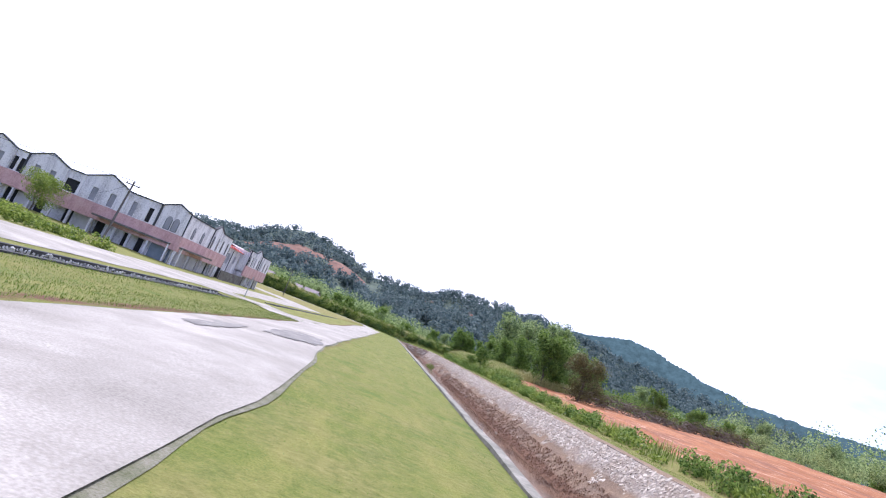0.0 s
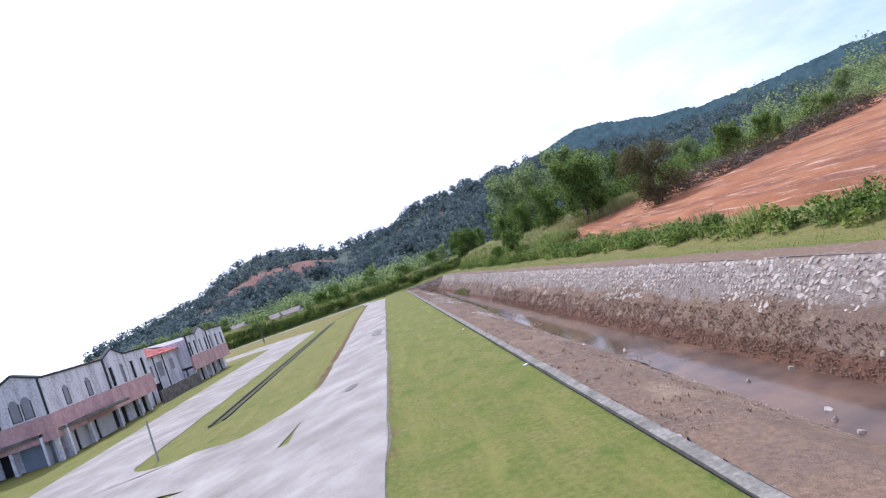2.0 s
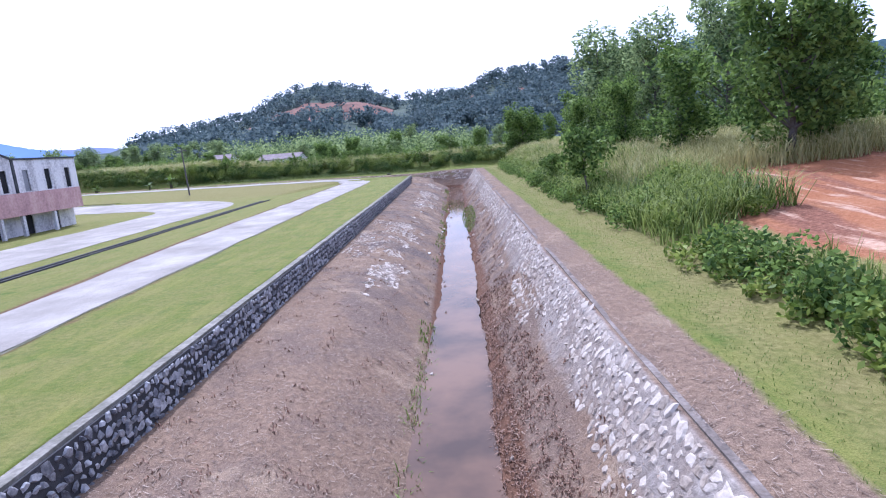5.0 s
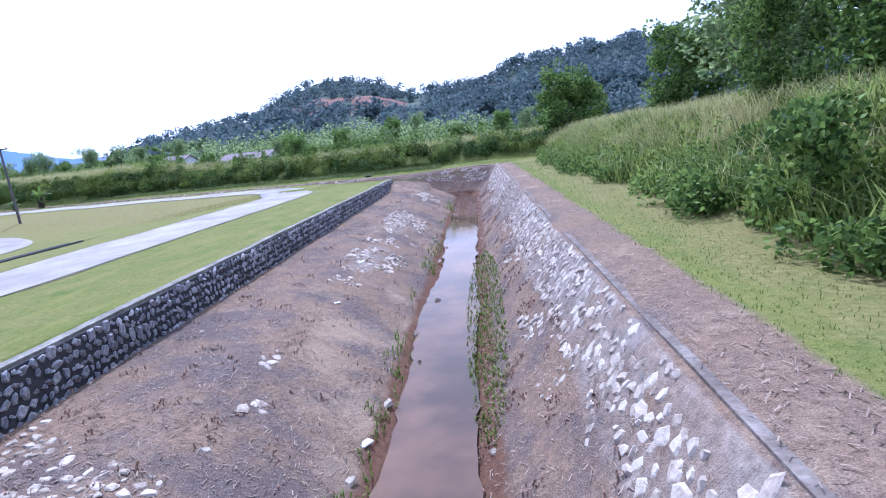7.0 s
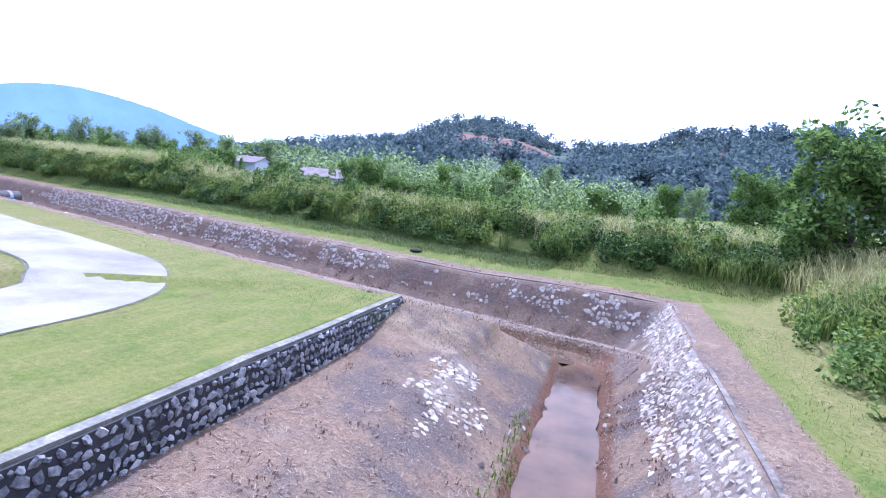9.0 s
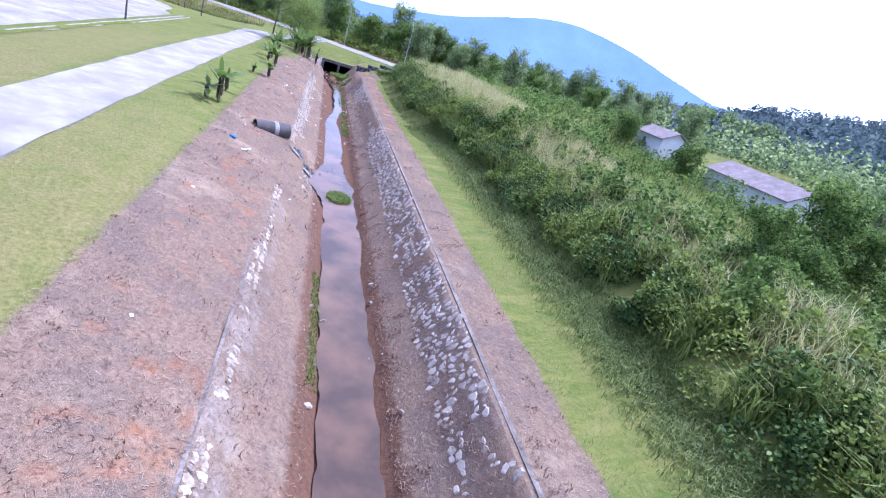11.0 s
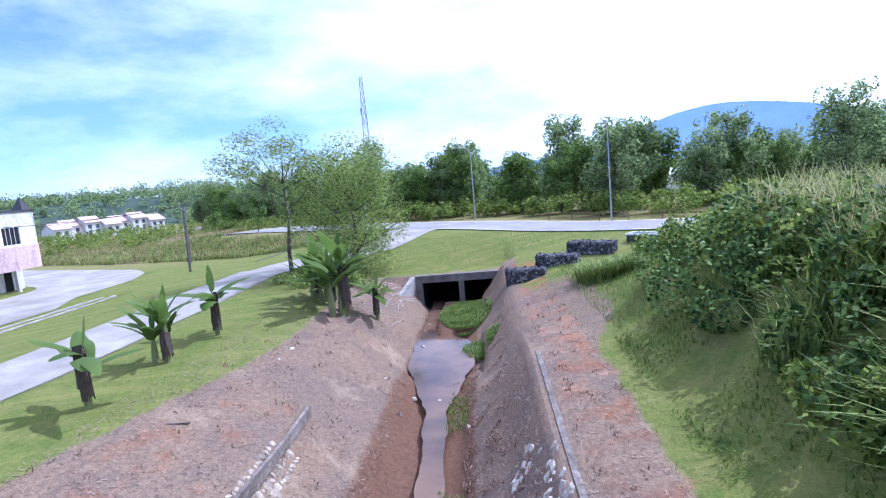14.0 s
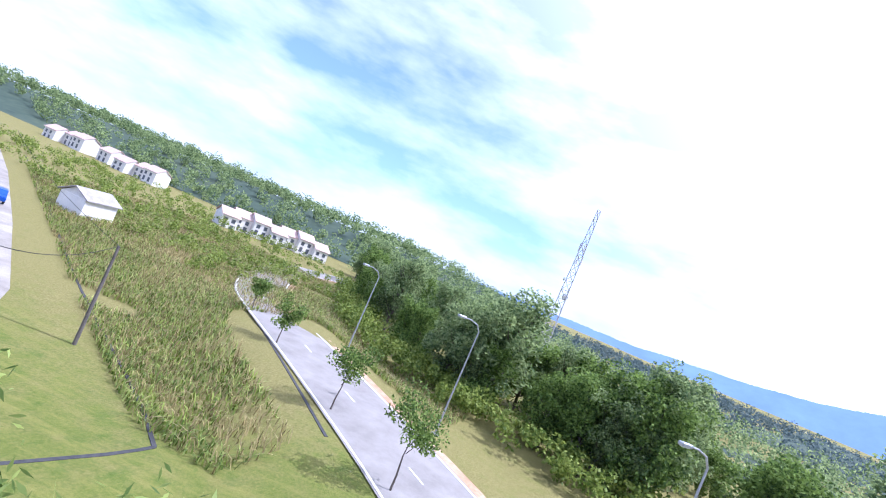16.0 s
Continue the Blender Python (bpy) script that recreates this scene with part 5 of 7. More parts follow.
bank_hedge(82, 101, 90, 0.5, 6.0, 0.7, 1.7, 30000, 0.17, M_CREEPER, "creeper_bank", "dark creeper over the end of the bank", 25, -0.5)
bank_hedge(82, 101, 50, 0.8, 6.0, 0.8, 1.8, 12000, 0.16, M_LEAF_YELLOW, "creeper_bank", "bright creeper over the end of the bank", 26, -0.4)
bank_grass(2.6, 11, 38, 97, 30000, 1.9, 0.03, M_REED_DRY, "pale seeding grass on top of the bank", -0.25, 5.0, 0.6)
bank_grass(2.4, 16, -12, 40, 26000, 1.8, 0.04, M_REED_DRY, "pale seeding grass among the creeper", 0.0, 5.0, 0.6)
bank_hedge(-8, 66, 480, 2.5, 14, 0.7, 2.0, 100000, 0.22, M_LEAF_YELLOW, "creeper_bank", "bright green creeper over the bank", 21, -0.1)
bank_hedge(-8, 58, 380, 2.5, 14, 0.6, 1.7, 70000, 0.2, M_CREEPER, "creeper_bank", "dark green creeper covering the bank", 22, -0.2)
bank_grass(10, 36, -12, 116, 26000, 1.6, 0.06, M_REED, "green grass beyond the bank", -0.2, 6.0, 0.7)
bank_grass(-2.6, 0.8, 8, 66, 52000, 0.36, 0.03, M_ROUGH, "dark rough grass on the lower bank", -0.75, 9.0, 1.0, 0.9, 0.45)
bank_grass(-1.2, 0.8, -8, 97, 16000, 0.22, 0.03, M_BLADE, "rough grass at the foot of the bank", -0.2, 7.0, 1.0)

c = [leg1(random.Random(k).uniform(-17, -60), random.Random(k + 500).uniform(80, 122)) for k in range(240)]
SCRUB_PLACES = c

# trees
T_BROAD = make_tree("broadleaf_tree", leg1(-15.5, 77), 8.6, 3.0, 8200, 0.38, M_LEAF, 31, "dense green broadleaf tree at the edge of red clay", 0.2, 18, 0.25, fork=0.06, flat=1.15, group="trees", skirt=10)
T_ROUND = make_tree("broadleaf_tree", leg1(-30, 96), 8.0, 3.0, 8000, 0.42, M_LEAF, 32, "green broadleaf tree on the grassy rise", 0.16, 16, 0.27, fork=0.05, flat=1.15, group="trees", skirt=10)
T_DARK = make_tree("forest_tree", leg1(-19, 108), 11.5, 3.5, 6800, 0.44, M_LEAF_DARK, 33, "tall dark forest tree with a ragged crown", 0.2, 18, 0.25, fork=0.06, flat=1.3, group="trees", skirt=10)
T_TALL = make_tree("forest_tree", leg1(-23, 100), 13.0, 3.4, 6200, 0.44, M_LEAF_DARK, 34, "tall dark forest tree with an open top", 0.2, 18, 0.23, fork=0.1, flat=1.3, group="trees", skirt=8)
T_SLIM = make_tree("slim_tree", leg1(-34, 118), 9.5, 2.0, 5600, 0.42, M_LEAF, 35, "slim upright tree with light green leaves", 0.12, 10, 0.45, fork=0.06, flat=1.2, group="trees", skirt=14)
T_YOUNG = make_tree("sapling", leg1(-4.6, 79.5), 4.6, 1.5, 1500, 0.3, M_LEAF, 36, "leafy sapling overgrown with creeper", 0.07, 6, 0.42, fork=0.2, leaf_w=0.7, group="saplings", droop=0.9)
copy_thing(T_YOUNG, Matrix.Translation(leg1(-4.6, 91.5)) @ Matrix.Rotation(1.9, 4, "Z") @ Matrix.Scale(0.62, 4))
make_tree("dry_bush_tree", leg1(-17.0, 60.5), 6.4, 2.5, 13000, 0.2, M_LEAF_DRY, 37, "half-dead brown bushy tree on red clay", 0.12, 11, 0.36, fork=0.05, skirt=14)
VARIANTS = [T_BROAD, T_ROUND, T_DARK, T_TALL, T_SLIM]


def plant(which, p, scale, turn):
    z = ground_at(p[0], p[1])
    if len(p) > 2:
        z = p[2]
    return copy_thing(VARIANTS[which], Matrix.Translation((p[0], p[1], z)) @ Matrix.Rotation(turn, 4, "Z") @ Matrix.Diagonal((scale * random.uniform(0.85, 1.15), scale * random.uniform(0.85, 1.15), scale, 1)))


random.seed(5)
# clay field's far edge and the rise behind the tall grass
for o, y, w, sc in ((-19, 80.5, 4, 0.8), (-12.2, 84, 4, 0.7), (-22, 87, 3, 0.55), (-26, 93, 2, 0.7), (-10.5, 91, 4, 0.6), (-9.5, 103, 4, 0.55), (-25, 77, 4, 0.62), (-33, 68, 1, 0.55), (-37, 64.5, 4, 0.6), (-42, 62, 0, 0.62), (-15, 115, 2, 1.05), (-21, 122, 3, 1.0), (-16, 128, 1, 0.9), (-29, 112, 3, 1.0), (-12.5, 100, 1, 0.75), (-35, 104, 0, 1.0), (-40, 88, 2, 0.9), (-48, 80, 0, 0.9), (-55, 72, 2, 0.85), (-44, 98, 3, 0.9), (-60, 84, 0, 1.0), (-66, 60, 1, 0.9), (-70, 74, 2, 1.0), (-75, 50, 1, 0.9), (-80, 66, 0, 1.0), (-24, 132, 2, 1.0), (-9, 146, 1, 0.9)):
    plant(w, leg1(o, y)[:2], sc * (0.5 if o < -34 else 1), random.random() * 6)
for o, s, w, sc in ((-30, 34, 1, 0.6), (-42, 30, 3, 0.48), (-46, 40, 2, 0.5), (-44, 52, 3, 0.45), (-47, 60, 2, 0.5), (-50, 90, 2, 0.5), (-46, 98, 3, 0.42), (-52, 106, 2, 0.5), (-40, 34, 1, 0.6), (-24, 40, 1, 0.45), (-13, 33, 4, 0.38), (-34, 44, 0, 0.55), (-36, 70, 1, 0.5), (-33, 80, 0, 0.45), (-31, 38, 0, 0.5)):
    plant(w, leg2(o, s)[:2], sc, random.random() * 6)
# forest edge beyond the asphalt road
FRONT = [(-120, 118), (-60, 124), (-32, 129), (-18, 133.2), (-14.5, 134.5), (-12.5, 139.5), (-8, 147), (-4.5, 151.5), (1, 154.5), (6.5, 156.3), (12.7, 157.2), (17, 158.4), (20, 160.5), (33, 168), (48, 180), (60, 198), (80, 225), (110, 232)]


def wood_front(o):
    return ramp_z(FRONT, o)


for k in range(190):
    o = -112 + k * 1.07 + random.uniform(-1.5, 1.5)
    s = wood_front(o) + 7 + 24 * random.random() ** 1.3
    if (s - 246) ** 2 + (o - 34.4) ** 2 < 25 or (o < -18 and s < wood_front(o) + 9):
        continue
    plant(random.choice((0, 1, 2, 3, 3, 4, 4)), leg2(o, s)[:2], random.choice((0.5, 0.62, 0.72, 0.8, 0.95)) * random.uniform(0.92, 1.06), random.random() * 6)
# scrub in front of the hills
for k in range(26):
    yaw = -14 + k * 2.4 + random.uniform(-0.8, 0.8)
    r = random.uniform(120, 185)
    a = math.radians(yaw)
    p = (HILL_EYE.x - math.sin(a) * r, HILL_EYE.y + math.cos(a) * r)
    if yaw < 14 and plan_of(p)[1] < -8:
        plant(random.choice((0, 1, 2, 4)), p, random.uniform(0.6, 0.9), random.random() * 6)


def far_wood(name, places, per, size, leaf_len, mat, label, seed, tall=1.1):
    """Many far crowns in one mesh."""
    rng = np.random.default_rng(seed)
    c = np.array([tuple(p) for p in places])
    n = len(c)
    h = size * (0.7 + 0.6 * rng.random((n, 1)))
    k = np.repeat(np.arange(n), 3)
    cc = c[k] + np.concatenate([rng.normal(size=(3 * n, 2)) * h[k] * 0.22, h[k] * (0.3 + 0.55 * rng.random((3 * n, 1)))], 1)
    r = np.concatenate([h[k] * 0.34, h[k] * 0.34, h[k] * 0.34 * tall], 1) * (0.6 + 0.6 * rng.random((3 * n, 1)))
    pts = blobs(cc, r, per * n, rng, 0.6)
    return stuff(name, leaf_quads(pts, leaf_len, leaf_len * 0.6, rng, 0.1), mat, label, "woodland")


places = []
while len(places) < 3000:
    yaw, r = random.uniform(-80, 31), 200 + 400 * random.random() ** 0.9
    if 3 < yaw < 22 and 335 < r < 490 and noise.noise((yaw * 0.25, r * 0.02, 1.0)) > -0.32 and random.random() < 0.97:
        continue
    places.append(hill_at(yaw, r) + Vector((0, 0, -0.5)))
far_wood("hill_forest", places, 80, 9.0, 2.1, M_LEAF_FAR, "forest covering the hills, haze tinted into the leaves", 41)
places = []
for k in range(420):
    o = random.uniform(-160, 110)
    s = wood_front(o) + 26 + 130 * random.random()
    places.append(leg2(o, s, ground_z2(o, s) - 0.5))
far_wood("forest", places, 190, 6.2, 0.6, M_LEAF_DARK, "dense dark forest beyond the road", 42, 1.5)
places = []
for k in range(380):
    o, s = random.uniform(-58, -170), random.uniform(28, 118)
    places.append(leg2(o, s, min(1.5, ground_z2(o, s))))
far_wood("forest", places, 140, 7.5, 0.75, M_LEAF_DARK, "dense dark forest behind the grassy bank", 43)
far_wood("scrub", SCRUB_PLACES, 120, 3.4, 0.34, M_LEAF, "dense green scrub between the trees", 51, 0.9)
c = [leg1(random.uniform(-46, -78), random.uniform(-30, 140)) for k in range(260)]
far_wood("scrub", c, 280, 3.2, 0.25, M_LEAF_DARK, "dark scrub behind the clay field", 50, 0.9)
places = [leg1(random.uniform(-70, -180), random.uniform(-20, 140)) for k in range(220)]
far_wood("forest", places, 380, 8.5, 0.5, M_LEAF_DARK, "forest behind the clay field", 44)
places = []
for k in range(900):
    s, o = random.uniform(240, 400), random.uniform(66, 420)
    if s + 0.35 * (o - 110) < 268:
        continue
    places.append(leg2(o, s, max(rise_z(o, s), ground_z2(o, s)) - 0.5))
far_wood("forest", places, 130, 6.0, 0.9, M_LEAF_DARK, "wooded rise behind distant terraces", 45)
places = []
for k in range(1100):
    o = random.uniform(-320, 95)
    s = wood_front(min(110, max(-120, o))) + 140 + 420 * random.random()
    places.append(leg2(o, s, ground_z2(o, s) - 1.5))
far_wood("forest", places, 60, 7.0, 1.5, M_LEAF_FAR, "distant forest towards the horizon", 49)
# scrub belt along the forest edge
c = []
for k in range(520):
    o = random.uniform(-110, 70)
    c.append(leg2(o, wood_front(o) + 9 * random.random()))
far_wood("scrub", c, 110, 2.6, 0.4, M_LEAF_YELLOW, "sunlit yellow-green scrub at the forest edge", 46, 0.8)
c = [leg2(random.uniform(-16, -44), random.uniform(14, 112)) for k in range(260)]
far_wood("scrub", c, 130, 2.4, 0.32, M_LEAF, "green scrub on the bank", 47, 0.8)

# ---- rubble ----
def stone_shape(rng, k=6):
    """Corners of one unit stone: a ring at the bed and a smaller raised ring."""
    a = np.sort((np.arange(k) + rng.uniform(-0.32, 0.32, k)) / k * math.tau)
    r = 0.5 * rng.uniform(0.72, 1.15, k) * (1 + 0.22 * np.cos(2 * (a - rng.random() * 3)))
    low = np.stack([np.cos(a) * r, np.sin(a) * r, np.zeros(k)], 1)
    tx, ty = rng.uniform(-0.5, 0.5, 2)
    top = np.stack([np.cos(a) * r * 0.7, np.sin(a) * r * 0.7, 0.7 + np.cos(a) * tx + np.sin(a) * ty + rng.uniform(-0.12, 0.12, k)], 1)
    return np.concatenate([low, top])


STONE_FACES = [tuple(range(6, 12))] + [(j, (j + 1) % 6, 6 + (j + 1) % 6, 6 + j) for j in range(6)]
SHAPES = [stone_shape(np.random.default_rng(100 + k)) for k in range(24)]


def stone_meshes(mat, tag):
    return [mesh_of("stone_" + tag, s, STONE_FACES, [mat]) for s in SHAPES]


def lay_stones(name, spots, mat, label, parent=None):
    """spots: (place, along, across, normal, width, depth). One joined mesh."""
    rng = np.random.default_rng(len(spots))
    verts, faces = [], []
    for k, (p, u, v, n, w, h) in enumerate(spots):
        s = SHAPES[k % len(SHAPES)]
        t = rng.random() * math.tau
        c, d = math.cos(t), math.sin(t)
        x, y = (s[:, 0] * c - s[:, 1] * d) * w, (s[:, 0] * d + s[:, 1] * c) * w
        q = p + x[:, None] * u + y[:, None] * v + (s[:, 2] * h)[:, None] * n
        b = 12 * k
        verts.extend(map(tuple, q))
        faces.extend(tuple(b + i for i in f) for f in STONE_FACES)
    ob = new(name, mesh_of(name, verts, faces, [mat]))
    if parent:
        ob.parent = parent
    return tagged(ob, label, "" if parent else "stones", kind="stuff")


def stone_grid(place, u0, u1, v0, v1, pitch, keep, seed, size=1.12, depth=0.06, across=1.0, jitter=0.18):
    """Spots on a surface: place(u, v) gives a point; stones about pitch wide where keep(u, v)."""
    rng = np.random.default_rng(seed)
    out = []
    nv = max(1, round((v1 - v0) * across / pitch))
    for j in range(nv):
        u = u0 + (j % 2) * pitch * 0.5
        while u < u1:
            w = pitch * rng.uniform(0.6, 1.4)
            uu, vv = u + w / 2, v0 + (j + 0.5 + rng.uniform(-jitter, jitter)) * (v1 - v0) / nv
            u += w * 0.98
            if not keep(uu, vv):
                continue
            p, pu, pv = (np.array(place(a, b)) for a, b in ((uu, vv), (uu + 0.05, vv), (uu, vv + 0.05)))
            du, dv = unit(pu - p), unit(pv - p)
            n = unit(np.cross(du, dv))
            if n[2] < -0.05:
                n = -n
            out.append((p, du, dv, n, min(w, (v1 - v0) * across / nv * 1.35) * size * rng.uniform(0.6, 1.12), depth * rng.uniform(0.35, 1.5)))
    return out


def loose_pieces(spots, meshes, parent, name="stone"):
    """The nearest stones, each an object of its own on shared meshes."""
    for k, (p, u, v, n, w, h) in enumerate(spots):
        ob = new(name, meshes[k % len(meshes)])
        m = Matrix((u * w, v * w, n * h)).transposed().to_4x4()
        m.translation = Vector(p)
        ob.parent = parent
        ob.matrix_basis = m


# wall face: looks to +x
def wall_face(u, v):
    return (0.185 + 0.03 * (1 - v), u, -1.12 + 1.08 * v)


all_wall = stone_grid(wall_face, -20, 130.4, 0.0, 1.0, 0.2, lambda u, v: True, 51, 1.08, 0.05, 1.08)
all_wall = [(p, u, v, np.array((1.0, 0, 0.03)), w, h) for p, u, v, n, w, h in all_wall]
STONE_D = stone_meshes(M_STONE_DARK, "dark")
STONE_P = stone_meshes(M_STONE, "pale")
near = [s for s in all_wall if 82 < s[0][1] < 92]
lay_stones("stonework", [s for s in all_wall if not 82 < s[0][1] < 92], M_STONE_DARK, "grey rubble stones of the wall", wall_core)


def slope1(u, v):
    o = 0.2 + 1.02 * v
    return (CORNER.x - o, u, ramp_z(BED1, o) - 0.005)


def slope2(u, v):
    o = 0.2 + 1.05 * v
    return tuple(leg2(o, u, ramp_z(BED2, o) - north_drop(o, u) - 0.005))


def left1(u, v):
    o = 5.7 + 2.3 * v
    return tuple(leg1(o, u))


def left2(u, v):
    o = 6.3 + 0.95 * v
    return tuple(leg2(o, u))


def pitched(u, v):
    """Where the first leg's slope still shows its stones; the farther half is worn and overgrown."""
    worn = smooth(60, 76, u) * (1 - smooth(90, 98, u))
    keep = v < 0.85 - 0.12 * worn + 0.2 * smooth(94, 100, u) + 0.9 * noise.noise((u * 0.16, 3, 1)) + 0.5 * noise.noise((u * 0.9, v * 4, 2)) or noise.noise((u * 0.5, v * 2, 5)) > 0.35
    return keep and noise.noise((u * 1.1, v * 4.5, 9)) > -0.8 + 0.6 * worn


def berm1(u, v):
    return tuple(leg1(6.7 + 3.3 * v, u))


pitching = bar_along("stone_pitching", [Vector((CORNER.x - 0.9, y, -1.0)) for y in np.arange(-40, 139, 4.0)], 0.1, -0.9, -0.3, M_CONC, "pale rubble stones set in mortar on the channel side", "stone slope")
s1 = stone_grid(slope1, -22, 138.5, 0.0, 1.4, 0.23, pitched, 52, 1.1, 0.034, 1.68, 0.36)
lay_stones("stonework", [s for s in s1 if not 106 < s[0][1] < 116], M_STONE, "pale rubble stones", pitching)
near1 = [s for s in s1 if 106 < s[0][1] < 116]
s2 = stone_grid(left1, 34, 128, 0.0, 1.0, 0.25, lambda u, v: noise.noise((u * 0.11, 2.7, 8)) + 0.55 * noise.noise((u * 0.7, v * 3, 2)) - abs(v - 0.6) * 0.5 > 0.09, 53, 1.02, 0.035, 2.6, 0.45)
lay_stones("stonework", s2, M_STONE, "scattered pale stones on the berm", pitching)
s2b = stone_grid(berm1, 73, 93, 0.0, 1.0, 0.2, lambda u, v: noise.noise((u * 0.3, v * 1.6, 4)) + 0.6 * noise.noise((u * 1.7, v * 6, 2)) > 0.06 + 0.4 * smooth(84, 92, u), 58, 0.95, 0.03, 3.3, 0.45)
lay_stones("stonework", s2b, M_STONE, "pale stones bedded in brown thatch", pitching)
s3 = stone_grid(slope2, 0.5, 96, 0.0, 1.0, 0.27, lambda u, v: noise.noise((u * 0.1, 5.2, 3)) + 0.5 * noise.noise((u * 0.8, v * 3, 6)) > -0.1, 54, 1.1, 0.032, 1.75, 0.45)
pitching2 = bar_along("stone_pitching", [leg2(0.9, s, -1.7) for s in np.arange(1, 96, 4.0)], 0.1, -0.7, -0.25, M_CONC, "rubble stones in dark mortar on the channel side", "stone slope")
lay_stones("stonework", s3, M_STONE, "grey and pale rubble stones", pitching2)
s4 = stone_grid(left2, 8, 93, 0.0, 1.0, 0.21, lambda u, v: (u > 56 and v > 0.12 + 0.5 * noise.noise((u * 0.3, 1, 7))) or (u < 42 and abs(v - 0.75 - 0.1 * noise.noise((u * 0.2, 1, 2))) < 0.16 and noise.noise((u * 0.5, 1.2, 3)) > -0.2) or (52 < u <= 56 and v > 0.6), 55, 1.2, 0.035, 1.15)
lay_stones("stonework", s4, M_STONE, "whitish stones along the broken edge", pitching2)
# loose stones in and beside the water
rng = np.random.default_rng(61)
loose = []
for k in range(150):
    leg = 1 if k % 2 else 2
    o = rng.choice((2.5, 4.7)) + rng.normal() * 0.35
    s = rng.uniform(15, 130) if leg == 1 else rng.uniform(6, 113)
    p = np.array(tuple((leg1 if leg == 1 else leg2)(o, s)))
    p[2] = max(p[2], (WATER1 if leg == 1 else WATER2) - 0.02)
    loose.append((p, np.array((1.0, 0, 0)), np.array((0, 1.0, 0)), np.array((0, 0, 1.0)), rng.uniform(0.1, 0.3), rng.uniform(0.06, 0.16)))
for k in range(26):
    p = np.array(tuple(leg2(5.75 + rng.normal() * 0.22, 43.5 + 0.24 * k, -2.6)))
    p[2] = max(p[2], ground_at(p[0], p[1]))
    loose.append((p, np.array((1.0, 0, 0)), np.array((0, 1.0, 0)), np.array((0, 0, 1.0)), rng.uniform(0.1, 0.28), rng.uniform(0.06, 0.14)))
lay_stones("loose_stones", loose, M_STONE, "loose pale stones beside the water")

# ---- culvert, pipe and drains ----
def framed(o, s, z=0.0):
    """A pose at offset o and station s of the second leg: local x to smaller offsets, local y onward along the leg."""
    p = leg2(o, s, z)
    return Matrix.Translation(p) @ Matrix.Rotation(math.atan2(-N2.y, -N2.x), 4, "Z")


culvert = thing("box_culvert", (0, 0, 0), "two-cell concrete box culvert with dark openings under a grass bank", "culvert")
culvert.matrix_basis = framed(5.75, 114.6, 0)
part("headwall", wall_with_holes(-0.25, 5.7, -3.1, -0.62, [(0.2, 2.55, -2.9, -1.1), (2.9, 5.25, -2.9, -1.1)], 0.35, 0.0), M_CONC_DARK, culvert, "damp stained concrete headwall")
for x0 in (0.2, 2.9):
    # tunnel darkness is put into the cell's own colour
    part("cell", boxes((x0 - 0.12, 0.35, -3.1, x0, 9, -1.0), (x0 + 2.35, 0.35, -3.1, x0 + 2.47, 9, -1.0), (x0, 0.35, -1.1, x0 + 2.35, 9, -1.0), (x0, 8.8, -3.1, x0 + 2.35, 9, -1.1), (x0, 0.35, -3.2, x0 + 2.35, 9, -3.0)), M_VOID, culvert, "concrete cell coloured near black for its shade")
wing = bmesh.new()
for y0, y1, za, zb in ((0.0, -2.6, -0.62, -1.5),):
    v = [wing.verts.new(p) for p in ((-0.5, 0, -3.0), (-0.25, 0, -3.0), (-0.25, 0, za), (-0.5, 0, za), (-1.3, y1, -3.0), (-1.05, y1, -3.0), (-1.05, y1, zb), (-1.3, y1, zb))]
    for f in ((0, 1, 2, 3), (7, 6, 5, 4), (0, 4, 5, 1), (1, 5, 6, 2), (2, 6, 7, 3), (3, 7, 4, 0)):
        wing.faces.new([v[k] for k in f])
bmesh.ops.recalc_face_normals(wing, faces=wing.faces[:])
part("wing_wall", wing, M_CONC, culvert, "pale sloping concrete wing wall")

pipe = thing("drain_pipe", (0, 0, 0), "broken black concrete drain pipe sticking out of the bank", "pipe")
pipe.matrix_basis = Matrix.Translation(leg2(8.5, 51.5, -0.52)) @ Matrix.Rotation(math.atan2(-N2.y, -N2.x) + 0.42, 4, "Z")


def hollow(x0, x1, r, wall):
    bm = bmesh.new()
    n, rings = 20, []
    for x, rr in ((x0, r), (x1, r), (x1, r - wall), (x0, r - wall)):
        rings.append([bm.verts.new((x, rr * math.cos(math.tau * k / n), rr * math.sin(math.tau * k / n))) for k in range(n)])
    for a, b in zip(rings, rings[1:] + rings[:1]):
        for k in range(n):
            bm.faces.new((a[k], a[(k + 1) % n], b[(k + 1) % n], b[k]))
    bmesh.ops.recalc_face_normals(bm, faces=bm.faces[:])
    return bm


part("pipe_section", hollow(-1.05, 0.25, 0.5, 0.07), M_PIPE, pipe)
part("pipe_section", hollow(0.3, 1.2, 0.5, 0.07), M_PIPE, pipe)
part("collar", hollow(0.12, 0.4, 0.53, 0.03), M_CONC, pipe, "pale mortar collar")
part("silt", boxes((0.7, -0.3, -0.42, 1.22, 0.3, -0.34)), M_LITTER, pipe, "pale silt in the mouth of the pipe")
spill = []
for k in range(9):
    t = k / 8
    c = leg2(7.05 - 1.75 * t, 50.2 + 0.45 * t)
    c.z = max(c.z + 0.1, -0.88 - 3.0 * t)
    w = D2.to_3d() * (0.12 + 0.16 * t + 0.05 * math.sin(19 * t))
    spill.append([c + w, c + Vector((0, 0, 0.05)), c - w])
ribbon("spill_water", spill, M_FOAM, "water trickling from the pipe down the bank", "water", lift=0.012)
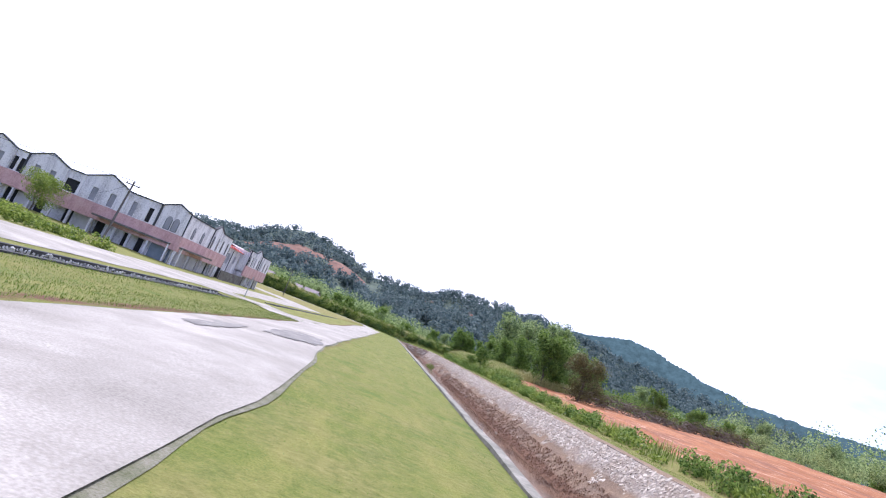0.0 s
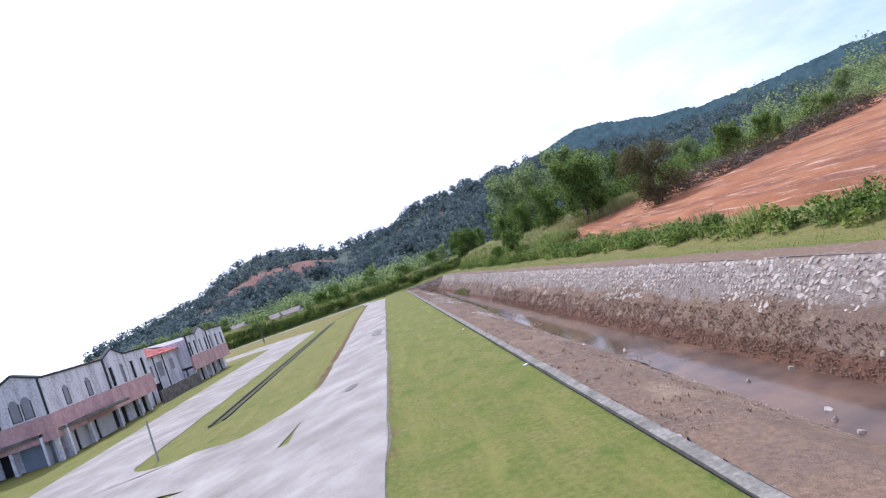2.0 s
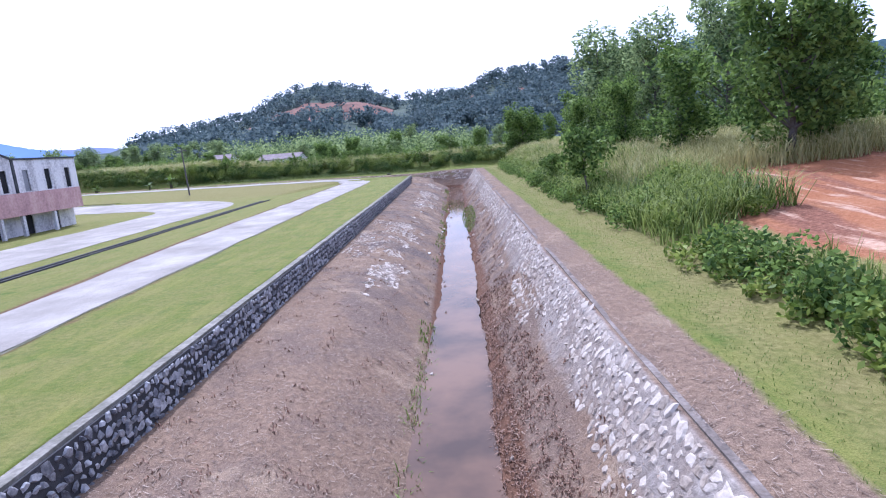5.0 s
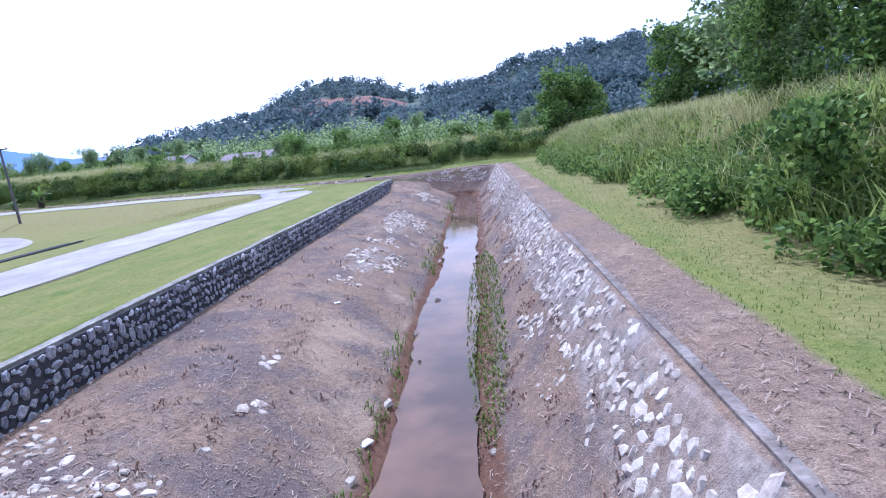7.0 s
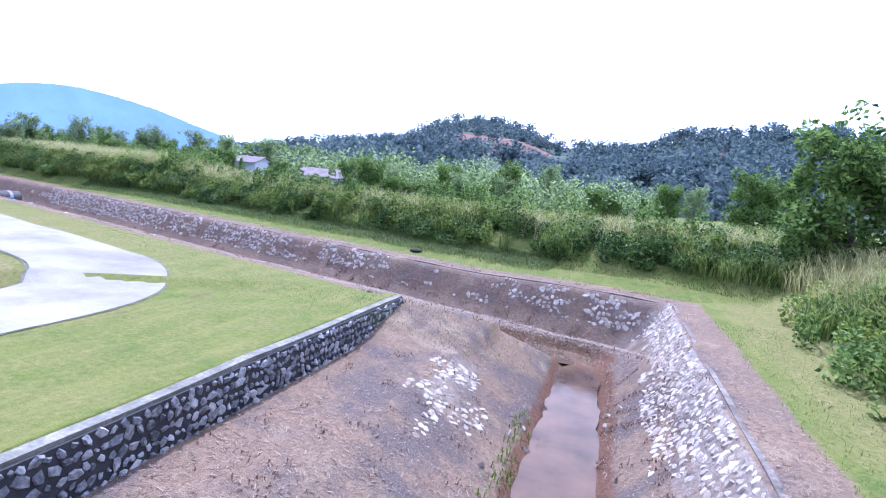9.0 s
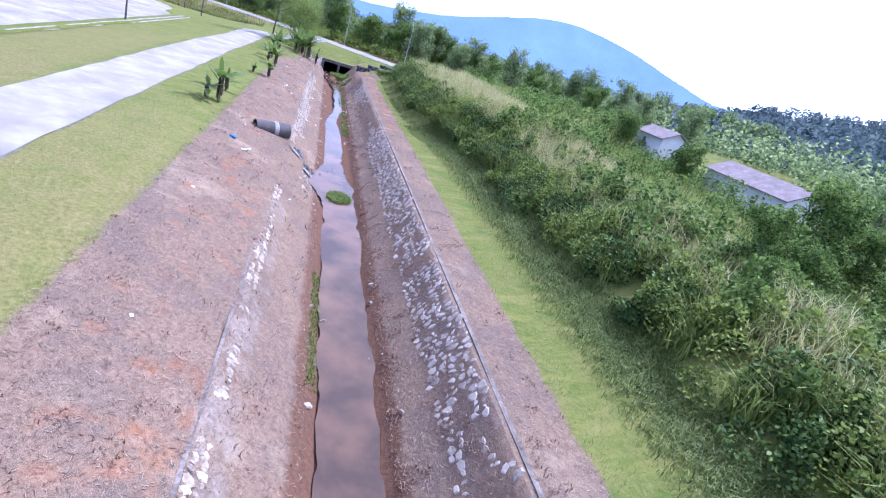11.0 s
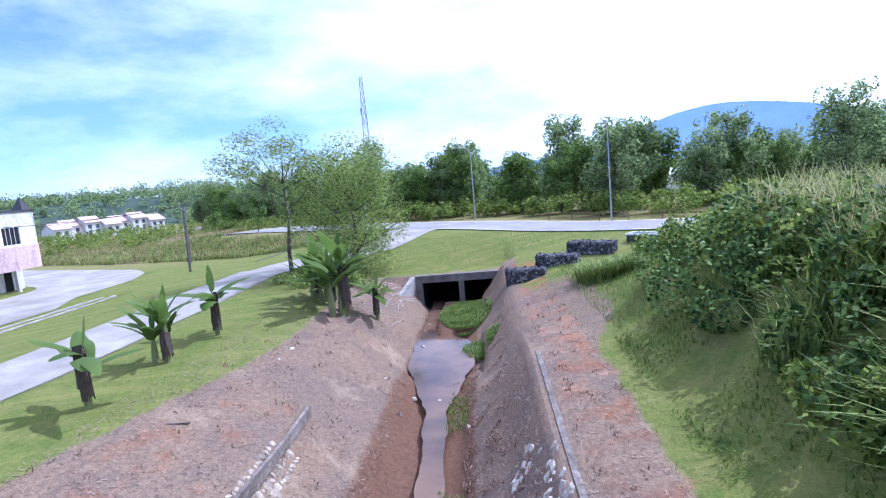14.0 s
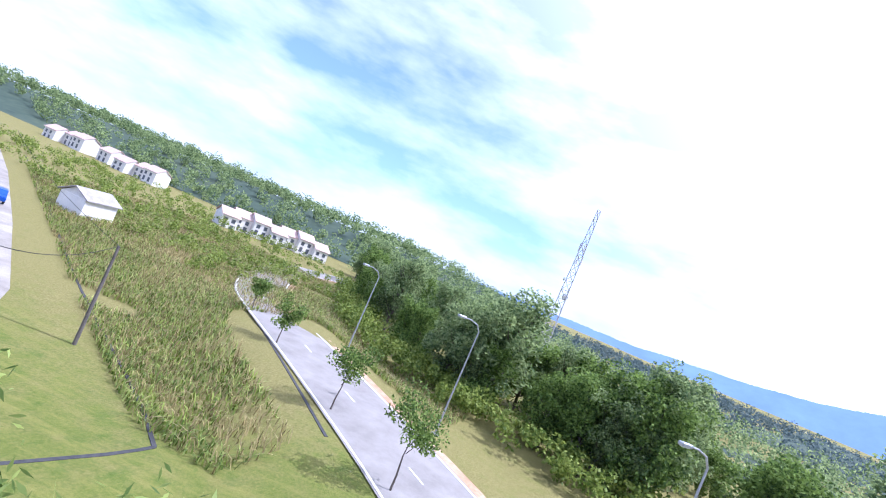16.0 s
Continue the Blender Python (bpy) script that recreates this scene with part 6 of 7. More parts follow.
rng = np.random.default_rng(71)
slab_spots = []
for k in range(60):
    t = rng.random()
    p = np.array(tuple(leg2(6.75 - 1.75 * t + rng.normal() * 0.12, 50.95 + 0.6 * t + rng.normal() * 0.3)))
    slab_spots.append((p, np.array((1.0, 0, 0)), np.array((0, 1.0, 0)), np.array((0.1, 0, 1.0)), rng.uniform(0.15, 0.45), rng.uniform(0.05, 0.16)))
lay_stones("broken_slabs", slab_spots, M_CONC_DARK, "broken dark slabs under the pipe mouth")

for side, y0, y1, top in ((25.0, -60, 18.5, 0.05), (25.9, -60, 18.5, 0.2), (26.0, 38, 112, 0.08), (26.9, 38, 112, 0.08)):
    bar_along("drain_wall", [Vector((CORNER.x - side, y, ramp_z(LEFT, side) - road_fall(side, y))) for y in np.arange(y0, y1, 2.0)], 0.1, -0.65, top, M_JOINT, "dark stone edge of an open roadside drain", "drain")
bar_along("drain_end", [Vector((CORNER.x - 24.9, 18.5, -0.6)), Vector((CORNER.x - 26.0, 18.5, -0.6))], 0.12, -0.6, 0.08, M_JOINT, "dark stone end of an open drain", "drain")


def drain_face(u, v):
    return (CORNER.x - 25.8 + 0.01, u, -1.2 + 0.78 * v)


spots = stone_grid(drain_face, -30, 18, 0.0, 1.0, 0.2, lambda u, v: True, 57, 1.0, 0.04, 0.62)
lay_stones("drain_stones", [(p, u, v, np.array((1.0, 0, 0.03)), w, h) for p, u, v, n, w, h in spots], M_STONE_DARK, "small dark stones lining the open drain")
for side in (27.5, 28.4):
    bar_along("drain_wall", [leg2(side, s, ramp_z(LEFT, side)) for s in np.arange(48, 118, 2.0)], 0.1, -0.5, 0.07, M_CONC, "pale stone edge of a roadside drain", "drain", top_wobble=0.08)
for pts in ([(151.2, 34.8), (144.8, 25.0), (140.2, 18.2)], [(174, 124), (155.9, 78.1), (145.2, 51.9), (138.3, 34.2), (135.2, 26.2), (132.4, 20.9)], [(132.4, 20.9), (130.4, 20.9), (126, 21.4)]):
    line = spline([leg2(o, s, 0).to_2d() for s, o in pts], 1.5)
    bar_along("drain_wall", [Vector((p.x, p.y, ground_at(p.x, p.y))) for p in line], 0.1, -0.3, 0.03, M_JOINT, "dark open drain across the meadow", "drain")

# ---- banana plants ----
def banana(at, height, seed, label, lush=True):
    rnd = random.Random(seed)
    t = thing("banana_plant", at, label, "banana plant", "banana plants", turn=rnd.uniform(0, 360))
    stem_h = height * (0.55 if height > 2.8 else 0.42)
    for k in range(3 if height > 3.3 else 1):
        dx, dy = (rnd.uniform(-0.6, 0.6), rnd.uniform(-0.6, 0.6)) if k else (0, 0)
        stem_h = height * (0.55 if height > 2.8 else 0.42) * (rnd.uniform(0.55, 0.9) if k else 1)
        part("stem", tube([(dx, dy, -0.1), (dx + 0.04, dy, stem_h * 0.5), (dx + 0.08, dy, stem_h)], [0.036 * height, 0.029 * height, 0.022], 8), M_BANANASTEM, t)
        n = 8
        for j in range(n):
            a = j * 2.4 + rnd.uniform(-0.8, 0.8)
            up = 1.4 if j == 0 else rnd.uniform(0.8, 1.4) if height > 3.3 and j % 3 else rnd.uniform(0.5, 1.25)
            root = stem_h * (0.97 if j == 0 else rnd.uniform(0.6, 0.97))
            ln, wd = height * rnd.uniform(0.36, 0.64) * (0.85 if height > 3.3 else 1), height * rnd.uniform(0.075, 0.115) * (0.5 if height > 3.3 else 0.85)
            if j == 0:
                wd *= 0.6
                ln *= 0.8
            rnd_droop = rnd.uniform(0.1, 0.45) if height > 3.3 else rnd.uniform(0.15, 0.75)
            bm = bmesh.new()
            rows = []
            m = 11
            for i in range(m):
                f = i / (m - 1)
                r = ln * (f * math.cos(up) + (0.3 * f * f if j else 0))
                z = root + ln * f * math.sin(up) - (rnd_droop if j else 0.05) * ln * f * f
                w = wd * (0.12 + math.sin(math.pi * min(1, 0.06 + f * 0.95)) ** 0.6) if f > 0.12 else 0.025
                cx, cy = dx + 0.08 + math.cos(a) * r, dy + math.sin(a) * r
                sx, sy = -math.sin(a) * w, math.cos(a) * w
                rag = rnd.uniform(0.45, 1.0) if rnd.random() < 0.4 else 1.0
                rows.append([bm.verts.new((cx + sx * rag, cy + sy * rag, z - 0.25 * w)), bm.verts.new((cx, cy, z)), bm.verts.new((cx - sx, cy - sy, z - 0.25 * w))])
            for p, q in zip(rows, rows[1:]):
                bm.faces.new((p[0], p[1], q[1], q[0]))
                bm.faces.new((p[1], p[2], q[2], q[1]))
            leaf = part("leaf", bm, M_BANANA, t)
            for poly in leaf.data.polygons:
                poly.use_smooth = True
    husk = bmesh.new()
    for k in range(44 if height > 3.4 else 18):
        a = rnd.uniform(0, 6.28)
        r = 0.034 * height
        x, y = math.cos(a) * r, math.sin(a) * r
        z1 = stem_h * rnd.uniform(0.7, 1.05)
        w = rnd.uniform(0.05, 0.13)
        rnd_low = rnd.uniform(0.1, 0.5)
        v = [husk.verts.new(p) for p in ((x - math.sin(a) * w, y + math.cos(a) * w, z1), (x + math.sin(a) * w, y - math.cos(a) * w, z1), (x * 1.7 + math.sin(a) * w * 0.6, y * 1.7 - math.cos(a) * w * 0.6, z1 * rnd_low), (x * 1.7 - math.sin(a) * w * 0.6, y * 1.7 + math.cos(a) * w * 0.6, z1 * rnd_low))]
        husk.faces.new(v)
    part("dry_husk", husk, M_HUSK, t, "hanging dry brown leaves")
    return t


SMALL = "young banana plant with broad green leaves beside brown soil"
TALL = "tall banana clump with dry brown husks near the culvert"
for k, (s, o, h) in enumerate(((52.5, 12.0, 3.0), (52.0, 12.7, 1.9), (57.0, 12.3, 2.3), (70.9, 10.7, 2.3), (69.8, 12.0, 1.3), (79.7, 10.9, 2.7), (82.6, 11.9, 2.5), (86.4, 11.9, 2.4), (93.4, 12.3, 2.8), (97.2, 12.3, 3.1), (100.5, 12.2, 2.8))):
    banana(leg2(o, s), h * 1.08, k, SMALL)
for k, (s, o, h) in enumerate(((105.2, 8.2, 5.2), (106.0, 6.9, 2.9), (106.6, 9.2, 3.6), (107.8, 10.3, 3.9))):
    banana(leg2(o, s), h, 40 + k, TALL)

# ---- the two feathery trees by the culvert, roadside saplings ----
make_tree("feathery_tree", leg2(14.6, 116.0), 8.5, 4.4, 6500, 0.24, M_LEAF_FEATHER, 81, "slender feathery tree with an open umbrella crown", 0.13, 9, 0.24, 0.35, 0.5, 0.28, 0.02, 0.5)
make_tree("feathery_tree", leg2(10.3, 116.8), 7.6, 3.9, 24000, 0.22, M_LEAF_FEATHER, 82, "feathery tree with a full drooping crown near the culvert", 0.2, 15, 0.3, 0.4, 0.06, 0.28, 0.0, 1.1, skirt=16)
hedge(2, 7.5, 14.0, 110, 116, 26, 0.5, 1.3, 5000, 0.18, M_LEAF_FEATHER, "undergrowth", "leafy undergrowth below the feathery trees", 83)
for k, (s, o, h) in enumerate(((139.2, 13.4, 4.2), (143.6, 20.6, 3.6), (149.0, 30.5, 3.0), (154.5, 39, 2.8))):
    make_tree("roadside_sapling", leg2(o, s), h, 0.36 * h, 1900, 0.19, M_LEAF, 90 + k, "small roadside tree with a thin trunk", 0.05, 6, 0.34, fork=0.45, group="roadside saplings")
make_tree("round_tree", leg2(40.0, 103.5), 4.2, 2.5, 15000, 0.16, M_LEAF_YELLOW, 97, "round yellow-green tree in front of the shop houses", 0.14, 9, 0.36, fork=0.22)
make_tree("round_tree", Vector((-50.0, 48.5, -1.1)), 4.6, 2.3, 9000, 0.18, M_LEAF_YELLOW, 98, "round yellow-green tree in front of the shop houses", 0.1, 7, 0.42, fork=0.3)
hedge(1, 38.4, 58.0, 8, 27, 240, 0.5, 1.4, 22000, 0.26, M_LEAF_YELLOW, "scrub", "overgrown green scrub in front of the shop houses", 99)

# ---- poles, lamps, wires ----
def utility_pole(at, height, lean_x, lean_y, label, arm=True, turn=0.0):
    t = thing("utility_pole", at, label, "utility pole", "utility poles", turn=turn)
    top = Vector((lean_x, lean_y, height))
    part("pole", tube([(0, 0, -0.4), top * 0.5, top], [0.12, 0.1, 0.075], 8), M_POLEWOOD, t)
    if arm:
        part("cross_arm", boxes((top.x - 0.7, top.y - 0.05, top.z - 0.45, top.x + 0.7, top.y + 0.05, top.z - 0.35)), M_POLEWOOD, t)
        for dx in (-0.6, 0.0, 0.6):
            part("insulator", tube([(top.x + dx, top.y, top.z - 0.35), (top.x + dx, top.y, top.z - 0.2)], 0.04, 6), M_CONC, t)
    return at + top


def wire(a, b, sag, name="overhead_wire"):
    bm = tube([Vector(a).lerp(Vector(b), k / 14) - Vector((0, 0, sag * 4 * (k / 14) * (1 - k / 14))) for k in range(15)], 0.018, 4)
    return tagged(part(name, bm, M_RUBBER), "thin black overhead wire between poles", "wire", "overhead wires")


W = "weathered utility pole standing in the grass"
t1 = utility_pole(leg2(24.5, 38), 6.9, -0.2, 0.05, W)
t2 = utility_pole(leg2(28.9, 90), 7.0, 0.1, 0.0, W, arm=False)
t3 = utility_pole(leg2(27.9, 126.8), 6.0, -0.15, 0.1, W)
t4 = utility_pole(leg2(32.7, 135.6), 6.0, 0.1, 0.1, W, arm=False)
t5 = utility_pole(Vector((-30.2, 29.2, -1.0)), 6.6, 0.2, 0.15, W)
marker = thing("marker_post", Vector((-17.5, 33.3, -0.75)), "thin grey steel post at the road junction", "post")
part("shaft", tube([(0, 0, -0.3), (0.02, 0, 1.1), (0.05, 0, 2.1)], 0.045, 8), M_METAL, marker)
part("cap", tube([(0.05, 0, 2.1), (0.05, 0, 2.16)], [0.055, 0.03], 8), M_METAL, marker)
wire(t1, t2, 1.2)
wire(t2, t3, 0.9)
wire(t3, t4, 0.6)
wire(t4, leg2(100, 160, 4.5), 0.8)
wire(t5, Vector((-47.0, 53.9, 4.2)), 0.4)
wire(t5, Vector((-80.0, 40, 6.0)), 0.9)


def street_lamp(at, height, turn):
    t = thing("street_lamp", at, "galvanised street lamp with a curved arm beside the road", "street lamp", "street lamps", turn=turn)
    part("pole", tube([(0, 0, -0.2), (0, 0, height * 0.5), (0, 0, height)], [0.08, 0.062, 0.045], 8), M_METAL, t)
    part("base_plate", boxes((-0.2, -0.2, -0.05, 0.2, 0.2, 0.06)), M_METAL, t)
    part("arm", tube([(0, 0, height), (0.35, 0, height + 0.42), (1.0, 0, height + 0.6), (1.7, 0, height + 0.62)], [0.05, 0.045, 0.04, 0.035], 7), M_METAL, t)
    head = part("lamp_head", boxes((1.55, -0.13, height + 0.55, 2.2, 0.13, height + 0.7), bevel=0.03), M_METAL, t)
    part("lens", boxes((1.65, -0.09, height + 0.53, 2.1, 0.09, height + 0.549)), M_LITTER, head)


for s, o in ((125.8, -9.3), (140.4, 2.1), (150.5, 16.5), (155.7, 28.6)):
    p = leg2(o, s, 0.75)
    q = min(XLINE, key=lambda v: (v - p.to_2d()).length)
    street_lamp((p.x, p.y, ground_at(p.x, p.y)), 7.4, math.degrees(math.atan2(q.y - p.y, q.x - p.x)))

# low rail beside the road
rail = thing("road_rail", (0, 0, 0), "low rusty pipe rail along the clay shoulder", "railing")
pts = [leg2(o, s) + Vector((0, 0, 0.02)) for s, o in ((124.2, -12.9), (125.6, -10.6), (127.2, -8.6), (129.0, -6.6), (130.8, -4.8))]
for p in pts:
    part("rail_post", tube([p - Vector((0, 0, 0.1)), p + Vector((0, 0, 0.75))], 0.04, 6), M_RUST, rail)
for z in (0.38, 0.72):
    part("rail_bar", tube([p + Vector((0, 0, z)) for p in pts], 0.025, 6), M_RUST, rail)

# ---- lattice tower and its hut ----
tower = thing("lattice_tower", leg2(34.4, 246.0, -0.6), "tall steel lattice telecom tower with antennas above the forest", "tower")
H = 39.5


def half_width(z):
    return 1.35 - 0.95 * z / H


legs = []
for sx, sy in ((1, 1), (1, -1), (-1, -1), (-1, 1)):
    part("tower_leg", tube([(sx * half_width(0), sy * half_width(0), -0.5), (sx * half_width(H), sy * half_width(H), H)], [0.13, 0.08], 5), M_TOWER, tower)
for k in range(17):
    z0, z1 = H * k / 17, H * (k + 1) / 17
    a, b = half_width(z0), half_width(z1)
    ring = [(1, 1), (1, -1), (-1, -1), (-1, 1)]
    for (ax, ay), (bx, by) in zip(ring, ring[1:] + ring[:1]):
        part("brace", tube([(ax * a, ay * a, z0), (bx * b, by * b, z1)], 0.05, 4), M_TOWER, tower)
        part("brace", tube([(bx * a, by * a, z0), (ax * b, ay * b, z1)], 0.05, 4), M_TOWER, tower)
        part("tie_bar", tube([(ax * b, ay * b, z1), (bx * b, by * b, z1)], 0.045, 4), M_TOWER, tower)
for k, (z, a) in enumerate(((29.5, 0.3), (29.5, 2.4), (29.5, 4.5), (26.5, 1.2), (26.5, 3.3), (26.5, 5.4), (18.5, 2.0), (18.0, 4.6), (14, 3.6))):
    c, s = math.cos(a), math.sin(a)
    part("antenna", tube([(c * 0.9, s * 0.9, z - 1.1), (c * 0.9, s * 0.9, z + 1.1)], 0.16, 6), M_LITTER, tower)
    part("bracket", tube([(c * 0.4, s * 0.4, z), (c * 0.9, s * 0.9, z)], 0.05, 5), M_TOWER, tower)
part("dish", tube([(-1.3, 0.6, 17.0), (-1.55, 0.65, 17.0)], [0.75, 0.6], 14), M_LITTER, tower, "round white microwave dish")
part("dish", tube([(0.7, -1.2, 21.0), (0.75, -1.45, 21.0)], [0.55, 0.45], 14), M_LITTER, tower, "round white microwave dish")


def plain_house(name, at, turn, size, label, wall_mat, roof_mat, windows, group="", flat_roof=False, category="house"):
    w, d, h = size
    t = thing(name, at, label, category, group, turn=turn)
    holes = [(x - ww / 2, x + ww / 2, z, z + hh) for x, z, ww, hh in windows]
    part("front_wall", wall_with_holes(0, w, -0.5, h, holes, 0.2), wall_mat, t)
    part("side_wall", boxes((0, 0.2, -0.5, 0.2, d, h)), wall_mat, t)
    part("side_wall", boxes((w - 0.2, 0.2, -0.5, w, d, h)), wall_mat, t)
    part("rear_wall", boxes((0.2, d - 0.2, -0.5, w - 0.2, d, h)), wall_mat, t)
    for x, z, ww, hh in windows:
        win = part("window", boxes((x - ww / 2, 0.12, z, x + ww / 2, 0.16, z + hh)), M_WINDOW, t)
        part("sill", boxes((x - ww / 2 - 0.08, -0.08, z - 0.08, x + ww / 2 + 0.08, 0.12, z)), wall_mat, win)
    bm = bmesh.new()
    rise = 0.3 if flat_roof else 0.28 * d
    v = [bm.verts.new(p) for p in ((-0.3, -0.4, h - 0.05), (w + 0.3, -0.4, h - 0.05), (w + 0.3, d / 2, h + rise), (-0.3, d / 2, h + rise), (w + 0.3, d + 0.4, h - 0.05), (-0.3, d + 0.4, h - 0.05))]
    bm.faces.new(v[:4])
    bm.faces.new((v[3], v[2], v[4], v[5]))
    geo = bmesh.ops.extrude_face_region(bm, geom=bm.faces[:])
    bmesh.ops.translate(bm, verts=[g for g in geo["geom"] if isinstance(g, bmesh.types.BMVert)], vec=(0, 0, 0.12))
    bmesh.ops.recalc_face_normals(bm, faces=bm.faces[:])
    part("roof", bm, roof_mat, t)
    for x in (0.1, w - 0.1):
        g = bmesh.new()
        q = [g.verts.new(p) for p in ((x, 0, h), (x, d, h), (x, d / 2, h + rise))]
        g.faces.new(q)
        geo = bmesh.ops.extrude_face_region(g, geom=g.faces[:])
        bmesh.ops.translate(g, verts=[k for k in geo["geom"] if isinstance(k, bmesh.types.BMVert)], vec=(0.1 if x < 1 else -0.1, 0, 0))
        part("gable_wall", g, wall_mat, t)
    return t


A2 = math.degrees(math.atan2(D2.y, D2.x))
plain_house("equipment_hut", leg2(43.0, 232, -1.0), A2 - 90, (7, 4, 5.0), "white equipment hut with a flat roof below the tower", M_WHITE, M_GREYROOF, [(1.2, 3.0, 0.6, 1.5), (2.7, 3.0, 0.6, 1.5), (4.2, 3.0, 0.6, 1.5)], flat_roof=True)
# terraces on the far rise
for n, (s0, o0, s1, o1, cnt) in enumerate(((212, 112, 240, 99, 7), (216, 204, 224, 157, 9))):
    a, b = leg2(o0, s0, 0), leg2(o1, s1, 0)
    way = (b - a).normalized()
    first = None
    for k in range(cnt):
        p = a.lerp(b, k / cnt)
        p.z = ground_z2(o0, s0) - 0.6 + 0.5 * ((k * 7) % 3 - 1)
        p += Vector((-way.y, way.x, 0)) * 1.6 * ((k * 5) % 3 - 1)
        if n == 1 and k in (3, 5):
            continue
        m = Matrix.Translation(p) @ Matrix.Rotation(math.atan2(way.y, way.x), 4, "Z")
        if first is None:
            first = plain_house("terrace_house", (0, 0, 0), 0, ((b - a).length / cnt - 0.1, 6, 4.3), "white two-storey terrace house with a pink tiled roof", M_WHITE, M_PINKROOF, [(1.1, 0.8, 1.0, 1.4), (3.1, 0.8, 1.0, 1.4), (1.1, 2.7, 1.0, 1.0), (3.1, 2.7, 1.0, 1.0)], "terrace houses")
            first.matrix_basis = m
        else:
            copy_thing(first, m)
plain_house("small_house", leg2(78.5, 161.5, -1.2), A2 + 196, (5.4, 4, 2.3), "small white house with a grey sheet roof behind the meadow", M_WHITE, M_GREYROOF, [(1.1, 0.8, 0.8, 0.9), (2.7, 0.1, 0.8, 1.8), (4.2, 0.8, 0.8, 0.9)])
plain_house("farm_shed", leg2(-38.0, 68.5), A2 + 180, (12, 5, 2.6), "low white farm shed with a rusty sheet roof behind the bank", M_WHITE, M_SHEDROOF, [(2, 0.8, 1.0, 1.0), (5, 0.1, 1.0, 2.0), (8, 0.8, 1.0, 1.0)])
plain_house("farm_shed", leg2(-36.0, 82.0), A2 + 180, (6, 4, 2.2), "small pale shed behind the bank", M_WHITE, M_SHEDROOF, [(2, 0.8, 0.8, 0.9)])
plain_house("roadside_shed", leg2(-30, 172, 1.0), A2 - 90, (6, 4, 2.4), "pale shed roof among the scrub", M_WHITE, M_LITTER, [(2, 0.8, 1.0, 0.9)])

# red-roofed middle house of the first row
mid = thing("red_roof_house", (-35.2, 72.1, -1.42), "stained white shop house with red sheet roof and blackened yard", "building", turn=90)
part("front_wall", wall_with_holes(0, 13.7, 0, 6.2, [(1.0, 2.4, 3.5, 5.0), (3.6, 5.0, 3.5, 5.0), (6.4, 8.2, 3.2, 5.2), (10.6, 11.9, 3.6, 5.1), (4.4, 6.2, 0.1, 2.6)], 0.2), M_WALL, mid)
for x0, x1, z0, z1 in ((1.0, 2.4, 3.5, 5.0), (3.6, 5.0, 3.5, 5.0), (6.4, 8.2, 3.2, 5.2), (10.6, 11.9, 3.6, 5.1)):
    part("window", boxes((x0, 0.13, z0, x1, 0.17, z1)), M_BLIND, mid)
part("doorway_shade", boxes((4.4, 0.15, 0.1, 6.2, 0.19, 2.6)), M_VOID, mid)
part("yard_wall", boxes((0.2, -2.2, 0, 13.4, -2.0, 1.9)), M_CONC_DARK, mid, "blackened yard wall")
part("rear_wall", boxes((0, 11.8, 0, 13.7, 12, 6.0)), M_WALL, mid)
for x in (2.9, 5.8, 8.7):
    part("drain_stain_pipe", tube([(x, -0.06, 0.2), (x, -0.06, 6.1)], 0.07, 6), M_TRIM, mid)
bm = bmesh.new()
v = [bm.verts.new(p) for p in ((-0.2, -0.5, 6.1), (13.9, -0.5, 6.1), (13.9, 6, 7.9), (-0.2, 6, 7.9), (13.9, 12.3, 6.0), (-0.2, 12.3, 6.0))]
bm.faces.new(v[:4])
bm.faces.new((v[3], v[2], v[4], v[5]))
geo = bmesh.ops.extrude_face_region(bm, geom=bm.faces[:])
bmesh.ops.translate(bm, verts=[g for g in geo["geom"] if isinstance(g, bmesh.types.BMVert)], vec=(0, 0, 0.1))
roof = part("roof", bm, M_REDROOF, mid, "red sheet roof")
for x in np.arange(0.4, 13.6, 1.1):
    part("roof_rib", tube([(x, -0.5, 6.24), (x, 6, 8.04)], 0.04, 4), M_REDROOF, roof)

# ---- parked car ----
car = thing("parked_car", leg2(70.5, 147.0, -1.1), "small blue car parked on the pale lot", "car", turn=A2 + 68)
body = bmesh.new()
prof = [(-1.9, 0.35), (-1.9, 0.8), (-1.1, 0.95), (-0.6, 1.4), (0.7, 1.42), (1.35, 0.95), (1.85, 0.8), (1.9, 0.35)]
rings = [[body.verts.new((x, y, z)) for x, z in prof] for y in (-0.8, 0.8)]
for k in range(len(prof)):
    body.faces.new((rings[0][k], rings[0][(k + 1) % 8], rings[1][(k + 1) % 8], rings[1][k]))
body.faces.new(rings[0][::-1])
body.faces.new(rings[1])
bmesh.ops.recalc_face_normals(body, faces=body.faces[:])
bmesh.ops.bevel(body, geom=body.edges[:], offset=0.06, segments=2, affect="EDGES", clamp_overlap=True)
part("body", body, M_CARBLUE, car)
for y in (-0.81, 0.81):
    part("side_window", boxes((-0.55, y - 0.01, 0.98, 0.75, y + 0.01, 1.3)), M_GLASS, car)
for x in (-1.2, 1.2):
    for y in (-0.72, 0.72):
        wheel = part("wheel", tube([(x, y - 0.1, 0.3), (x, y + 0.1, 0.3)], 0.31, 16), M_RUBBER, car)
        part("rim", tube([(x, y - 0.11, 0.3), (x, y + 0.11, 0.3)], 0.18, 12), M_METAL, wheel)

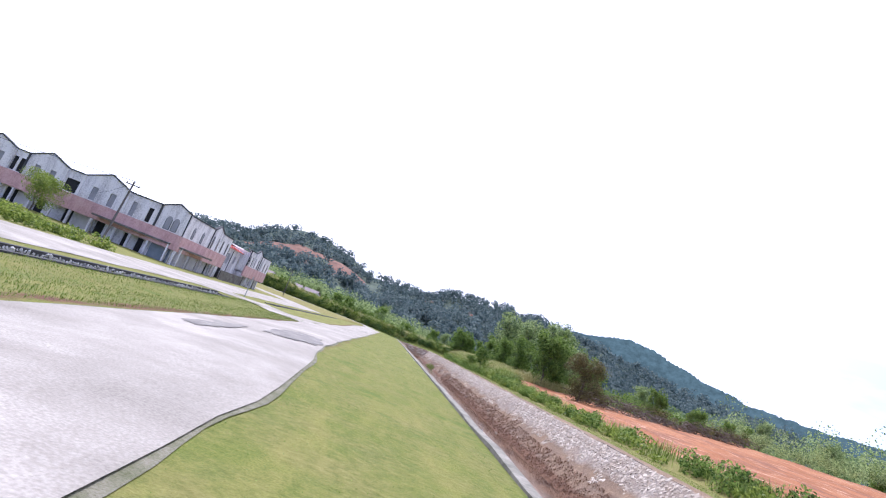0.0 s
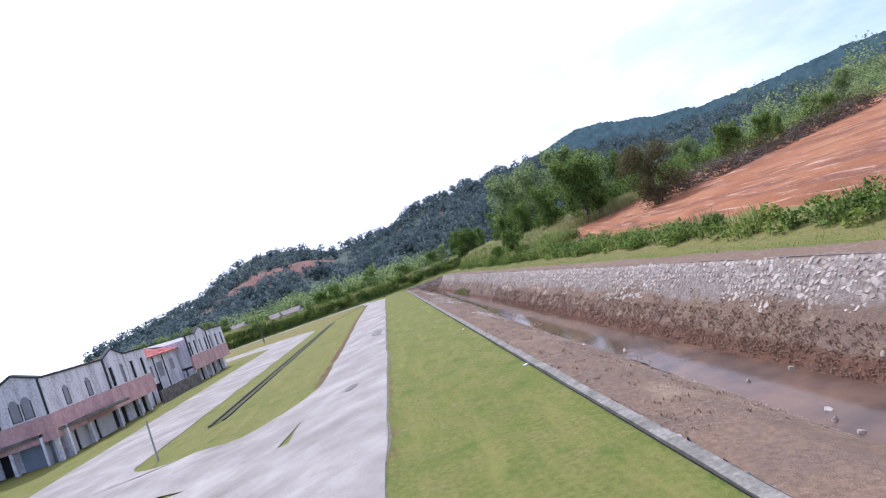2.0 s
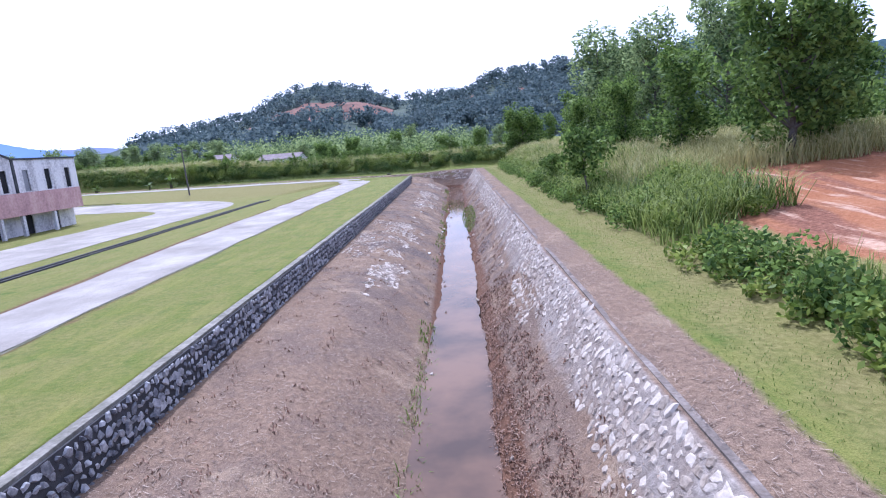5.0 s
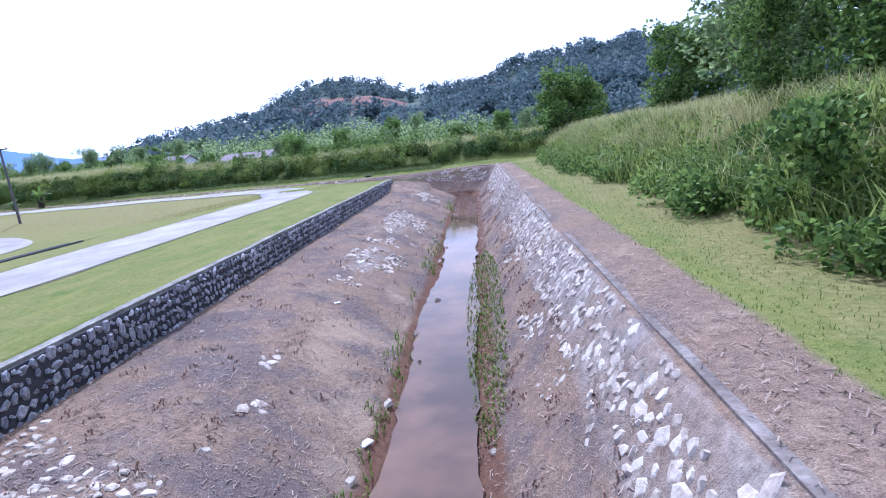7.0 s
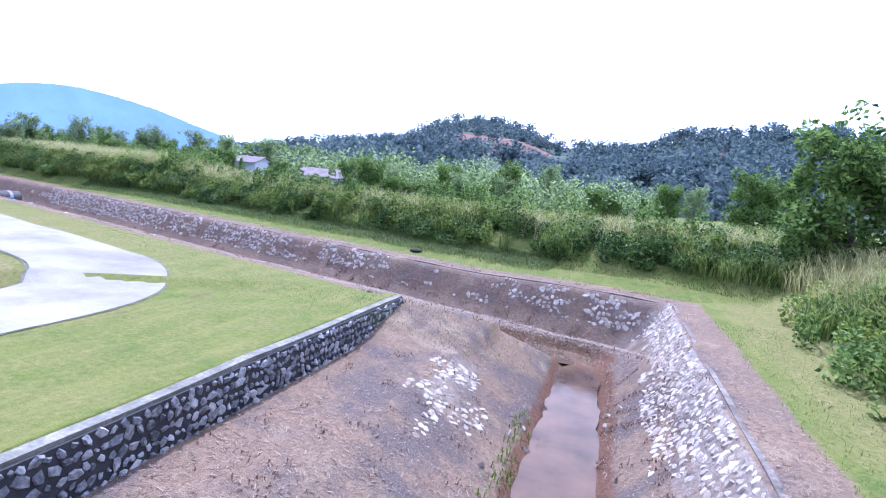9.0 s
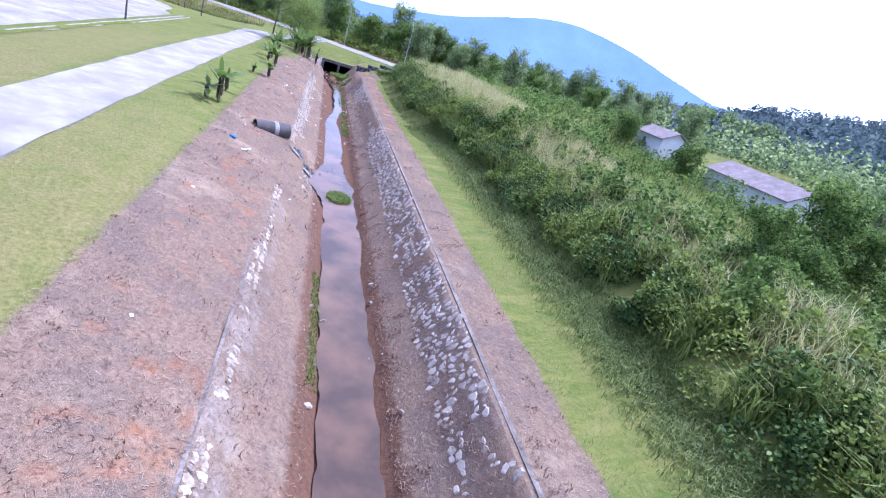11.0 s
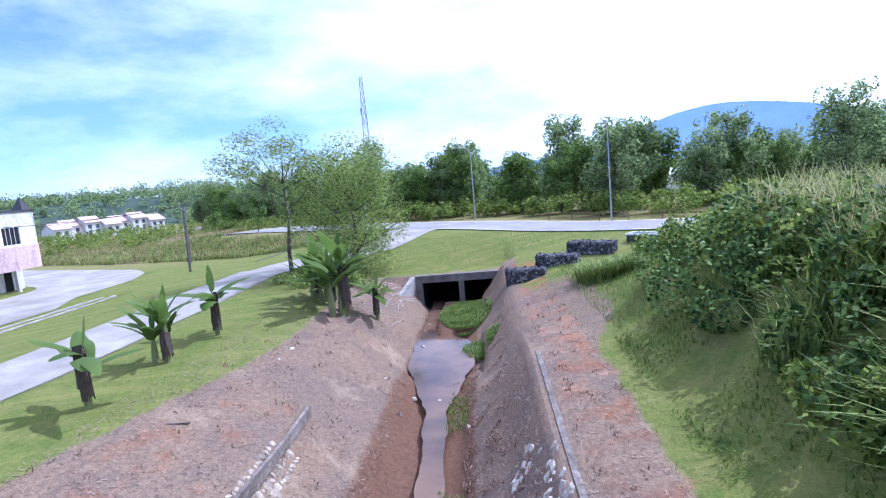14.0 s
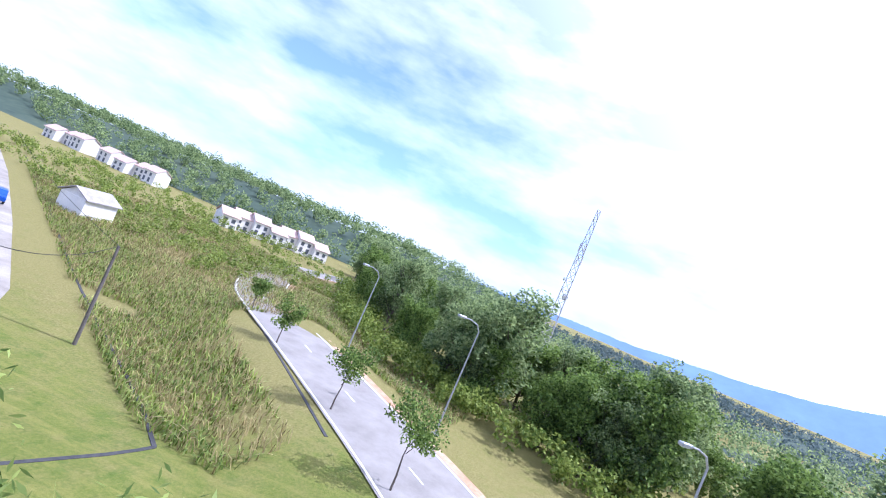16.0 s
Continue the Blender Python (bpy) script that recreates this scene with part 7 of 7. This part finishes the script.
# ---- gabions, stump, tyre, brush pile, litter ----
def gabion(o, s, z, size, turn, seed):
    w, d, h = size
    g = thing("stone_gabion", leg2(o, s, z), "slumped dark wire gabion filled with stones", "gabion", "gabions", turn=A2 + turn)
    part("core", boxes((-w / 2, -d / 2, -0.3, w / 2, d / 2, h), bevel=0.1), M_JOINT, g)
    rnd = np.random.default_rng(seed)
    spots = []
    for face in range(5):
        n = int(34 * (w if face < 4 else d))
        for k in range(n):
            a, b = rnd.uniform(-0.48, 0.48), rnd.uniform(0.02, 0.98)
            if face == 0:
                p, nn = (a * w, -d / 2, b * h), (0, -1.0, 0)
            elif face == 1:
                p, nn = (a * w, d / 2, b * h), (0, 1.0, 0)
            elif face == 2:
                p, nn = (-w / 2, a * d, b * h), (-1.0, 0, 0)
            elif face == 3:
                p, nn = (w / 2, a * d, b * h), (1.0, 0, 0)
            else:
                p, nn = (a * w, (b - 0.5) * d, h), (0, 0, 1.0)
            nn = np.array(nn)
            u = np.array((0.0, 0.0, 1.0)) if abs(nn[2]) < 0.5 else np.array((1.0, 0, 0))
            spots.append((np.array(p), u, np.cross(nn, u), nn, rnd.uniform(0.12, 0.24), 0.06))
    lay_stones("stonework", spots, M_GABION, "dark stones", g)


gabion(-0.9, 111.0, -0.9, (2.2, 1.0, 0.9), 80, 1)
gabion(-2.9, 112.2, -0.3, (2.4, 1.0, 0.8), 70, 2)
gabion(-5.2, 113.6, 0.0, (2.8, 1.1, 0.95), 60, 3)
crate = thing("concrete_sump", leg2(-8.5, 114.2, 0.3), "dark concrete sump with a pale metal frame", "sump", turn=A2 + 50)
part("sump_box", boxes((-0.9, -0.5, -0.2, 0.9, 0.5, 0.75)), M_JOINT, crate)
part("rim_frame", boxes((-0.98, -0.58, 0.75, 0.98, -0.48, 0.85), (-0.98, 0.48, 0.75, 0.98, 0.58, 0.85), (-0.98, -0.48, 0.75, -0.88, 0.48, 0.85), (0.88, -0.48, 0.75, 0.98, 0.48, 0.85)), M_LITTER, crate)
stump = thing("tree_stump", leg2(-4.7, 85.7), "grey weathered tree stump in the grass", "stump")
part("stump_wood", tube([(0, 0, -0.2), (0.03, 0, 0.25), (0.06, 0.03, 0.62)], [0.42, 0.34, 0.3], 11), M_DEADWOOD, stump)
tyre = thing("old_tyre", leg2(-3.2, 17.2) + Vector((0, 0, 0.1)), "old black tyre lying in the grass", "tyre")
bm = bmesh.new()
for j in range(20):
    for k in range(8):
        a, b = math.tau * j / 20, math.tau * k / 8
        bm.verts.new(((0.3 + 0.12 * math.cos(b)) * math.cos(a), (0.3 + 0.12 * math.cos(b)) * math.sin(a), 0.1 * math.sin(b)))
bm.verts.ensure_lookup_table()
for j in range(20):
    for k in range(8):
        bm.faces.new([bm.verts[i] for i in (j * 8 + k, ((j + 1) % 20) * 8 + k, ((j + 1) % 20) * 8 + (k + 1) % 8, j * 8 + (k + 1) % 8)])
part("tread", bm, M_RUBBER, tyre)
rnd = random.Random(9)
bm = bmesh.new()
for k in range(760):
    along = rnd.random()
    c = leg1(-18 - 22 * along + rnd.uniform(-2, 2), 62.5 - 7 * along + rnd.uniform(-2.2, 2.2))
    a, e = rnd.uniform(0, 6.28), rnd.uniform(-0.1, 0.7)
    ln = rnd.uniform(0.8, 2.6)
    d = Vector((math.cos(a) * math.cos(e), math.sin(a) * math.cos(e), math.sin(e))) * ln
    c.z += rnd.uniform(0, 1.0 + 1.3 * (0.5 + 0.5 * math.sin(along * 9))) * (1 - 0.35 * along)
    tube([c - d * 0.5, c + Vector((0, 0, rnd.uniform(-0.1, 0.15))), c + d * 0.5], [0.05, 0.04, 0.012], 4, bm)
tagged(part("brush_pile", bm, M_DEADWOOD), "heap of dead grey-brown branches on red clay", "brush pile", kind="stuff")
c = [leg1(-18.5 - 21 * t + rnd.uniform(-1.5, 1.5), 62.5 - 7 * t + rnd.uniform(-1.6, 1.6)) for t in (rnd.random() for k in range(46))]
far_wood("dry_scrub", c, 130, 1.9, 0.2, M_LEAF_DRY, "withered leaves and scrub on the heap of branches", 52, 0.7)
for k in range(30):
    leg = leg2 if k % 3 else leg1
    p = leg(rnd.uniform(4.8, 11), rnd.uniform(20, 105))
    s = rnd.uniform(0.05, 0.16)
    bm = boxes((-s, -s * 0.6, 0, s, s * 0.6, s * 0.35), bevel=s * 0.12)
    l = tagged(part("litter", bm, M_LITTER), "crumpled pale litter on brown thatch", "litter", "litter")
    l.matrix_basis = Matrix.Translation(p) @ Matrix.Rotation(rnd.uniform(0, 6), 4, "Z")
bag = tagged(part("plastic_bag", boxes((-0.2, -0.12, 0, 0.2, 0.12, 0.12), bevel=0.05), M_PLASTIC_BLUE), "crumpled blue plastic bag on brown soil", "plastic bag")
bag.matrix_basis = Matrix.Translation(leg2(10.0, 45.8)) @ Matrix.Rotation(0.6, 4, "Z")
for k, (s, o) in enumerate(((88, 12.2), (86.5, 9.6), (79, 9.0), (93, 9.3))):
    p = leg2(o, s)
    a = rnd.uniform(0, 6)
    st = tagged(part("fallen_branch", tube([p + Vector((0, 0, 0.04)), p + Vector((math.cos(a) * 0.5, math.sin(a) * 0.5, 0.1)), p + Vector((math.cos(a) * 1.1, math.sin(a) * 1.1, 0.05))], [0.03, 0.03, 0.015], 5), M_DEADWOOD), "pale dry branch lying on soil", "branch", "fallen branches")

for k in range(46):
    p = leg2(rnd.uniform(6.2, 8.8), rnd.uniform(105, 113.5))
    a, ln = rnd.uniform(0, 6.28), rnd.uniform(0.5, 1.6)
    d = Vector((math.cos(a) * ln, math.sin(a) * ln, rnd.uniform(-0.2, 0.5)))
    stick = part("fallen_branch", tube([p + Vector((0, 0, 0.03)), p + d * 0.5 + Vector((0, 0, 0.1)), p + d], [0.014, 0.011, 0.005], 4), M_BOARD)
    tagged(stick, "bleached dry branch on the clay bank by the culvert", "branch", "fallen branches")

# ---- small plants in and by the water, meadow, thatch ----
rng = np.random.default_rng(31)


def patch_blades(leg, o, s, ro, rs, n, h, mat, label, name="water_grass"):
    a, r = rng.random(n) * math.tau, np.sqrt(rng.random(n))
    f = leg1 if leg == 1 else leg2
    lim = WATER1 if leg == 1 else WATER2
    p = np.array([tuple(f(o + math.cos(x) * q * ro, s + math.sin(x) * q * rs)) for x, q in zip(a, r)])
    p[:, 2] = np.maximum(p[:, 2], lim - 0.05)
    return stuff(name, blades(p, h, 0.035, rng, 0.8), mat, label, "grass")


patch_blades(1, 2.5, 97, 0.6, 8.5, 1500, 0.16, M_BLADE, "green grass strip by the water")
patch_blades(2, 3.6, 47.3, 0.75, 1.1, 2600, 0.28, M_BLADE, "round tuft of bright grass in the channel")
patch_blades(2, 2.75, 111.2, 1.55, 3.3, 9000, 0.2, M_BLADE, "grass island before the culvert")
patch_blades(2, 1.9, 105.2, 0.9, 1.3, 1500, 0.24, M_BLADE, "grass tuft at the water's edge")
patch_blades(2, -4.4, 105.8, 1.5, 1.3, 2600, 1.0, M_REED, "long green grass below the gabions")
for n, (s0, s1, o0, o1) in enumerate(((66, 101, 2.35, 3.1), (20, 36, 4.55, 4.9))):
    k = 3400 if n == 0 else 1400
    p = ground_points(2, o0, o1, s0, s1, k, rng)
    p[:, 2] = np.maximum(p[:, 2], WATER2 - 0.02)
    stuff("water_grass", blades(patchy(p, 0.5, -0.15, 2.0), 0.18, 0.03, rng, 0.8), M_BLADE, "strip of bright grass along the water", "grass")
p = ground_points(1, 4.6, 5.2, 10, 128, 2600, rng)
stuff("water_grass", blades(patchy(p, 0.4, 0.05, 3.0), 0.25, 0.035, rng, 0.8), M_BLADE, "sparse grass along the muddy edge", "grass")
# loose dry straw over the cut banks
for leg, o0, o1, s0, s1, n in ((1, -1.3, 0, 20, 137, 10000), (1, 0.6, 2.6, 20, 135, 18000), (1, 4.9, 10.2, 15, 130, 52000), (2, -1.8, 0, 0, 108, 14000), (2, 0.5, 2.4, 0, 108, 16000), (2, 4.8, 11.6, -8, 112, 70000)):
    p = ground_points(leg, o0, o1, s0, s1, n, rng, 0.0)
    a = rng.random(n) * math.tau
    d = np.stack([np.cos(a), np.sin(a), rng.uniform(-0.2, 0.5, n)], 1) * rng.uniform(0.02, 0.075, (n, 1))
    sd = np.stack([-np.sin(a), np.cos(a), np.zeros(n)], 1) * rng.uniform(0.003, 0.009, (n, 1))
    p[:, 2] += 0.02
    stuff("cut_straw", np.stack([p - d - sd, p + d - sd, p + d + sd, p - d + sd], 1), M_STRAW, "loose dry straw on the cut bank", "straw")
# dead tufts between the straw
for leg, o0, o1, s0, s1, n in ((1, 4.9, 10.2, 15, 130, 9000), (1, 0.9, 2.9, 20, 135, 12000), (2, -1.8, -0.2, 0, 108, 3000), (2, 0.7, 2.4, 0, 108, 10000), (2, 4.8, 11.6, -8, 112, 10000)):
    q = patchy(ground_points(leg, o0, o1, s0, s1, n * 3, rng), 1.6, 0.22, 3.0)
    stuff("dead_tufts", blades(q, 0.13, 0.03, rng, 1.2), M_TUFT, "dark dead grass tufts on the cut bank", "dead grass")
q = patchy(ground_points(1, 1.5, 3.0, -20, 70, 34000, rng), 2.6, -0.15, 6.0)
stuff("dead_tufts", blades(q, 0.13, 0.032, rng, 1.3), M_TUFT, "dark matted clods and dead grass above the water", "dead grass")
# uneven grass on the lawns
for leg, o0, o1, s0, s1, n, h in ((1, 11, 15.2, -28, 128, 40000, 0.035), (1, -3.6, -1.2, 0, 136, 18000, 0.09), (2, 11.2, 15.2, 0, 112, 20000, 0.07), (2, -5.5, -1.6, -4, 110, 26000, 0.09), (1, 19.6, 25.8, -25, 24, 34000, 0.09), (2, -12, 10, 116, 126, 9000, 0.14), (2, -12, -2.6, 95, 112, 16000, 0.24)):
    stuff("lawn_grass", blades(ground_points(leg, o0, o1, s0, s1, n, rng), h, 0.014, rng, 0.8), M_BLADE, "short uneven grass blades", "grass")
p = patchy(np.array([tuple(leg2(o, s)) for o, s in zip(rng.uniform(18, 110, 210000), rng.uniform(133, 205, 210000))]), 0.12, -0.55, 5.0)
keep = [road_bank(v.dot(N2), v.dot(D2)) < 0.8 and not (v.dot(D2) < 139 + 0.40 * (v.dot(N2) - 48) + 4) and v.dot(D2) < wood_front(v.dot(N2)) + 2 for v in (Vector(q[:2]) - CORNER for q in p)]
stuff("meadow_grass", blades(p[np.array(keep)][::3], 0.75, 0.06, rng, 0.8), M_MEADOW, "dry brown meadow grass", "tall grass")
stuff("meadow_grass", blades(patchy(p[np.array(keep)][1::3], 0.07, -0.1, 12.0), 0.65, 0.07, rng, 0.8), M_REED, "rough green meadow grass", "tall grass")
stuff("meadow_grass", blades(patchy(p[np.array(keep)][2::3], 0.09, -0.12, 8.0), 0.55, 0.1, rng, 0.9), M_LEAF_YELLOW, "rank green meadow weeds", "tall grass")
c = [q for q in (leg2(random.uniform(44, 150), random.uniform(162, 228)) for k in range(420)) if road_bank(*reversed(so_of(q))) < 0.02]
far_wood("scrub", c, 90, 2.2, 0.36, M_LEAF_YELLOW, "yellow-green scrub behind the meadow", 48, 0.8)
row_a = shop_house(ROW_A, (-33.3, 52.4, -1.42), 90, "abandoned two-storey shop houses, stained white with a pink band", M_WALL, inset=3.0)
tw = sum(u[0] for u in WING_A)
row_w = shop_house(WING_A, (-33.1 - tw * math.cos(radians(8)), 52.3 + tw * math.sin(radians(8)), -1.42), -8, "abandoned shop houses with grey shutter and mouldy gabled parapet", M_WALL, depth=10, outset=2.5)
row_e = shop_house(END_A, (-33.5, 86.0, -1.42), 90, "abandoned corner shop house with narrow dark windows", M_WALL)
tb = sum(u[0] for u in ROW_B)
pb = leg2(42.5, 127.5 - tb, -1.4)
row_b = shop_house(ROW_B, tuple(pb), math.degrees(math.atan2(D2.y, D2.x)), "abandoned sunlit shop houses with peeling white walls", M_WALL_SUN, sunny=True)
loose_pieces(near, STONE_D, wall_core)
loose_pieces(near1, STONE_P, pitching)
